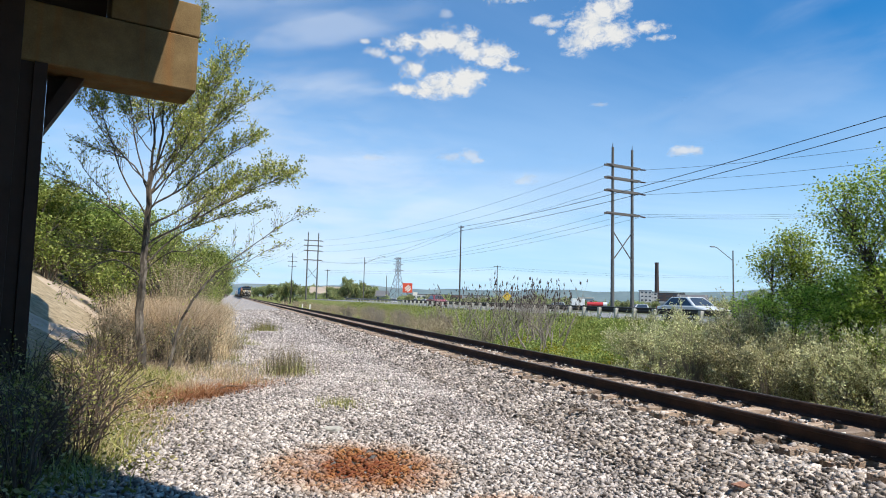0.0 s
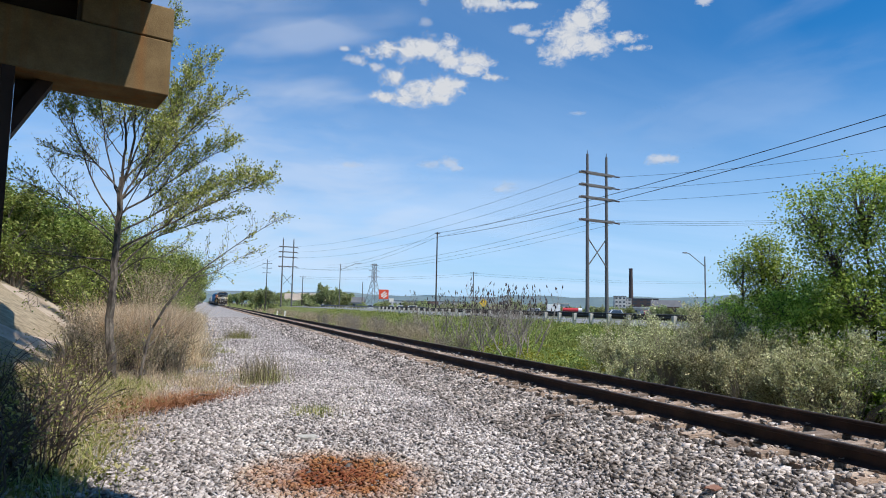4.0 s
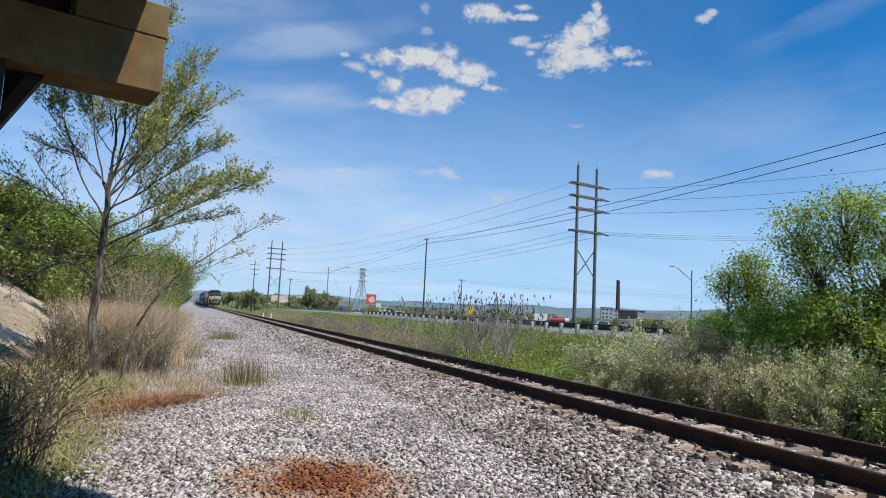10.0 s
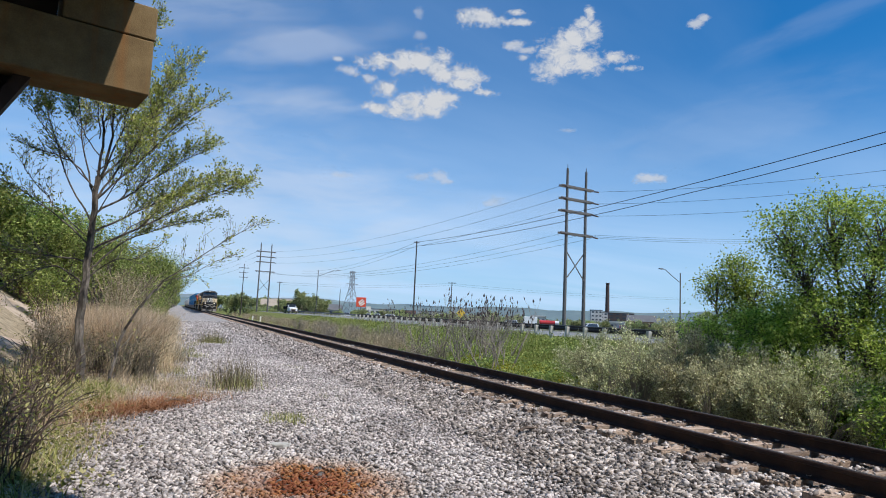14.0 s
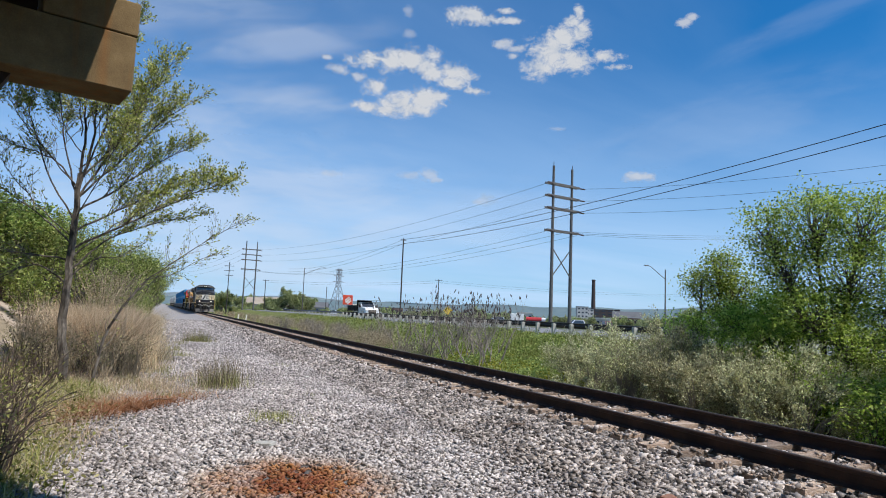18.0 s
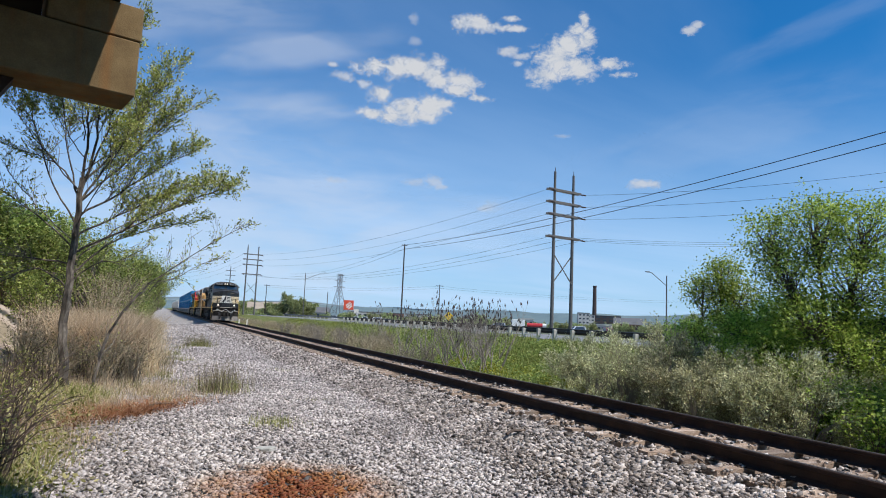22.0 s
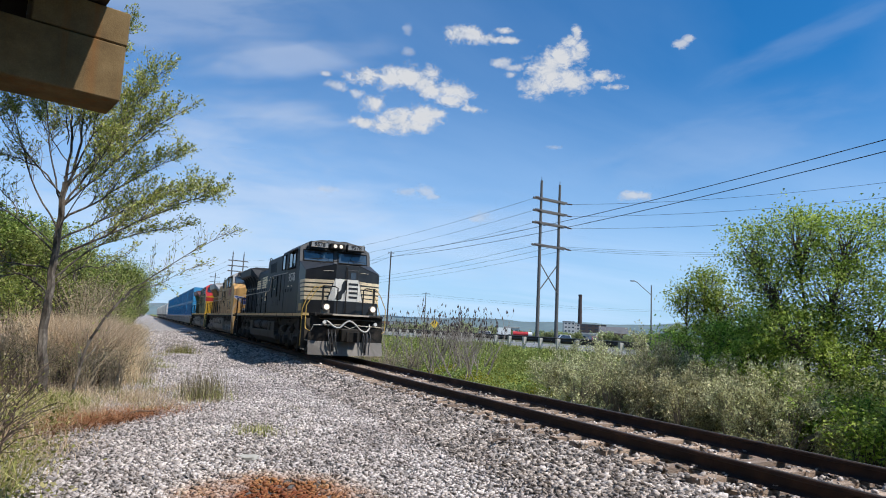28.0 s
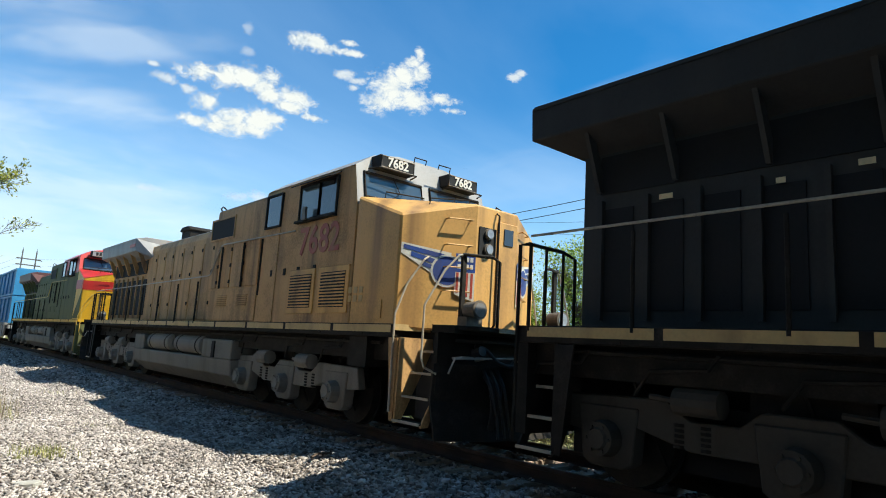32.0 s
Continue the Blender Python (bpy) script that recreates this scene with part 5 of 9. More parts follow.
def yellow_unit():
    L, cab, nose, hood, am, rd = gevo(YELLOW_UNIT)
    VEHICLES.append((L, 21.25))
    for s in (-1, 1):
        lettering("road_number", "7682", 0.72, M_REDNUM, cab, side_m(s, 1.506, 2.55, 3.12), 0.012, 0.004, "faded red road number")
        for y0, y1 in ((1.42, 2.42), (2.55, 3.55)):
            fr = part("vent_frame", Geo().box(s * 1.51 - 0.015, s * 1.51 + 0.015, y0, y1, 1.82, 2.62), M_YELLOW, cab, bevel=0.008)
            part("vent_mesh", Geo().box(s * 1.527 - 0.003, s * 1.527 + 0.003, y0 + 0.1, y1 - 0.1, 1.92, 2.52), M_VOID, fr)
            for i in range(11):
                part("vent_slat", Geo().box(s * 1.534 - 0.008, s * 1.534 + 0.008, y0 + 0.1, y1 - 0.1, 1.935 + i * 0.054, 1.96 + i * 0.054), M_YELLOW, fr)
        part("radiator_stripe", Geo().box(s * 1.502 - 0.004, s * 1.502 + 0.004, 14.5, 15.1, 4.02, 4.12), M_SHIELDRED, rd)
        for i in range(3):
            for j in range(2):
                part("sill_notice", Geo().box(s * 1.506 - 0.003, s * 1.506 + 0.003, 1.0 + 0.16 * i, 1.1 + 0.16 * i, 2.0 + 0.14 * j, 2.1 + 0.14 * j), M_SILLTAN, cab)
        # wing emblem on each nose facet
        a, b2 = Vector((s * NOSE_A[0], NOSE_A[1])), Vector((s * NOSE_B[0], NOSE_B[1]))
        nrm = Vector((s * NOSE_N.x, NOSE_N.y))
        def facet(nm, t0, t1, z0, z1, z2, z3, m, off):
            p, q = a.lerp(b2, t0) + nrm * off, a.lerp(b2, t1) + nrm * off
            g = Geo().add([(*p, z0), (*q, z1), (*q, z2), (*p, z3)], [(0, 1, 2, 3)])
            g.add([(*(p - nrm * 0.004), z0), (*(q - nrm * 0.004), z1), (*(q - nrm * 0.004), z2), (*(p - nrm * 0.004), z3)], [(0, 3, 2, 1)])
            part(nm, g, m, nose)
        facet("wing_border", 0.03, 0.68, 2.72, 2.28, 2.78, 2.88, M_WHITE, 0.007)
        facet("wing_stripe", 0.06, 0.64, 2.79, 2.66, 2.74, 2.85, M_WINGBLUE, 0.012)
        facet("wing_stripe", 0.16, 0.64, 2.68, 2.54, 2.62, 2.75, M_WINGBLUE, 0.012)
        facet("wing_stripe", 0.30, 0.64, 2.56, 2.43, 2.50, 2.62, M_WINGBLUE, 0.012)
        facet("wing_stripe", 0.44, 0.62, 2.44, 2.32, 2.39, 2.50, M_WINGBLUE, 0.012)
        for nm, r, m, off in (("disc_rim", 0.25, M_WHITE, 0.015), ("disc", 0.215, M_WINGBLUE, 0.019)):
            ring = []
            for k in range(18):
                q = a.lerp(b2, 0.63 + r / 1.185 * math.cos(k * math.pi / 9)) + nrm * off
                ring.append((*q, 2.50 + r * math.sin(k * math.pi / 9)))
            back = [(x - nrm.x * 0.003, y - nrm.y * 0.003, z) for x, y, z in ring]
            part(nm, Geo().add(ring + back, [tuple(range(18)), tuple(range(35, 17, -1))]), m, nose)
        facet("shield_head", 0.74, 1.0, 2.50, 2.50, 2.78, 2.78, M_WINGBLUE, 0.023)
        facet("shield_field", 0.74, 1.0, 2.16, 2.06, 2.495, 2.495, M_WHITE, 0.023)
        for k in range(4):
            facet("shield_stripe", 0.755 + 0.063 * k, 0.785 + 0.063 * k, 2.19 - 0.025 * k, 2.18 - 0.025 * k, 2.49, 2.49, M_SHIELDRED, 0.027)
        for z0 in (2.55, 2.66):
            for k in range(4):
                facet("name_bar", 0.765 + 0.055 * k, 0.805 + 0.055 * k, z0, z0, z0 + 0.07, z0 + 0.07, M_WHITE, 0.027)


RED_UNIT = dict(label="dull green freight locomotive with a red and yellow cab", s=42.5, module=8.2, body=M_GREEN, roof=M_MAROON, run=M_GREYRUN, sill=M_KYEL,
                rad=M_MAROON, rad_label="maroon flared radiator", nose=M_KYEL, nose_label="yellow nose below a red band", nose_top=M_KRED, cab_top=M_KRED,
                cab_label="red and green cab", boxes=M_GREEN, rim=M_CHROME, number="", lit=False, irons=M_KYEL, shelf=M_IRON, hose=M_RUBBER, plow=False, step=M_GREEN,
                rail=M_SAFE, siderail=M_SAFE)


def red_unit():
    L, cab, nose, hood, am, rd = gevo(RED_UNIT)
    VEHICLES.append((L, 42.5))
    part("nose_band", Geo().prism([(-1.505, 0.125), (-0.45, -0.43), (0.45, -0.43), (1.505, 0.125), (1.505, 0.2), (-1.505, 0.2)], "z", 2.86, 3.23), M_KRED, nose, "red band")
    for s in (-1, 1):
        part("cab_panel", Geo().box(s * 1.507 - 0.005, s * 1.507 + 0.005, 0.25, 1.35, 2.90, 3.27), M_KRED, cab)
        part("nose_flank", Geo().prism([(0.16, 1.7), (1.3, 1.7), (0.16, 2.86)], "x", s * 1.505 - 0.005, s * 1.505 + 0.005), M_GREEN, nose)


black_unit()
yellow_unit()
red_unit()

M_BLUE = paint("weathered blue container paint", (0.032, 0.21, 0.40), 0.5, (0.08, 0.06, 0.05), 0.5, 1.6)
M_BLUEDK = paint("dull blue container panel", (0.024, 0.16, 0.32), 0.55, (0.06, 0.05, 0.05), 0.4, 1.6)
M_WELL = paint("dusty grey well car steel", (0.26, 0.25, 0.23), 0.65, (0.10, 0.08, 0.06), 0.5, 1.6)
M_HOPPER = paint("chalky pale hopper paint", (0.55, 0.53, 0.47), 0.75, (0.26, 0.22, 0.17), 0.4, 1.2)
CARS_FROM = 64.6


def bogie(parent, y):
    ms = truck_meshes()
    t = part("truck", Geo().box(-0.95, 0.95, y - 0.35, y + 0.35, 0.55, 0.95), M_IRON, parent)
    for s in (-1, 1):
        g = Geo().prism([(y - 1.25, 0.45), (y - 1.2, 0.68), (y - 0.45, 0.85), (y + 0.45, 0.85), (y + 1.2, 0.68), (y + 1.25, 0.45), (y + 0.5, 0.32), (y - 0.5, 0.32)], "x", s * 1.05 - 0.08, s * 1.05 + 0.08)
        part("side_frame", g, M_IRON, t)
    for dy in (-0.87, 0.87):
        part("wheelset", ms["wheelset"], None, t, at=pose(0, y + dy, 0.46))


def container(first, rnd):
    """A ribbed blue box of two tiers' depth: frame, recessed panels, posts."""
    c = thing("container", "blue ribbed steel waste container riding in a rail car", "container", None, "blue containers on the train")
    part("shell", Geo().box(-1.20, 1.20, 0.12, 11.98, 0.0, 1.80), M_BLUEDK, c)
    part("end_wall", Geo().box(-1.22, 1.22, 0.0, 0.11, 0.0, 1.80), M_BLUE, c, "bright blue end wall", bevel=0.02)
    for s in (-1, 1):
        for z in (0.0, 1.70):
            part("side_beam", Geo().box(s * 1.24 - 0.05, s * 1.24 + 0.05, 0.0, 12.0, z, z + 0.12), M_BLUE, c)
        for i in range(7):
            y = i * 1.97
            part("post", Geo().box(s * 1.235 - 0.045, s * 1.235 + 0.045, y, y + 0.16, 0.12, 1.70), M_BLUE, c)
    part("lid", Geo().box(-1.18, 1.18, 0.1, 11.9, 1.80, 1.86), M_BLUE, c, bevel=0.02)
    return c


def well_cars():
    rnd = random.Random(8)
    first = None
    tops = []
    for i in range(7):
        s = CARS_FROM + i * 13.4
        if first is None:
            w = thing("well_car", "dusty grey articulated well car with sloped side sills", "rail car", pose(TRACK_X, front_y(0) + s, 0), "well cars of the train")
            for sd in (-1, 1):
                part("side_sill", Geo().prism([(0.3, 1.25), (0.9, 0.42), (12.3, 0.42), (12.9, 1.25)], "x", sd * 1.42 - 0.06, sd * 1.42 + 0.06), M_WELL, w, bevel=0.02)
                part("top_chord", Geo().box(sd * 1.45 - 0.10, sd * 1.45 + 0.10, 0.1, 13.1, 1.22, 1.38), M_WELL, w, bevel=0.02)
                for k in range(8):
                    part("rib", Geo().box(sd * 1.50 - 0.03, sd * 1.50 + 0.03, 1.0 + k * 1.58, 1.12 + k * 1.58, 0.45, 1.22), M_WELL, w)
            part("floor", Geo().box(-1.36, 1.36, 0.9, 12.3, 0.95, 1.30), M_IRON, w)
            part("end_platform", Geo().box(-1.35, 1.35, -0.2, 0.9, 1.0, 1.24), M_WELL, w, bevel=0.02)
            bogie(w, -0.1)
            first = w
        else:
            w = copy_thing(first, pose(TRACK_X, front_y(0) + s, 0))
        VEHICLES.append((w, s))
        for tier in range(2):
            z = 1.385 + tier * 1.87
            if not tops:
                c = container(True, rnd)
                c.matrix_basis = pose(TRACK_X, front_y(0) + s + 0.6, z)
                tops.append(c)
            else:
                c = copy_thing(tops[0], pose(TRACK_X, front_y(0) + s + 0.6, z))
            VEHICLES.append((c, s + 0.6, z))


def hopper_cars():
    first = None
    for i in range(8):
        s = CARS_FROM + 7 * 13.4 + 1.5 + i * 17.2
        if first is None:
            w = thing("hopper_car", "chalky pale covered hopper car", "rail car", pose(TRACK_X, front_y(0) + s, 0), "hopper cars of the train")
            prof = [(-1.35, 1.5), (-1.5, 2.2), (-1.52, 3.6), (-1.1, 4.45), (-0.5, 4.62), (0.5, 4.62), (1.1, 4.45), (1.52, 3.6), (1.5, 2.2), (1.35, 1.5)]
            part("body", Geo().prism(prof, "y", 1.2, 15.2), M_HOPPER, w, bevel=0.03)
            for k in range(3):
                y = 2.4 + k * 4.2
                part("hopper", Geo().prism([(y, 1.55), (y + 3.6, 1.55), (y + 2.2, 0.5), (y + 1.4, 0.5)], "x", -1.2, 1.2), M_HOPPER, w)
                part("hatch", Geo().box(-0.35, 0.35, y, y + 3.4, 4.60, 4.74), M_HOPPER, w, bevel=0.02)
            part("end_sill", Geo().box(-1.4, 1.4, 0.2, 16.2, 1.05, 1.40), M_IRON, w)
            for y in (0.4, 16.0):
                part("end_ladder", Geo().tube([(-1.3, y, 1.3), (-1.3, y, 4.2), (1.3, y, 4.2), (1.3, y, 1.3)], 0.03, 5), M_HOPPER, w)
            bogie(w, 1.6)
            bogie(w, 14.8)
            first = w
        else:
            w = copy_thing(first, pose(TRACK_X, front_y(0) + s, 0))
        VEHICLES.append((w, s))


well_cars()
hopper_cars()


# ---- road, guardrail, poles and wires beyond ----
M_ASPH = mat("grey asphalt", (0.19, 0.19, 0.195), 0.9, dark=(0.14, 0.14, 0.145), light=(0.25, 0.25, 0.25), scale=0.4, fine=60)
M_LINE = mat("worn road paint", (0.62, 0.60, 0.52), 0.8, scale=2, fine=40)
M_WOOD = mat("weathered pole wood", (0.115, 0.110, 0.105), 0.9, dark=(0.06, 0.057, 0.055), light=(0.19, 0.18, 0.17), scale=3, fine=40, stretch=(6, 6, 0.4), bump=0.3)
M_DARKWOOD = mat("creosoted pole wood", (0.055, 0.045, 0.04), 0.9, scale=3, fine=40, stretch=(6, 6, 0.4))
M_GALV = mat("weathered galvanised steel", (0.20, 0.20, 0.205), 0.55, 0.5, dark=(0.11, 0.11, 0.115), light=(0.30, 0.30, 0.30), scale=2, fine=50)
M_CORTEN = mat("dark weathering steel", (0.050, 0.040, 0.036), 0.8, 0.1, scale=2, fine=40)
M_POSTW = mat("pale timber guard post", (0.50, 0.47, 0.42), 0.9, scale=4, fine=40)
M_WIRE = mat("dark power line", (0.030, 0.031, 0.034), 0.5, 0.4, scale=1)
M_INSUL = mat("brown insulator", (0.10, 0.06, 0.045), 0.3, scale=6)


def road_and_rail():
    r = part("road", Geo().box(24.2, 33.6, -300, 1200, 0.2, 0.35), M_ASPH)
    tagged(r, "grey asphalt highway behind a steel guardrail", "road", kind="structure")
    for x in (24.7, 33.1):
        part("edge_line", Geo().box(x - 0.06, x + 0.06, -300, 600, 0.352, 0.356), M_LINE, r)
    g = Geo()
    y = -60
    while y < 300:
        g.box(28.84, 28.96, y, y + 3, 0.352, 0.356)
        y += 12
    part("lane_dashes", g, M_LINE, r)
    gr = thing("guardrail", "weathered steel guardrail on pale posts beside the road", "guardrail", kind="structure")
    y = 86.0
    w_profile = [(23.28, 0.76), (23.25, 0.80), (23.31, 0.86), (23.31, 0.92), (23.25, 0.98), (23.25, 1.03), (23.28, 1.08), (23.30, 1.08), (23.27, 1.02), (23.27, 0.99), (23.33, 0.925), (23.33, 0.855), (23.27, 0.79), (23.30, 0.76)]
    prof = [(46.72 - x, z) for x, z in w_profile]
    post = Geo().box(-0.08, 0.08, -0.10, 0.10, 0.0, 0.86).mesh("guard_post", bevel=0.008)
    post.materials.append(M_POSTW)
    blk = Geo().box(0.08, 0.20, -0.08, 0.08, 0.44, 0.82).mesh("spacer_block")
    blk.materials.append(M_POSTW)
    while y > -26:
        p = part("guard_post", post, None, gr, at=pose(23.26, y, 0.18))
        part("spacer_block", blk, None, gr, at=pose(23.26 - 0.02, y, 0.20))
        y -= 1.905
    y1 = 86.1
    while y1 > -26:
        part("rail_beam", Geo().prism([(x + 0.03, z) for x, z in prof], "y", y1 - 3.81, y1 - 0.02), M_CORTEN, gr)
        y1 -= 3.81
    # the second rail on the far side of the road
    g2 = thing("guardrail", "low steel guardrail on the far side of the road", "guardrail", kind="structure")
    part("rail_beam", Geo().box(34.3, 34.36, -40, 260, 0.72, 1.02), M_GALV, g2)
    for i in range(75):
        part("guard_post", post, None, g2, at=pose(34.45, -40 + i * 4.0, 0.14))


road_and_rail()


def wire(p, q, sag, r=0.016, n=14):
    p, q = Vector(p), Vector(q)
    pts = []
    for i in range(n + 1):
        t = i / n
        a = p.lerp(q, t)
        a.z -= sag * 4 * t * (1 - t)
        pts.append(a)
    g = Geo().tube(pts, r, 4)
    tagged(part("power_line", g, M_WIRE), "thin dark overhead power line in the sky", "power line", "overhead lines")


def h_frame(x, y, turn, top=20.4):
    h = thing("transmission_structure", "weathered two-pole wooden transmission structure with crossarms", "utility pole", pose(x, y, 0, 0, 0, turn), "two-pole line structures")
    for sx in (-1.6, 1.6):
        part("pole", Geo().cyl((sx, 0, -0.5), (sx, 0, top), 0.24, 0.15, 12), M_WOOD, h)
        part("pole_cap", Geo().cyl((sx, 0, top), (sx, 0, top + 0.5), 0.05, 0.04, 6), M_DARKWOOD, h)
    for z in (18.1, 16.55, 15.0, 12.2):
        for dy in (-0.22, 0.22):
            part("crossarm", Geo().box(-2.75, 2.75, dy - 0.06, dy + 0.06, z - 0.13, z + 0.13), M_WOOD, h)
        for sx in (-2.7, 2.7):
            part("insulator", Geo().cyl((sx, -0.35, z - 0.1), (sx, -1.1, z - 0.28), 0.09, 0.09, 8), M_INSUL, h)
    for a, b2 in ((-1.6, 1.6), (1.6, -1.6)):
        part("brace", Geo().box(-0.05, 0.05, -0.05, 0.05, 0, 4.8, Matrix.Translation((a, 0.16 if a < 0 else -0.16, 6.3)) @ Vector((b2 - a, 0, 3.6)).to_track_quat("Z", "Y").to_matrix().to_4x4()), M_WOOD, h)
    return h


def pole(x, y, top, arms=(), r=0.15, m=None, label="slim dark wooden utility pole"):
    t = thing("utility_pole", label, "utility pole", pose(x, y, 0), "wooden utility poles")
    part("pole", Geo().cyl((0, 0, -0.8), (0, 0, top), r, r * 0.7, 10), m or M_DARKWOOD, t)
    for z, w in arms:
        part("crossarm", Geo().box(-w, w, -0.06, 0.06, z - 0.06, z + 0.06), m or M_DARKWOOD, t)
        for sx in (-w * 0.9, w * 0.9):
            part("insulator", Geo().cyl((sx, 0, z + 0.06), (sx, 0, z + 0.22), 0.04, 0.03, 6), M_INSUL, t)
    return t


def lines():
    T1, T2 = Vector((45.3, 65.9, 0)), Vector((23.7, 193.5, 0))
    turn = math.degrees(math.atan2(-(T2 - T1).x, (T2 - T1).y))
    h_frame(T1.x, T1.y, turn)
    h_frame(T2.x, T2.y, turn)
    u = Vector((math.cos(radians(turn)), math.sin(radians(turn)), 0))
    for z in (18.0, 16.45, 14.9):
        for s in (-2.7,):
            wire(T1 + u * s + Vector((0, 0, z)), T2 + u * s + Vector((0, 0, z)), 2.6, 0.018)
        wire(T1 + u * 2.7 + Vector((0, 0, z)), Vector((70.5, 35.0, z + 0.9)), 0.7, 0.020)
        wire(Vector((70.5, 35.0, z + 0.9)), Vector((112, -20, z + 2.0)), 0.9, 0.020)
        wire(T2 + u * -2.7 + Vector((0, 0, z)), T2 + u * -2.7 + Vector((-20, 130, z)), 2.6, 0.02)
    for s in (-2.7, 0.0, 2.7):
        wire(T1 + u * s + Vector((0, 0, 12.0)), T2 + u * s + Vector((0, 0, 12.0)), 2.8, 0.018)
        wire(T1 + u * s + Vector((0, 0, 12.1)), Vector((92, 62 + s, 15.6)), 0.6, 0.018)
    # roadside line that passes the tall structure
    pole(39.4, 107.0, 14.7, ((14.4, 0.5),))
    pole(41.0, 21.6, 14.7, ((14.2, 0.25),), 0.16)
    pole(18.0, 196.0, 14.2, ((13.0, 1.4), (11.6, 1.4), (10.2, 1.2)))
    pole(72.0, 165.0, 11.2, ((10.9, 1.1),))
    pole(30.0, 205.0, 10.0, ((9.7, 0.9),))
    pole(52.0, 215.0, 9.0)
    for dz in (0.0, 0.75):
        a, b2, c2 = Vector((39.4, 107, 14.5 - dz)), Vector((41.0, 21.6, 14.5 - dz)), Vector((42.0, -50, 15 - dz))
        wire(a, b2, 1.0, 0.034)
        wire(b2, c2, 0.8, 0.034)
        wire(a, Vector((36.0, 200, 13.5 - dz)), 1.6, 0.02)
    for z in (6.8, 6.2):
        wire((72, 165, z + 4), (190, 175, z + 6), 1.2, 0.02)
        wire((72, 165, z + 4), (30, 205, z + 3), 0.8, 0.02)


lines()


def street_lamp(x, y, top, arm):
    t = thing("street_lamp", "slim street lamp with a long outreach arm", "street lamp", pose(x, y, 0), "street lamps")
    part("pole", Geo().cyl((0, 0, 0), (0, 0, top - 0.4), 0.13, 0.09, 8), M_WOOD, t)
    a = part("arm", Geo().tube([(0, 0, top - 2.0), (arm * 0.5, 0, top - 0.9), (arm * 0.85, 0, top - 0.1), (arm, 0, top)], 0.06, 6), M_GALV, t)
    part("lamp_head", Geo().prism([(arm - 0.1, top - 0.10), (arm + 0.75 * (1 if arm > 0 else -1), top - 0.06), (arm + 0.7 * (1 if arm > 0 else -1), top + 0.08), (arm, top + 0.1)], "y", -0.16, 0.16), M_GALV, a)


street_lamp(74.5, 79.0, 10.4, -3.6)
street_lamp(34.6, 169.0, 12.5, 5.0)


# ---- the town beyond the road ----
# distance haze is mixed into the hill colour as blue-grey
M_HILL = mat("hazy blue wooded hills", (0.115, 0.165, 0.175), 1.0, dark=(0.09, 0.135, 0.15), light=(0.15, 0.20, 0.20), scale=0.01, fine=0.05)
M_BRICK = mat("dull red brick wall", (0.19, 0.115, 0.09), 0.9, scale=0.6, fine=12)
M_STUCCO = mat("pale grey wall", (0.46, 0.45, 0.43), 0.85, scale=0.5, fine=10)
M_ROOF = mat("dark grey roof", (0.12, 0.12, 0.125), 0.85, scale=0.5, fine=10)
M_TANROOF = mat("tan roof", (0.33, 0.27, 0.21), 0.85, scale=0.5, fine=10)
M_WIN = glass_mat("dark window glass", (0.04, 0.05, 0.065))
M_SIGNRED = mat("orange red sign face", (0.66, 0.075, 0.03), 0.5, scale=0.6, fine=8)
M_SIGNYEL = mat("yellow warning sign", (0.75, 0.50, 0.02), 0.5, scale=2, fine=8)
M_CHIM = mat("sooty chimney brick", (0.065, 0.045, 0.042), 0.9, scale=0.3, fine=6)


def ridge():
    n = 160
    v, f = [], []
    for i in range(n + 1):
        az = radians(-40 + 150 * i / n)
        R = 2600
        h = 42 + 0.6 * max(-10.0, math.degrees(az) - 17) + 5 * math.sin(az * 7.1 + 0.6) + 4 * math.sin(az * 15.3) + 3 * math.sin(az * 41) + 1.5 * math.sin(az * 97)
        h += 6 * math.exp(-((math.degrees(az) - 13) / 3) ** 2) + 5 * math.exp(-((math.degrees(az) - 44) / 7) ** 2)
        for rr, z in ((R - 250, -2.0), (R, h), (R + 400, -2.0)):
            v.append((rr * math.sin(az), rr * math.cos(az), z))
    for i in range(n):
        a = 3 * i
        f += [(a, a + 3, a + 4, a + 1), (a + 1, a + 4, a + 5, a + 2)]
    g = Geo().add(v, f)
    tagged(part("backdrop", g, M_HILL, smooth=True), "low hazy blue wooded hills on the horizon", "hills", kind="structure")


ridge()


def building(x, y, w, d, h, m, roof, turn=0, windows=4, label="low pale commercial building with a flat roof", gable=False, storeys=1):
    b = thing("building", label, "building", pose(x, y, 0.0, 0, 0, turn), "buildings of the town")
    part("wall", Geo().box(-w / 2, w / 2, -d / 2, d / 2, -0.5, h), m, b)
    if gable:
        part("roof", Geo().prism([(-d / 2 - 0.4, h), (0, h + d * 0.28), (d / 2 + 0.4, h)], "x", -w / 2 - 0.4, w / 2 + 0.4), roof, b)
    else:
        part("roof", Geo().box(-w / 2 - 0.15, w / 2 + 0.15, -d / 2 - 0.15, d / 2 + 0.15, h, h + 0.35), roof, b)
    for k in range(storeys):
        for i in range(windows):
            xx = -w / 2 + (i + 0.5) * w / windows
            zz = h * (k + 0.35) / storeys
            wn = part("window", Geo().box(xx - w / windows * 0.28, xx + w / windows * 0.28, -d / 2 - 0.06, -d / 2 + 0.02, zz, zz + h / storeys * 0.40), M_WIN, b)
    return b


def polar(az, r):
    return r * math.sin(radians(az)), r * math.cos(radians(az))


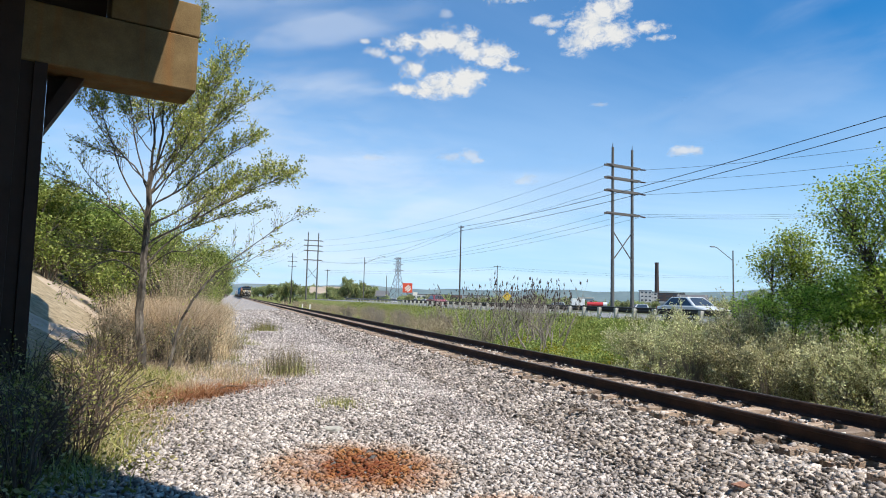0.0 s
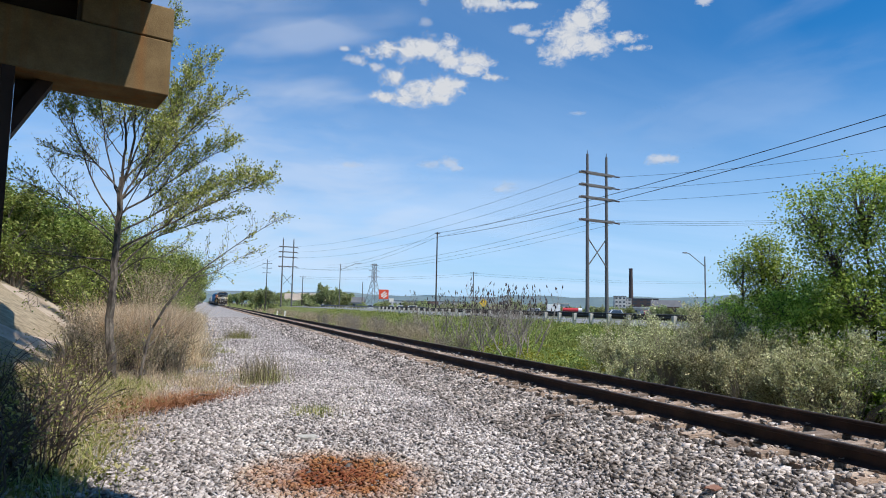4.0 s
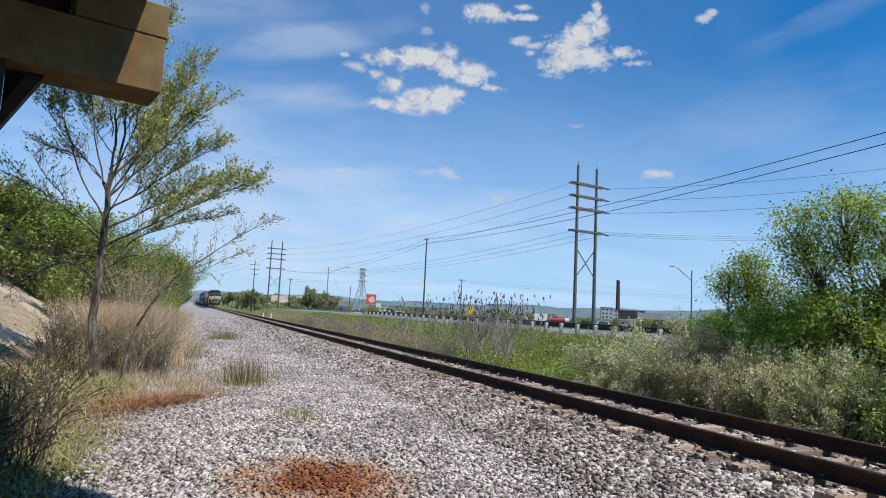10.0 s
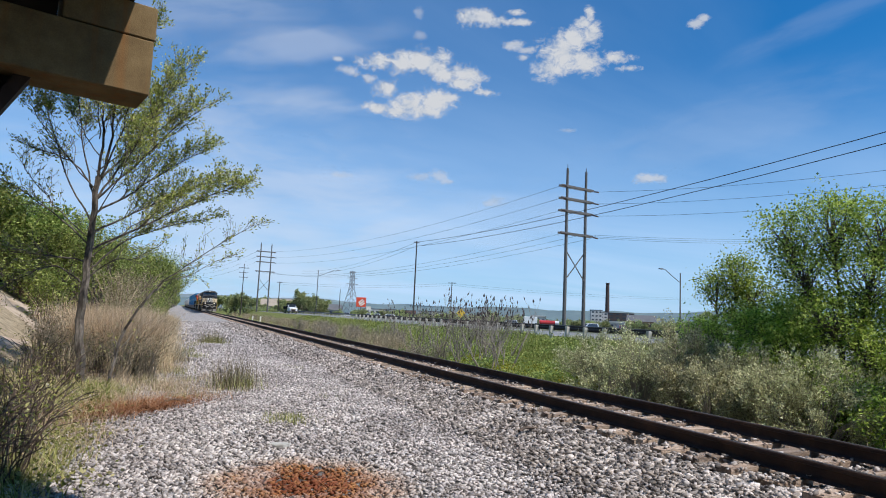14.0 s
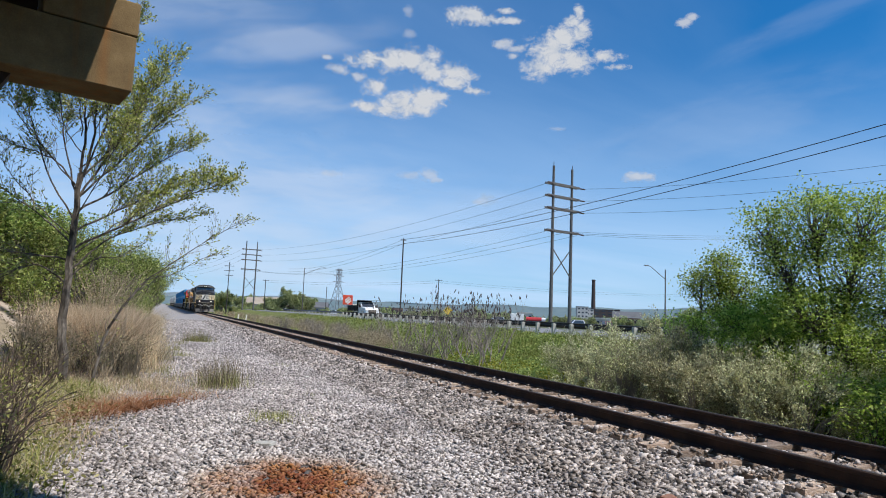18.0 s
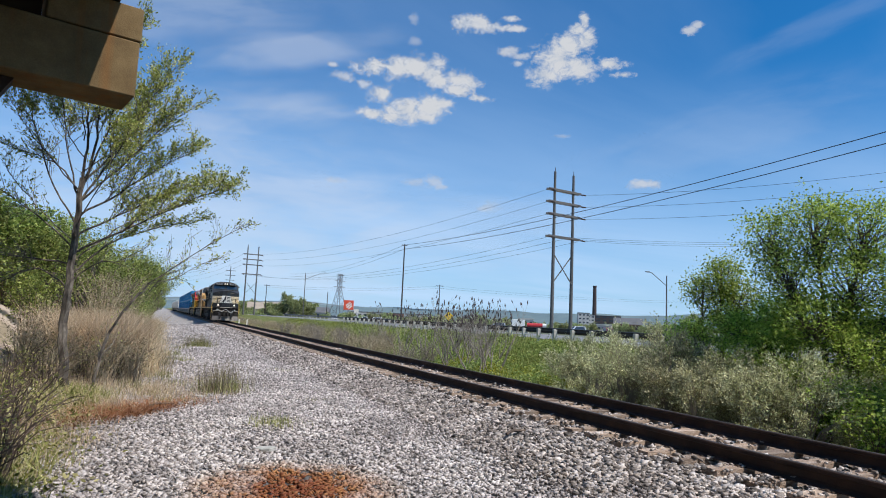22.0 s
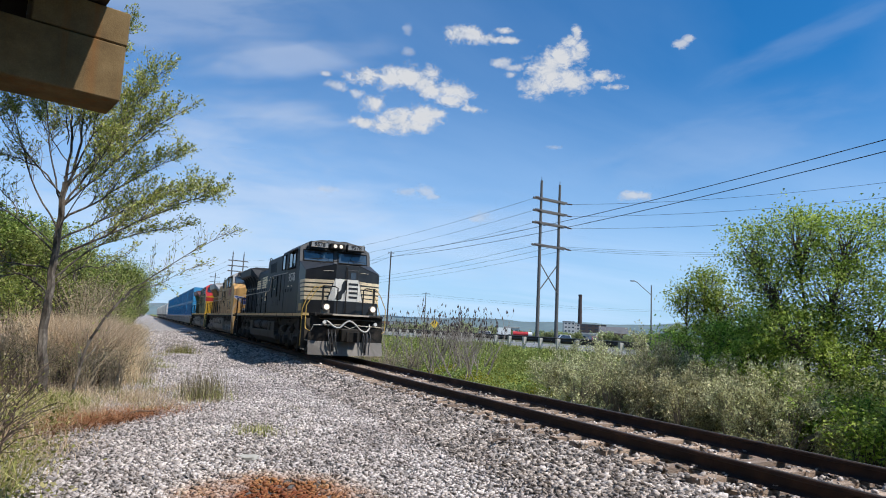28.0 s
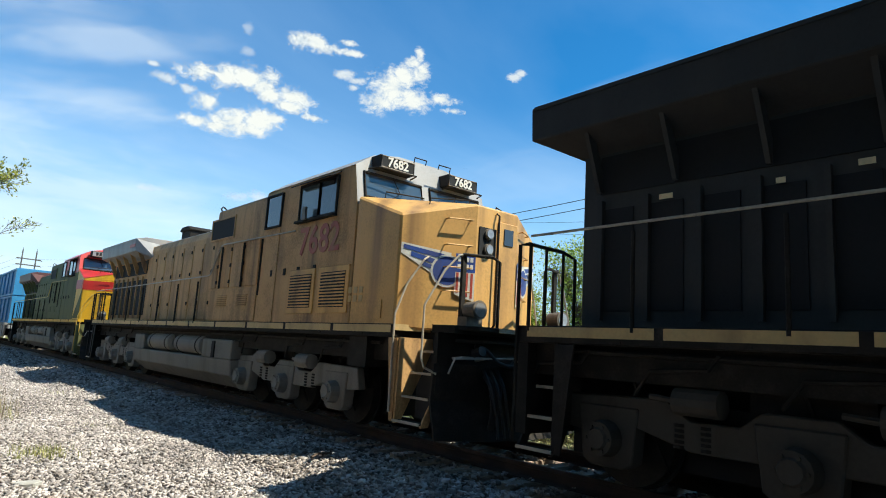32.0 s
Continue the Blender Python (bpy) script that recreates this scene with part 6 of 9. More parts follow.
def town():
    for az, r, w, d, h, m, rf, turn, n, gable, lab in (
            (8.6, 240, 14, 9, 2.3, M_STUCCO, M_TANROOF, -10, 4, True, "low tan-roofed house with pale walls"),
            (9.9, 250, 16, 10, 2.4, M_BRICK, M_TANROOF, -10, 5, True, "long low house with a tan gable roof"),
            (11.5, 262, 10, 8, 2.3, M_STUCCO, M_TANROOF, -5, 4, True, "small pale house with a tan gable roof"),
            (12.9, 235, 7, 7, 2.0, M_STUCCO, M_ROOF, -20, 3, True, "small pale house with a dark gable roof"),
            (17.2, 330, 16, 12, 3.4, M_STUCCO, M_ROOF, -15, 6, False, "low pale commercial building with a flat roof"),
            (19.4, 350, 12, 10, 3.6, M_BRICK, M_ROOF, -15, 5, False, "low red brick building with a flat roof"),
            (21.8, 300, 12, 10, 3.2, M_STUCCO, M_ROOF, -25, 5, False, "low pale commercial building with a flat roof"),
            (31.4, 175, 4, 5, 2.4, M_STUCCO, M_STUCCO, -30, 3, False, "white box-shaped shed with a flat roof"),
            (36.4, 420, 7, 8, 9.6, M_STUCCO, M_ROOF, -30, 3, False, "pale concrete tower block"),
            (37.0, 430, 5, 7, 8.6, M_STUCCO, M_ROOF, -30, 2, False, "pale concrete tower block"),
            (37.9, 520, 30, 16, 10, M_CHIM, M_ROOF, -35, 6, False, "dark brick mill with rows of windows"),
            (40.2, 230, 9, 8, 2.6, M_BRICK, M_ROOF, -40, 4, True, "small pale house with a dark gable roof"),
            (38.2, 165, 3.6, 4, 1.7, M_STUCCO, M_STUCCO, -40, 3, False, "white box-shaped shed with a flat roof"),
            ):
        x, y = polar(az, r)
        building(x, y, w, d, h, m, rf, turn, n, lab, gable, 1 if h < 8 else 4)
    # mill chimney
    x, y = polar(37.35, 600)
    c = thing("chimney", "tall dark brick factory chimney", "chimney", pose(x, y, 0))
    part("shaft", Geo().cyl((0, 0, 0), (0, 0, 37.6), 2.2, 1.55, 16), M_CHIM, c)
    part("crown", Geo().cyl((0, 0, 37.6), (0, 0, 38.8), 1.75, 1.75, 16), M_CHIM, c)
    # lattice tower
    x, y = polar(14.6, 600)
    t = thing("lattice_tower", "steel lattice transmission tower", "transmission tower", pose(x, y, 0, 0, 0, 20))
    H, wb, wt = 40.0, 6.2, 1.2
    def corner(i, z):
        k = z / H
        w = (wb + (1.6 - wb) * min(1, k / 0.62)) if k < 0.62 else 1.6 - 0.4 * (k - 0.62)
        return Vector(((-1, 1, 1, -1)[i] * w, (-1, -1, 1, 1)[i] * w, z))
    for i in range(4):
        part("leg", Geo().tube([corner(i, z) for z in (0, 12, 24.8, H)], 0.22, 4), M_GALV, t)
        for z0, z1 in ((0, 8), (8, 15), (15, 21), (21, 25), (25, 29), (29, 33), (33, 37), (37, 40)):
            part("brace", Geo().tube([corner(i, z0), corner((i + 1) % 4, z1)], 0.12, 4).tube([corner((i + 1) % 4, z0), corner(i, z1)], 0.12, 4), M_GALV, t)
    for z, w in ((38.5, 4.5), (33, 6.0), (27.5, 6.5)):
        part("arm", Geo().tube([(-w, 0, z), (0, 0, z + 1.2), (w, 0, z)], 0.2, 4).tube([(-w, 0, z), (w, 0, z)], 0.2, 4), M_GALV, t)
    # tall square store sign
    x, y = polar(15.5, 283)
    s = thing("store_sign", "square orange red store sign with white slanted bars", "sign", pose(x, y, 0, 0, 0, -15))
    part("post", Geo().cyl((0, 0, 0), (0, 0, 4), 0.35, None, 10), M_GALV, s)
    f = part("face", Geo().box(-2.15, 2.15, -0.3, 0.3, 3.9, 8.1), M_SIGNRED, s, "orange red square face", bevel=0.05)
    for i, (a, w) in enumerate(((-1.25, 2.1), (-0.35, 2.9), (0.55, 2.4))):
        m2 = Matrix.Translation((0.1 * i - 0.1, -0.32, 6.0)) @ Matrix.Rotation(radians(-40), 4, "Y")
        part("slanted_bar", Geo().box(-w / 2, w / 2, -0.02, 0.02, a - 0.3, a + 0.3, m2), M_WHITE, f)
    x, y = polar(16.2, 250)
    s = thing("small_sign", "small white sign panel on a post", "sign", pose(x, y, 0, 0, 0, -15))
    part("post", Geo().cyl((0, 0, 0), (0, 0, 3), 0.08, None, 6), M_GALV, s)
    part("panel", Geo().box(-0.9, 0.9, -0.05, 0.05, 2.6, 3.9), M_WHITE, s)
    # yellow diamond warning sign by the road
    x, y = 34.9, 34.9 / math.tan(radians(24.5))
    s = thing("warning_sign", "yellow diamond road warning sign on a post", "road sign", pose(x, y, 0.3, 0, 0, -8))
    part("post", Geo().box(-0.03, 0.03, 0.0, 0.06, 0, 2.3), M_GALV, s)
    part("plate", Geo().prism([(0, 0.95), (0.62, 1.57), (0, 2.19), (-0.62, 1.57)], "y", -0.02, 0.0), M_SIGNYEL, s)
    # white marker posts by the track
    for x, y in ((10.9, 99.4), (12.0, 99.0)):
        p = part("marker_post", Geo().box(-0.09, 0.09, -0.05, 0.05, -1.3, 0.65), M_WHITE)
        p.matrix_basis = pose(x, y, -0.55, 0, 4, 0)
        tagged(p, "short white marker post beside the railway track", "marker post", "marker posts")


town()


# ---- parked and passing cars ----
M_TYRE = mat("black tyre rubber", (0.02, 0.02, 0.02), 0.85, scale=10)
M_RIMM = mat("wheel rim metal", (0.45, 0.45, 0.46), 0.35, 0.8, scale=10)
CARPAINT = {}


def car_paint(name, c):
    if name not in CARPAINT:
        m = mat(name + " car paint", c, 0.28, 0.1, dark=tuple(Vector(c) * 0.85), light=tuple(Vector(c) * 1.1), scale=2, fine=20)
        CARPAINT[name] = m
    return CARPAINT[name]


M_TAIL = mat("red tail lamp", (0.45, 0.02, 0.02), 0.2, scale=5)
M_CLEAR = mat("clear lamp glass", (0.7, 0.7, 0.68), 0.15, scale=5)


def wheels(parent, x, ys, r=0.32, keep=None):
    for y in ys:
        for s in (-1, 1):
            w = part("wheel", Geo().cyl((-0.11, 0, 0), (0.11, 0, 0), r, None, 18), M_TYRE, parent, at=pose(s * x, y, r))
            g = Geo().cyl((-0.12, 0, 0), (0.12, 0, 0), r * 0.62, None, 14)
            for a in range(5):
                q = Matrix.Rotation(a * 2 * math.pi / 5, 4, "X")
                g.box(-0.125, 0.125, -0.03, 0.03, 0.05, r * 0.58, q)
            part("rim", g, M_RIMM, w)
            if keep is not None:
                keep.append((w, s * x, y, r))


def sedan(x, y, z, turn, paint_, label, keep=None, suv=False):
    """A passenger car, nose along its own +y."""
    c = thing("car", label, "car", pose(x, y, z, 0, 0, turn), "cars")
    hgt = 1.44 if not suv else 1.72
    low = [(-2.2, 0.30), (-2.28, 0.55), (-2.22, 0.86), (-1.55, 0.92), (1.05, 0.92), (2.05, 0.76), (2.25, 0.60), (2.22, 0.32), (1.85, 0.24), (-1.9, 0.24)]
    b = part("body", Geo().prism(low, "x", -0.86, 0.86), paint_, c, bevel=0.06)
    v, f = [], []
    base, topl = ((-1.75, -1.72) if not suv else (-2.1, -2.05)), None
    lo = [(-0.80, base[0]), (0.80, base[0]), (0.80, 1.15), (-0.80, 1.15)]
    hi = [(-0.60, base[1] + (0.55 if not suv else 0.25)), (0.60, base[1] + (0.55 if not suv else 0.25)), (0.60, 0.30), (-0.60, 0.30)]
    v = [(a, b2, 0.90) for a, b2 in lo] + [(a, b2, hgt) for a, b2 in hi]
    f = [(3, 2, 1, 0), (4, 5, 6, 7)] + [(i, (i + 1) % 4, (i + 1) % 4 + 4, i + 4) for i in range(4)]
    part("cabin", Geo().add(v, f), paint_, c, bevel=0.04)
    for i, nm in ((0, "rear_window"), (1, "side_window"), (2, "windshield"), (3, "side_window")):
        q = [Vector(v[i]), Vector(v[(i + 1) % 4]), Vector(v[(i + 1) % 4 + 4]), Vector(v[i + 4])]
        cen = sum(q, Vector()) / 4
        nrm = (q[1] - q[0]).cross(q[3] - q[0]).normalized()
        if nrm.dot(cen - Vector((0, -0.4, 1.15))) < 0:
            nrm = -nrm
        k = [cen + (p - cen) * 0.84 + nrm * 0.012 for p in q]
        k2 = [p - nrm * 0.02 for p in k]
        part(nm, Geo().add(k + k2, [(0, 1, 2, 3), (4, 7, 6, 5), (0, 4, 5, 1), (1, 5, 6, 2), (2, 6, 7, 3), (3, 7, 4, 0)]), M_WIN, c)
    for s in (-1, 1):
        part("headlight", Geo().box(s * 0.62 - 0.18, s * 0.62 + 0.18, 2.10, 2.22, 0.60, 0.74), M_CLEAR, c)
        part("tail_light", Geo().box(s * 0.66 - 0.16, s * 0.66 + 0.16, -2.29, -2.2, 0.66, 0.84), M_TAIL, c)
    part("bumper", Geo().box(-0.84, 0.84, 2.18, 2.30, 0.34, 0.52).box(-0.84, 0.84, -2.33, -2.2, 0.34, 0.52), paint_, c, bevel=0.03)
    wheels(c, 0.80, (-1.32, 1.38), 0.32, keep)
    return c


M_SILVER = car_paint("silver", (0.62, 0.64, 0.66))
M_REDCAR = car_paint("dark red", (0.28, 0.03, 0.045))


def dump_truck():
    t = thing("dump_truck", "white cab dump truck with a black dump body", "truck", pose(26.6, 200, 0.356, 0, 0, 180))
    W = car_paint("white", (0.78, 0.78, 0.76))
    part("frame", Geo().box(-0.45, 0.45, -5.2, 3.0, 0.55, 0.85), M_IRON, t)
    hood = [(0.95, 0.75), (0.95, 1.55), (2.55, 1.40), (2.75, 1.15), (2.80, 0.70)]
    part("hood", Geo().prism(hood, "x", -0.95, 0.95), W, t, bevel=0.06)
    cabp = [(-0.75, 0.62), (-0.75, 2.15), (0.25, 2.20), (0.98, 1.52), (1.0, 0.62)]
    part("cab", Geo().prism(cabp, "x", -0.98, 0.98), W, t, bevel=0.05)
    for s in (-1, 1):
        part("side_window", Geo().prism([(-0.45, 1.45), (-0.45, 2.02), (0.18, 2.05), (0.72, 1.50)], "x", s * 0.985 - 0.01, s * 0.985 + 0.01), M_WIN, t)
        part("door_seam", Geo().box(s * 0.985 - 0.005, s * 0.985 + 0.005, -0.56, -0.53, 0.70, 2.05), M_IRON, t)
        part("headlight", Geo().box(s * 0.72 - 0.17, s * 0.72 + 0.17, 2.74, 2.82, 0.98, 1.18), M_CLEAR, t)
        part("mirror", Geo().box(s * 1.20 - 0.06, s * 1.20 + 0.06, 0.62, 0.72, 1.45, 1.85), M_IRON, t)
        part("fender", Geo().prism([(1.35, 0.62), (1.45, 1.12), (2.25, 1.12), (2.4, 0.62), (2.2, 0.62), (2.1, 0.95), (1.6, 0.95), (1.5, 0.62)], "x", s * 0.98 - 0.06, s * 0.98 + 0.06), W, t)
    part("windshield", Geo().add([(-0.85, 0.37, 2.12), (0.85, 0.37, 2.12), (0.85, 0.96, 1.58), (-0.85, 0.96, 1.58), (-0.85, 0.33, 2.09), (0.85, 0.33, 2.09), (0.85, 0.92, 1.55), (-0.85, 0.92, 1.55)],
                                 [(0, 3, 2, 1), (4, 5, 6, 7), (0, 1, 5, 4), (1, 2, 6, 5), (2, 3, 7, 6), (3, 0, 4, 7)]), M_WIN, t)
    part("grille", Geo().box(-0.55, 0.55, 2.77, 2.83, 0.80, 1.20), M_CHROME, t)
    part("bumper", Geo().box(-1.0, 1.0, 2.75, 2.95, 0.45, 0.72), M_CHROME, t, bevel=0.03)
    bed = Geo().box(-1.1, 1.1, -5.7, -0.95, 0.95, 1.05)
    bed.box(-1.1, -1.04, -5.7, -0.95, 1.05, 1.75).box(1.04, 1.1, -5.7, -0.95, 1.05, 1.75).box(-1.1, 1.1, -1.02, -0.95, 1.05, 2.45).box(-1.1, 1.1, -5.72, -5.66, 1.0, 1.75)
    bd = part("dump_body", bed, M_VOID, t, "black steel dump body")
    part("cab_guard", Geo().box(-1.05, 1.05, -1.0, 0.75, 2.40, 2.47), M_VOID, bd)
    for i in range(7):
        for s in (-1, 1):
            part("rib", Geo().box(s * 1.12 - 0.03, s * 1.12 + 0.03, -5.4 + i * 0.65, -5.3 + i * 0.65, 1.0, 1.7), M_VOID, bd)
    wheels(t, 0.88, (1.9, -3.9), 0.42, SPIN_TRUCK)
    return t


SPIN_TRUCK, SPIN_SILVER, SPIN_RED = [], [], []
TRUCK = dump_truck()
SILVER = sedan(26.6, 0, 0.356, 180, M_SILVER, "silver four-door sedan driving on the road", SPIN_SILVER)
REDCAR = sedan(30.8, 0, 0.356, 0, M_REDCAR, "dark red sedan driving on the road", SPIN_RED)


def parked():
    rnd = random.Random(31)
    cols = (("white", (0.78, 0.78, 0.76)), ("silver", (0.62, 0.64, 0.66)), ("black", (0.03, 0.03, 0.035)), ("dark red", (0.28, 0.03, 0.045)), ("blue", (0.05, 0.09, 0.22)), ("grey", (0.22, 0.22, 0.23)))
    made = {}
    for az, r in ((17.0, 170), (17.9, 168), (18.8, 166), (20.5, 165), (21.6, 160), (22.4, 162), (25.2, 165), (26.4, 160), (28.8, 150), (35.8, 140), (38.6, 135), (16.2, 190), (14.0, 205), (13.0, 210)):
        nm, c = cols[rnd.randrange(6)]
        suv = rnd.random() < 0.5
        x, y = polar(az, r)
        m = pose(x, y, -0.45, 0, 0, rnd.choice((70, 80, 250, 160)) + rnd.uniform(-5, 5))
        if (nm, suv) not in made:
            made[nm, suv] = sedan(0, 0, 0, 0, car_paint(nm, c), nm + " parked " + ("sport utility car" if suv else "sedan car") + " in the lot beyond the road", None, suv)
            made[nm, suv].matrix_basis = m
        else:
            copy_thing(made[nm, suv], m)
    # white box trailer and a red tank trailer by the road
    x, y = polar(30.7, 118)
    t = thing("box_trailer", "white box trailer parked beyond the road", "trailer", pose(x, y, 0, 0, 0, 65))
    part("box", Geo().box(-0.9, 0.9, -1.2, 1.2, 0.7, 2.0), car_paint("white", (0.78, 0.78, 0.76)), t, bevel=0.05)
    part("chassis", Geo().box(-0.8, 0.8, -1.7, 2.6, 0.45, 0.68), M_IRON, t)
    wheels(t, 0.9, (-1.0, 1.2), 0.45)
    x, y = polar(32.2, 118)
    t = thing("tank_trailer", "red and white tank trailer parked beyond the road", "trailer", pose(x, y, 0, 0, 0, 65))
    part("tank", Geo().cyl((0, -1.4, 1.05), (0, 1.4, 1.05), 0.42, None, 18), car_paint("bright red", (0.50, 0.04, 0.04)), t, smooth=False)
    part("cap", Geo().cyl((0, -2.1, 1.05), (0, -1.4, 1.05), 0.41, None, 18), car_paint("white", (0.78, 0.78, 0.76)), t)
    part("chassis", Geo().box(-0.7, 0.7, -2.1, 1.6, 0.45, 0.62), M_IRON, t)
    wheels(t, 0.8, (-1.2, 1.0), 0.42)


parked()


# ---- plants ----
M_BARK = mat("grey brown bark", (0.095, 0.078, 0.063), 0.95, dark=(0.03, 0.023, 0.018), light=(0.34, 0.29, 0.24), scale=9, fine=50, stretch=(1, 1, 0.3), bump=0.5)
M_TWIG = mat("brown twig", (0.10, 0.07, 0.052), 0.9, light=(0.20, 0.15, 0.11), scale=8, fine=40)
# lighter copy of the twig for the near tree, sunlight put into its colour
M_PALETWIG = mat("sunlit grey brown twig", (0.19, 0.155, 0.125), 0.9, dark=(0.09, 0.07, 0.055), light=(0.32, 0.27, 0.22), scale=5, fine=40)
M_GREYSTEM = mat("weathered grey brown stem", (0.27, 0.225, 0.185), 0.9, scale=6, fine=30)
M_TANSTEM = mat("bleached dry stem", (0.42, 0.33, 0.22), 0.9, scale=3, fine=20, per="island", spread=0.3)
M_SEED = mat("dark fruit head", (0.075, 0.055, 0.05), 0.95, scale=20, per="island", spread=0.4)
L_SPRING = leaf_mat("fresh spring leaf", (0.20, 0.27, 0.05), (0.50, 0.58, 0.13), (0.84, 0.84, 0.32), 0.45)
L_GREEN = leaf_mat("bright green leaf", (0.09, 0.15, 0.025), (0.33, 0.45, 0.06), (0.66, 0.74, 0.19), 0.55)
L_SILVER = leaf_mat("silvery olive leaf", (0.15, 0.155, 0.07), (0.52, 0.51, 0.26), (0.88, 0.85, 0.55), 0.32)
L_DRY = leaf_mat("dry tan blade", (0.40, 0.28, 0.16), (0.72, 0.56, 0.36), (0.92, 0.79, 0.56), 0.5, 0.8)
L_LOW = leaf_mat("low yellowing grass", (0.10, 0.12, 0.024), (0.31, 0.31, 0.085), (0.60, 0.53, 0.27), 0.32, 0.8)
L_WOOD = leaf_mat("woodland leaf", (0.07, 0.105, 0.02), (0.23, 0.29, 0.055), (0.50, 0.53, 0.17), 0.38)
L_GRASS = leaf_mat("grass blade", (0.11, 0.14, 0.025), (0.22, 0.25, 0.05), (0.40, 0.38, 0.13), 0.40)
L_WEED = leaf_mat("low green herb leaf", (0.09, 0.13, 0.03), (0.25, 0.33, 0.075), (0.46, 0.50, 0.15), 0.40)
L_RUSTY = leaf_mat("rusty dead needle", (0.16, 0.05, 0.025), (0.27, 0.10, 0.05), (0.40, 0.21, 0.12), 0.2, 0.9)
L_FAR = leaf_mat("pale olive spring leaf", (0.14, 0.165, 0.065), (0.33, 0.37, 0.15), (0.54, 0.56, 0.27), 0.5)
L_YELLOW = leaf_mat("yellow green weed", (0.20, 0.25, 0.03), (0.36, 0.38, 0.04), (0.52, 0.48, 0.05), 0.35)
L_BRUSH = leaf_mat("sage brown brush leaf", (0.16, 0.125, 0.075), (0.27, 0.22, 0.13), (0.38, 0.33, 0.20), 0.35)


def leaves_mesh(name, pts, size, rng, droop=0.0, slim=0.5, spread=0.5):
    """A rhombic leaf at every point, turned by chance."""
    pts = np.asarray(pts, dtype=float)
    n = len(pts)
    a = rng.normal(size=(n, 3))
    a[:, 2] = a[:, 2] * 0.7 - droop
    a /= np.linalg.norm(a, axis=1, keepdims=True)
    b = np.cross(a, rng.normal(size=(n, 3)))
    b /= np.linalg.norm(b, axis=1, keepdims=True)
    s = size * (1 + spread * (rng.random((n, 1)) * 2 - 1))
    mid = np.cross(a, b) * s * 0.12
    v = np.stack([pts, pts + a * s * 0.5 + b * s * slim * 0.5 + mid, pts + a * s, pts + a * s * 0.5 - b * s * slim * 0.5 + mid], 1).reshape(-1, 3)
    f = np.arange(4 * n).reshape(n, 4)
    return numpy_mesh(name, v, f)


def blades_mesh(name, base, height, rng, lean=0.35, width=0.012, hvar=0.5, wind=(0, 0)):
    """Grass: bent tapering blades, five corners each."""
    base = np.asarray(base, dtype=float)
    n = len(base)
    ang = rng.random(n) * 2 * math.pi
    d = np.stack([np.cos(ang), np.sin(ang), np.zeros(n)], -1)
    w = np.stack([-np.sin(ang), np.cos(ang), np.zeros(n)], -1) * (width * (0.7 + 0.6 * rng.random((n, 1))))
    h = (np.asarray(height) * (1 + hvar * (rng.random(n) * 2 - 1)))[:, None]
    bend = lean * rng.random((n, 1)) * h
    up = np.array([0, 0, 1.0])
    wd = np.array([wind[0], wind[1], 0.0])
    m = base + up * h * 0.55 + d * bend * 0.35 + wd * h * 0.2
    t = base + up * h * 0.95 + d * bend + wd * h * 0.6
    v = np.stack([base - w, base + w, m + w * 0.7, t, m - w * 0.7], 1).reshape(-1, 3)
    f = (np.array([(0, 1, 2), (0, 2, 4), (4, 2, 3)])[None] + 5 * np.arange(n)[:, None, None]).reshape(-1, 3)
    return numpy_mesh(name, v, f)


def grow(rnd, p, d, length, r, depth, segs, twigs, tips, spread=0.6, up=0.25, kink=0.18, kids=(2, 4), shrink=0.62):
    """Branches by recursion: polylines with radii, and points where leaves sit."""
    n = 4
    pts = [p]
    q, w = Vector(p), Vector(d).normalized()
    for i in range(n):
        w = (w + Vector((rnd.gauss(0, kink), rnd.gauss(0, kink), rnd.gauss(0, kink) + up * 0.25))).normalized()
        q = q + w * (length / n)
        pts.append(q.copy())
    r1 = max(r * 0.55, 0.003)
    (segs if r > 0.012 else twigs).append((pts, r, r1))
    if depth == 0:
        for i in range(1, n + 1):
            tips.append((pts[i], w))
        return
    k = rnd.randint(*kids)
    for i in range(k):
        t = rnd.uniform(0.35, 1.0) if i else 1.0
        j = min(n - 1, int(t * n))
        s = pts[j].lerp(pts[j + 1], t * n - j) if t < 1 else pts[-1]
        side = Vector((rnd.gauss(0, 1), rnd.gauss(0, 1), rnd.gauss(0, 0.6))).normalized()
        nd = (w + side * spread * rnd.uniform(0.6, 1.3) + Vector((0, 0, up))).normalized()
        rr = r + (r1 - r) * t
        grow(rnd, s, nd, length * shrink * rnd.uniform(0.75, 1.2), rr * 0.72, depth - 1, segs, twigs, tips, spread, up, kink, kids, shrink)


def wood(name, segs, material, parent, n=6):
    g = Geo()
    for pts, a, b2 in segs:
        g.tube(pts, a, n if a > 0.02 else 4, b2)
    return part(name, g, material, parent)


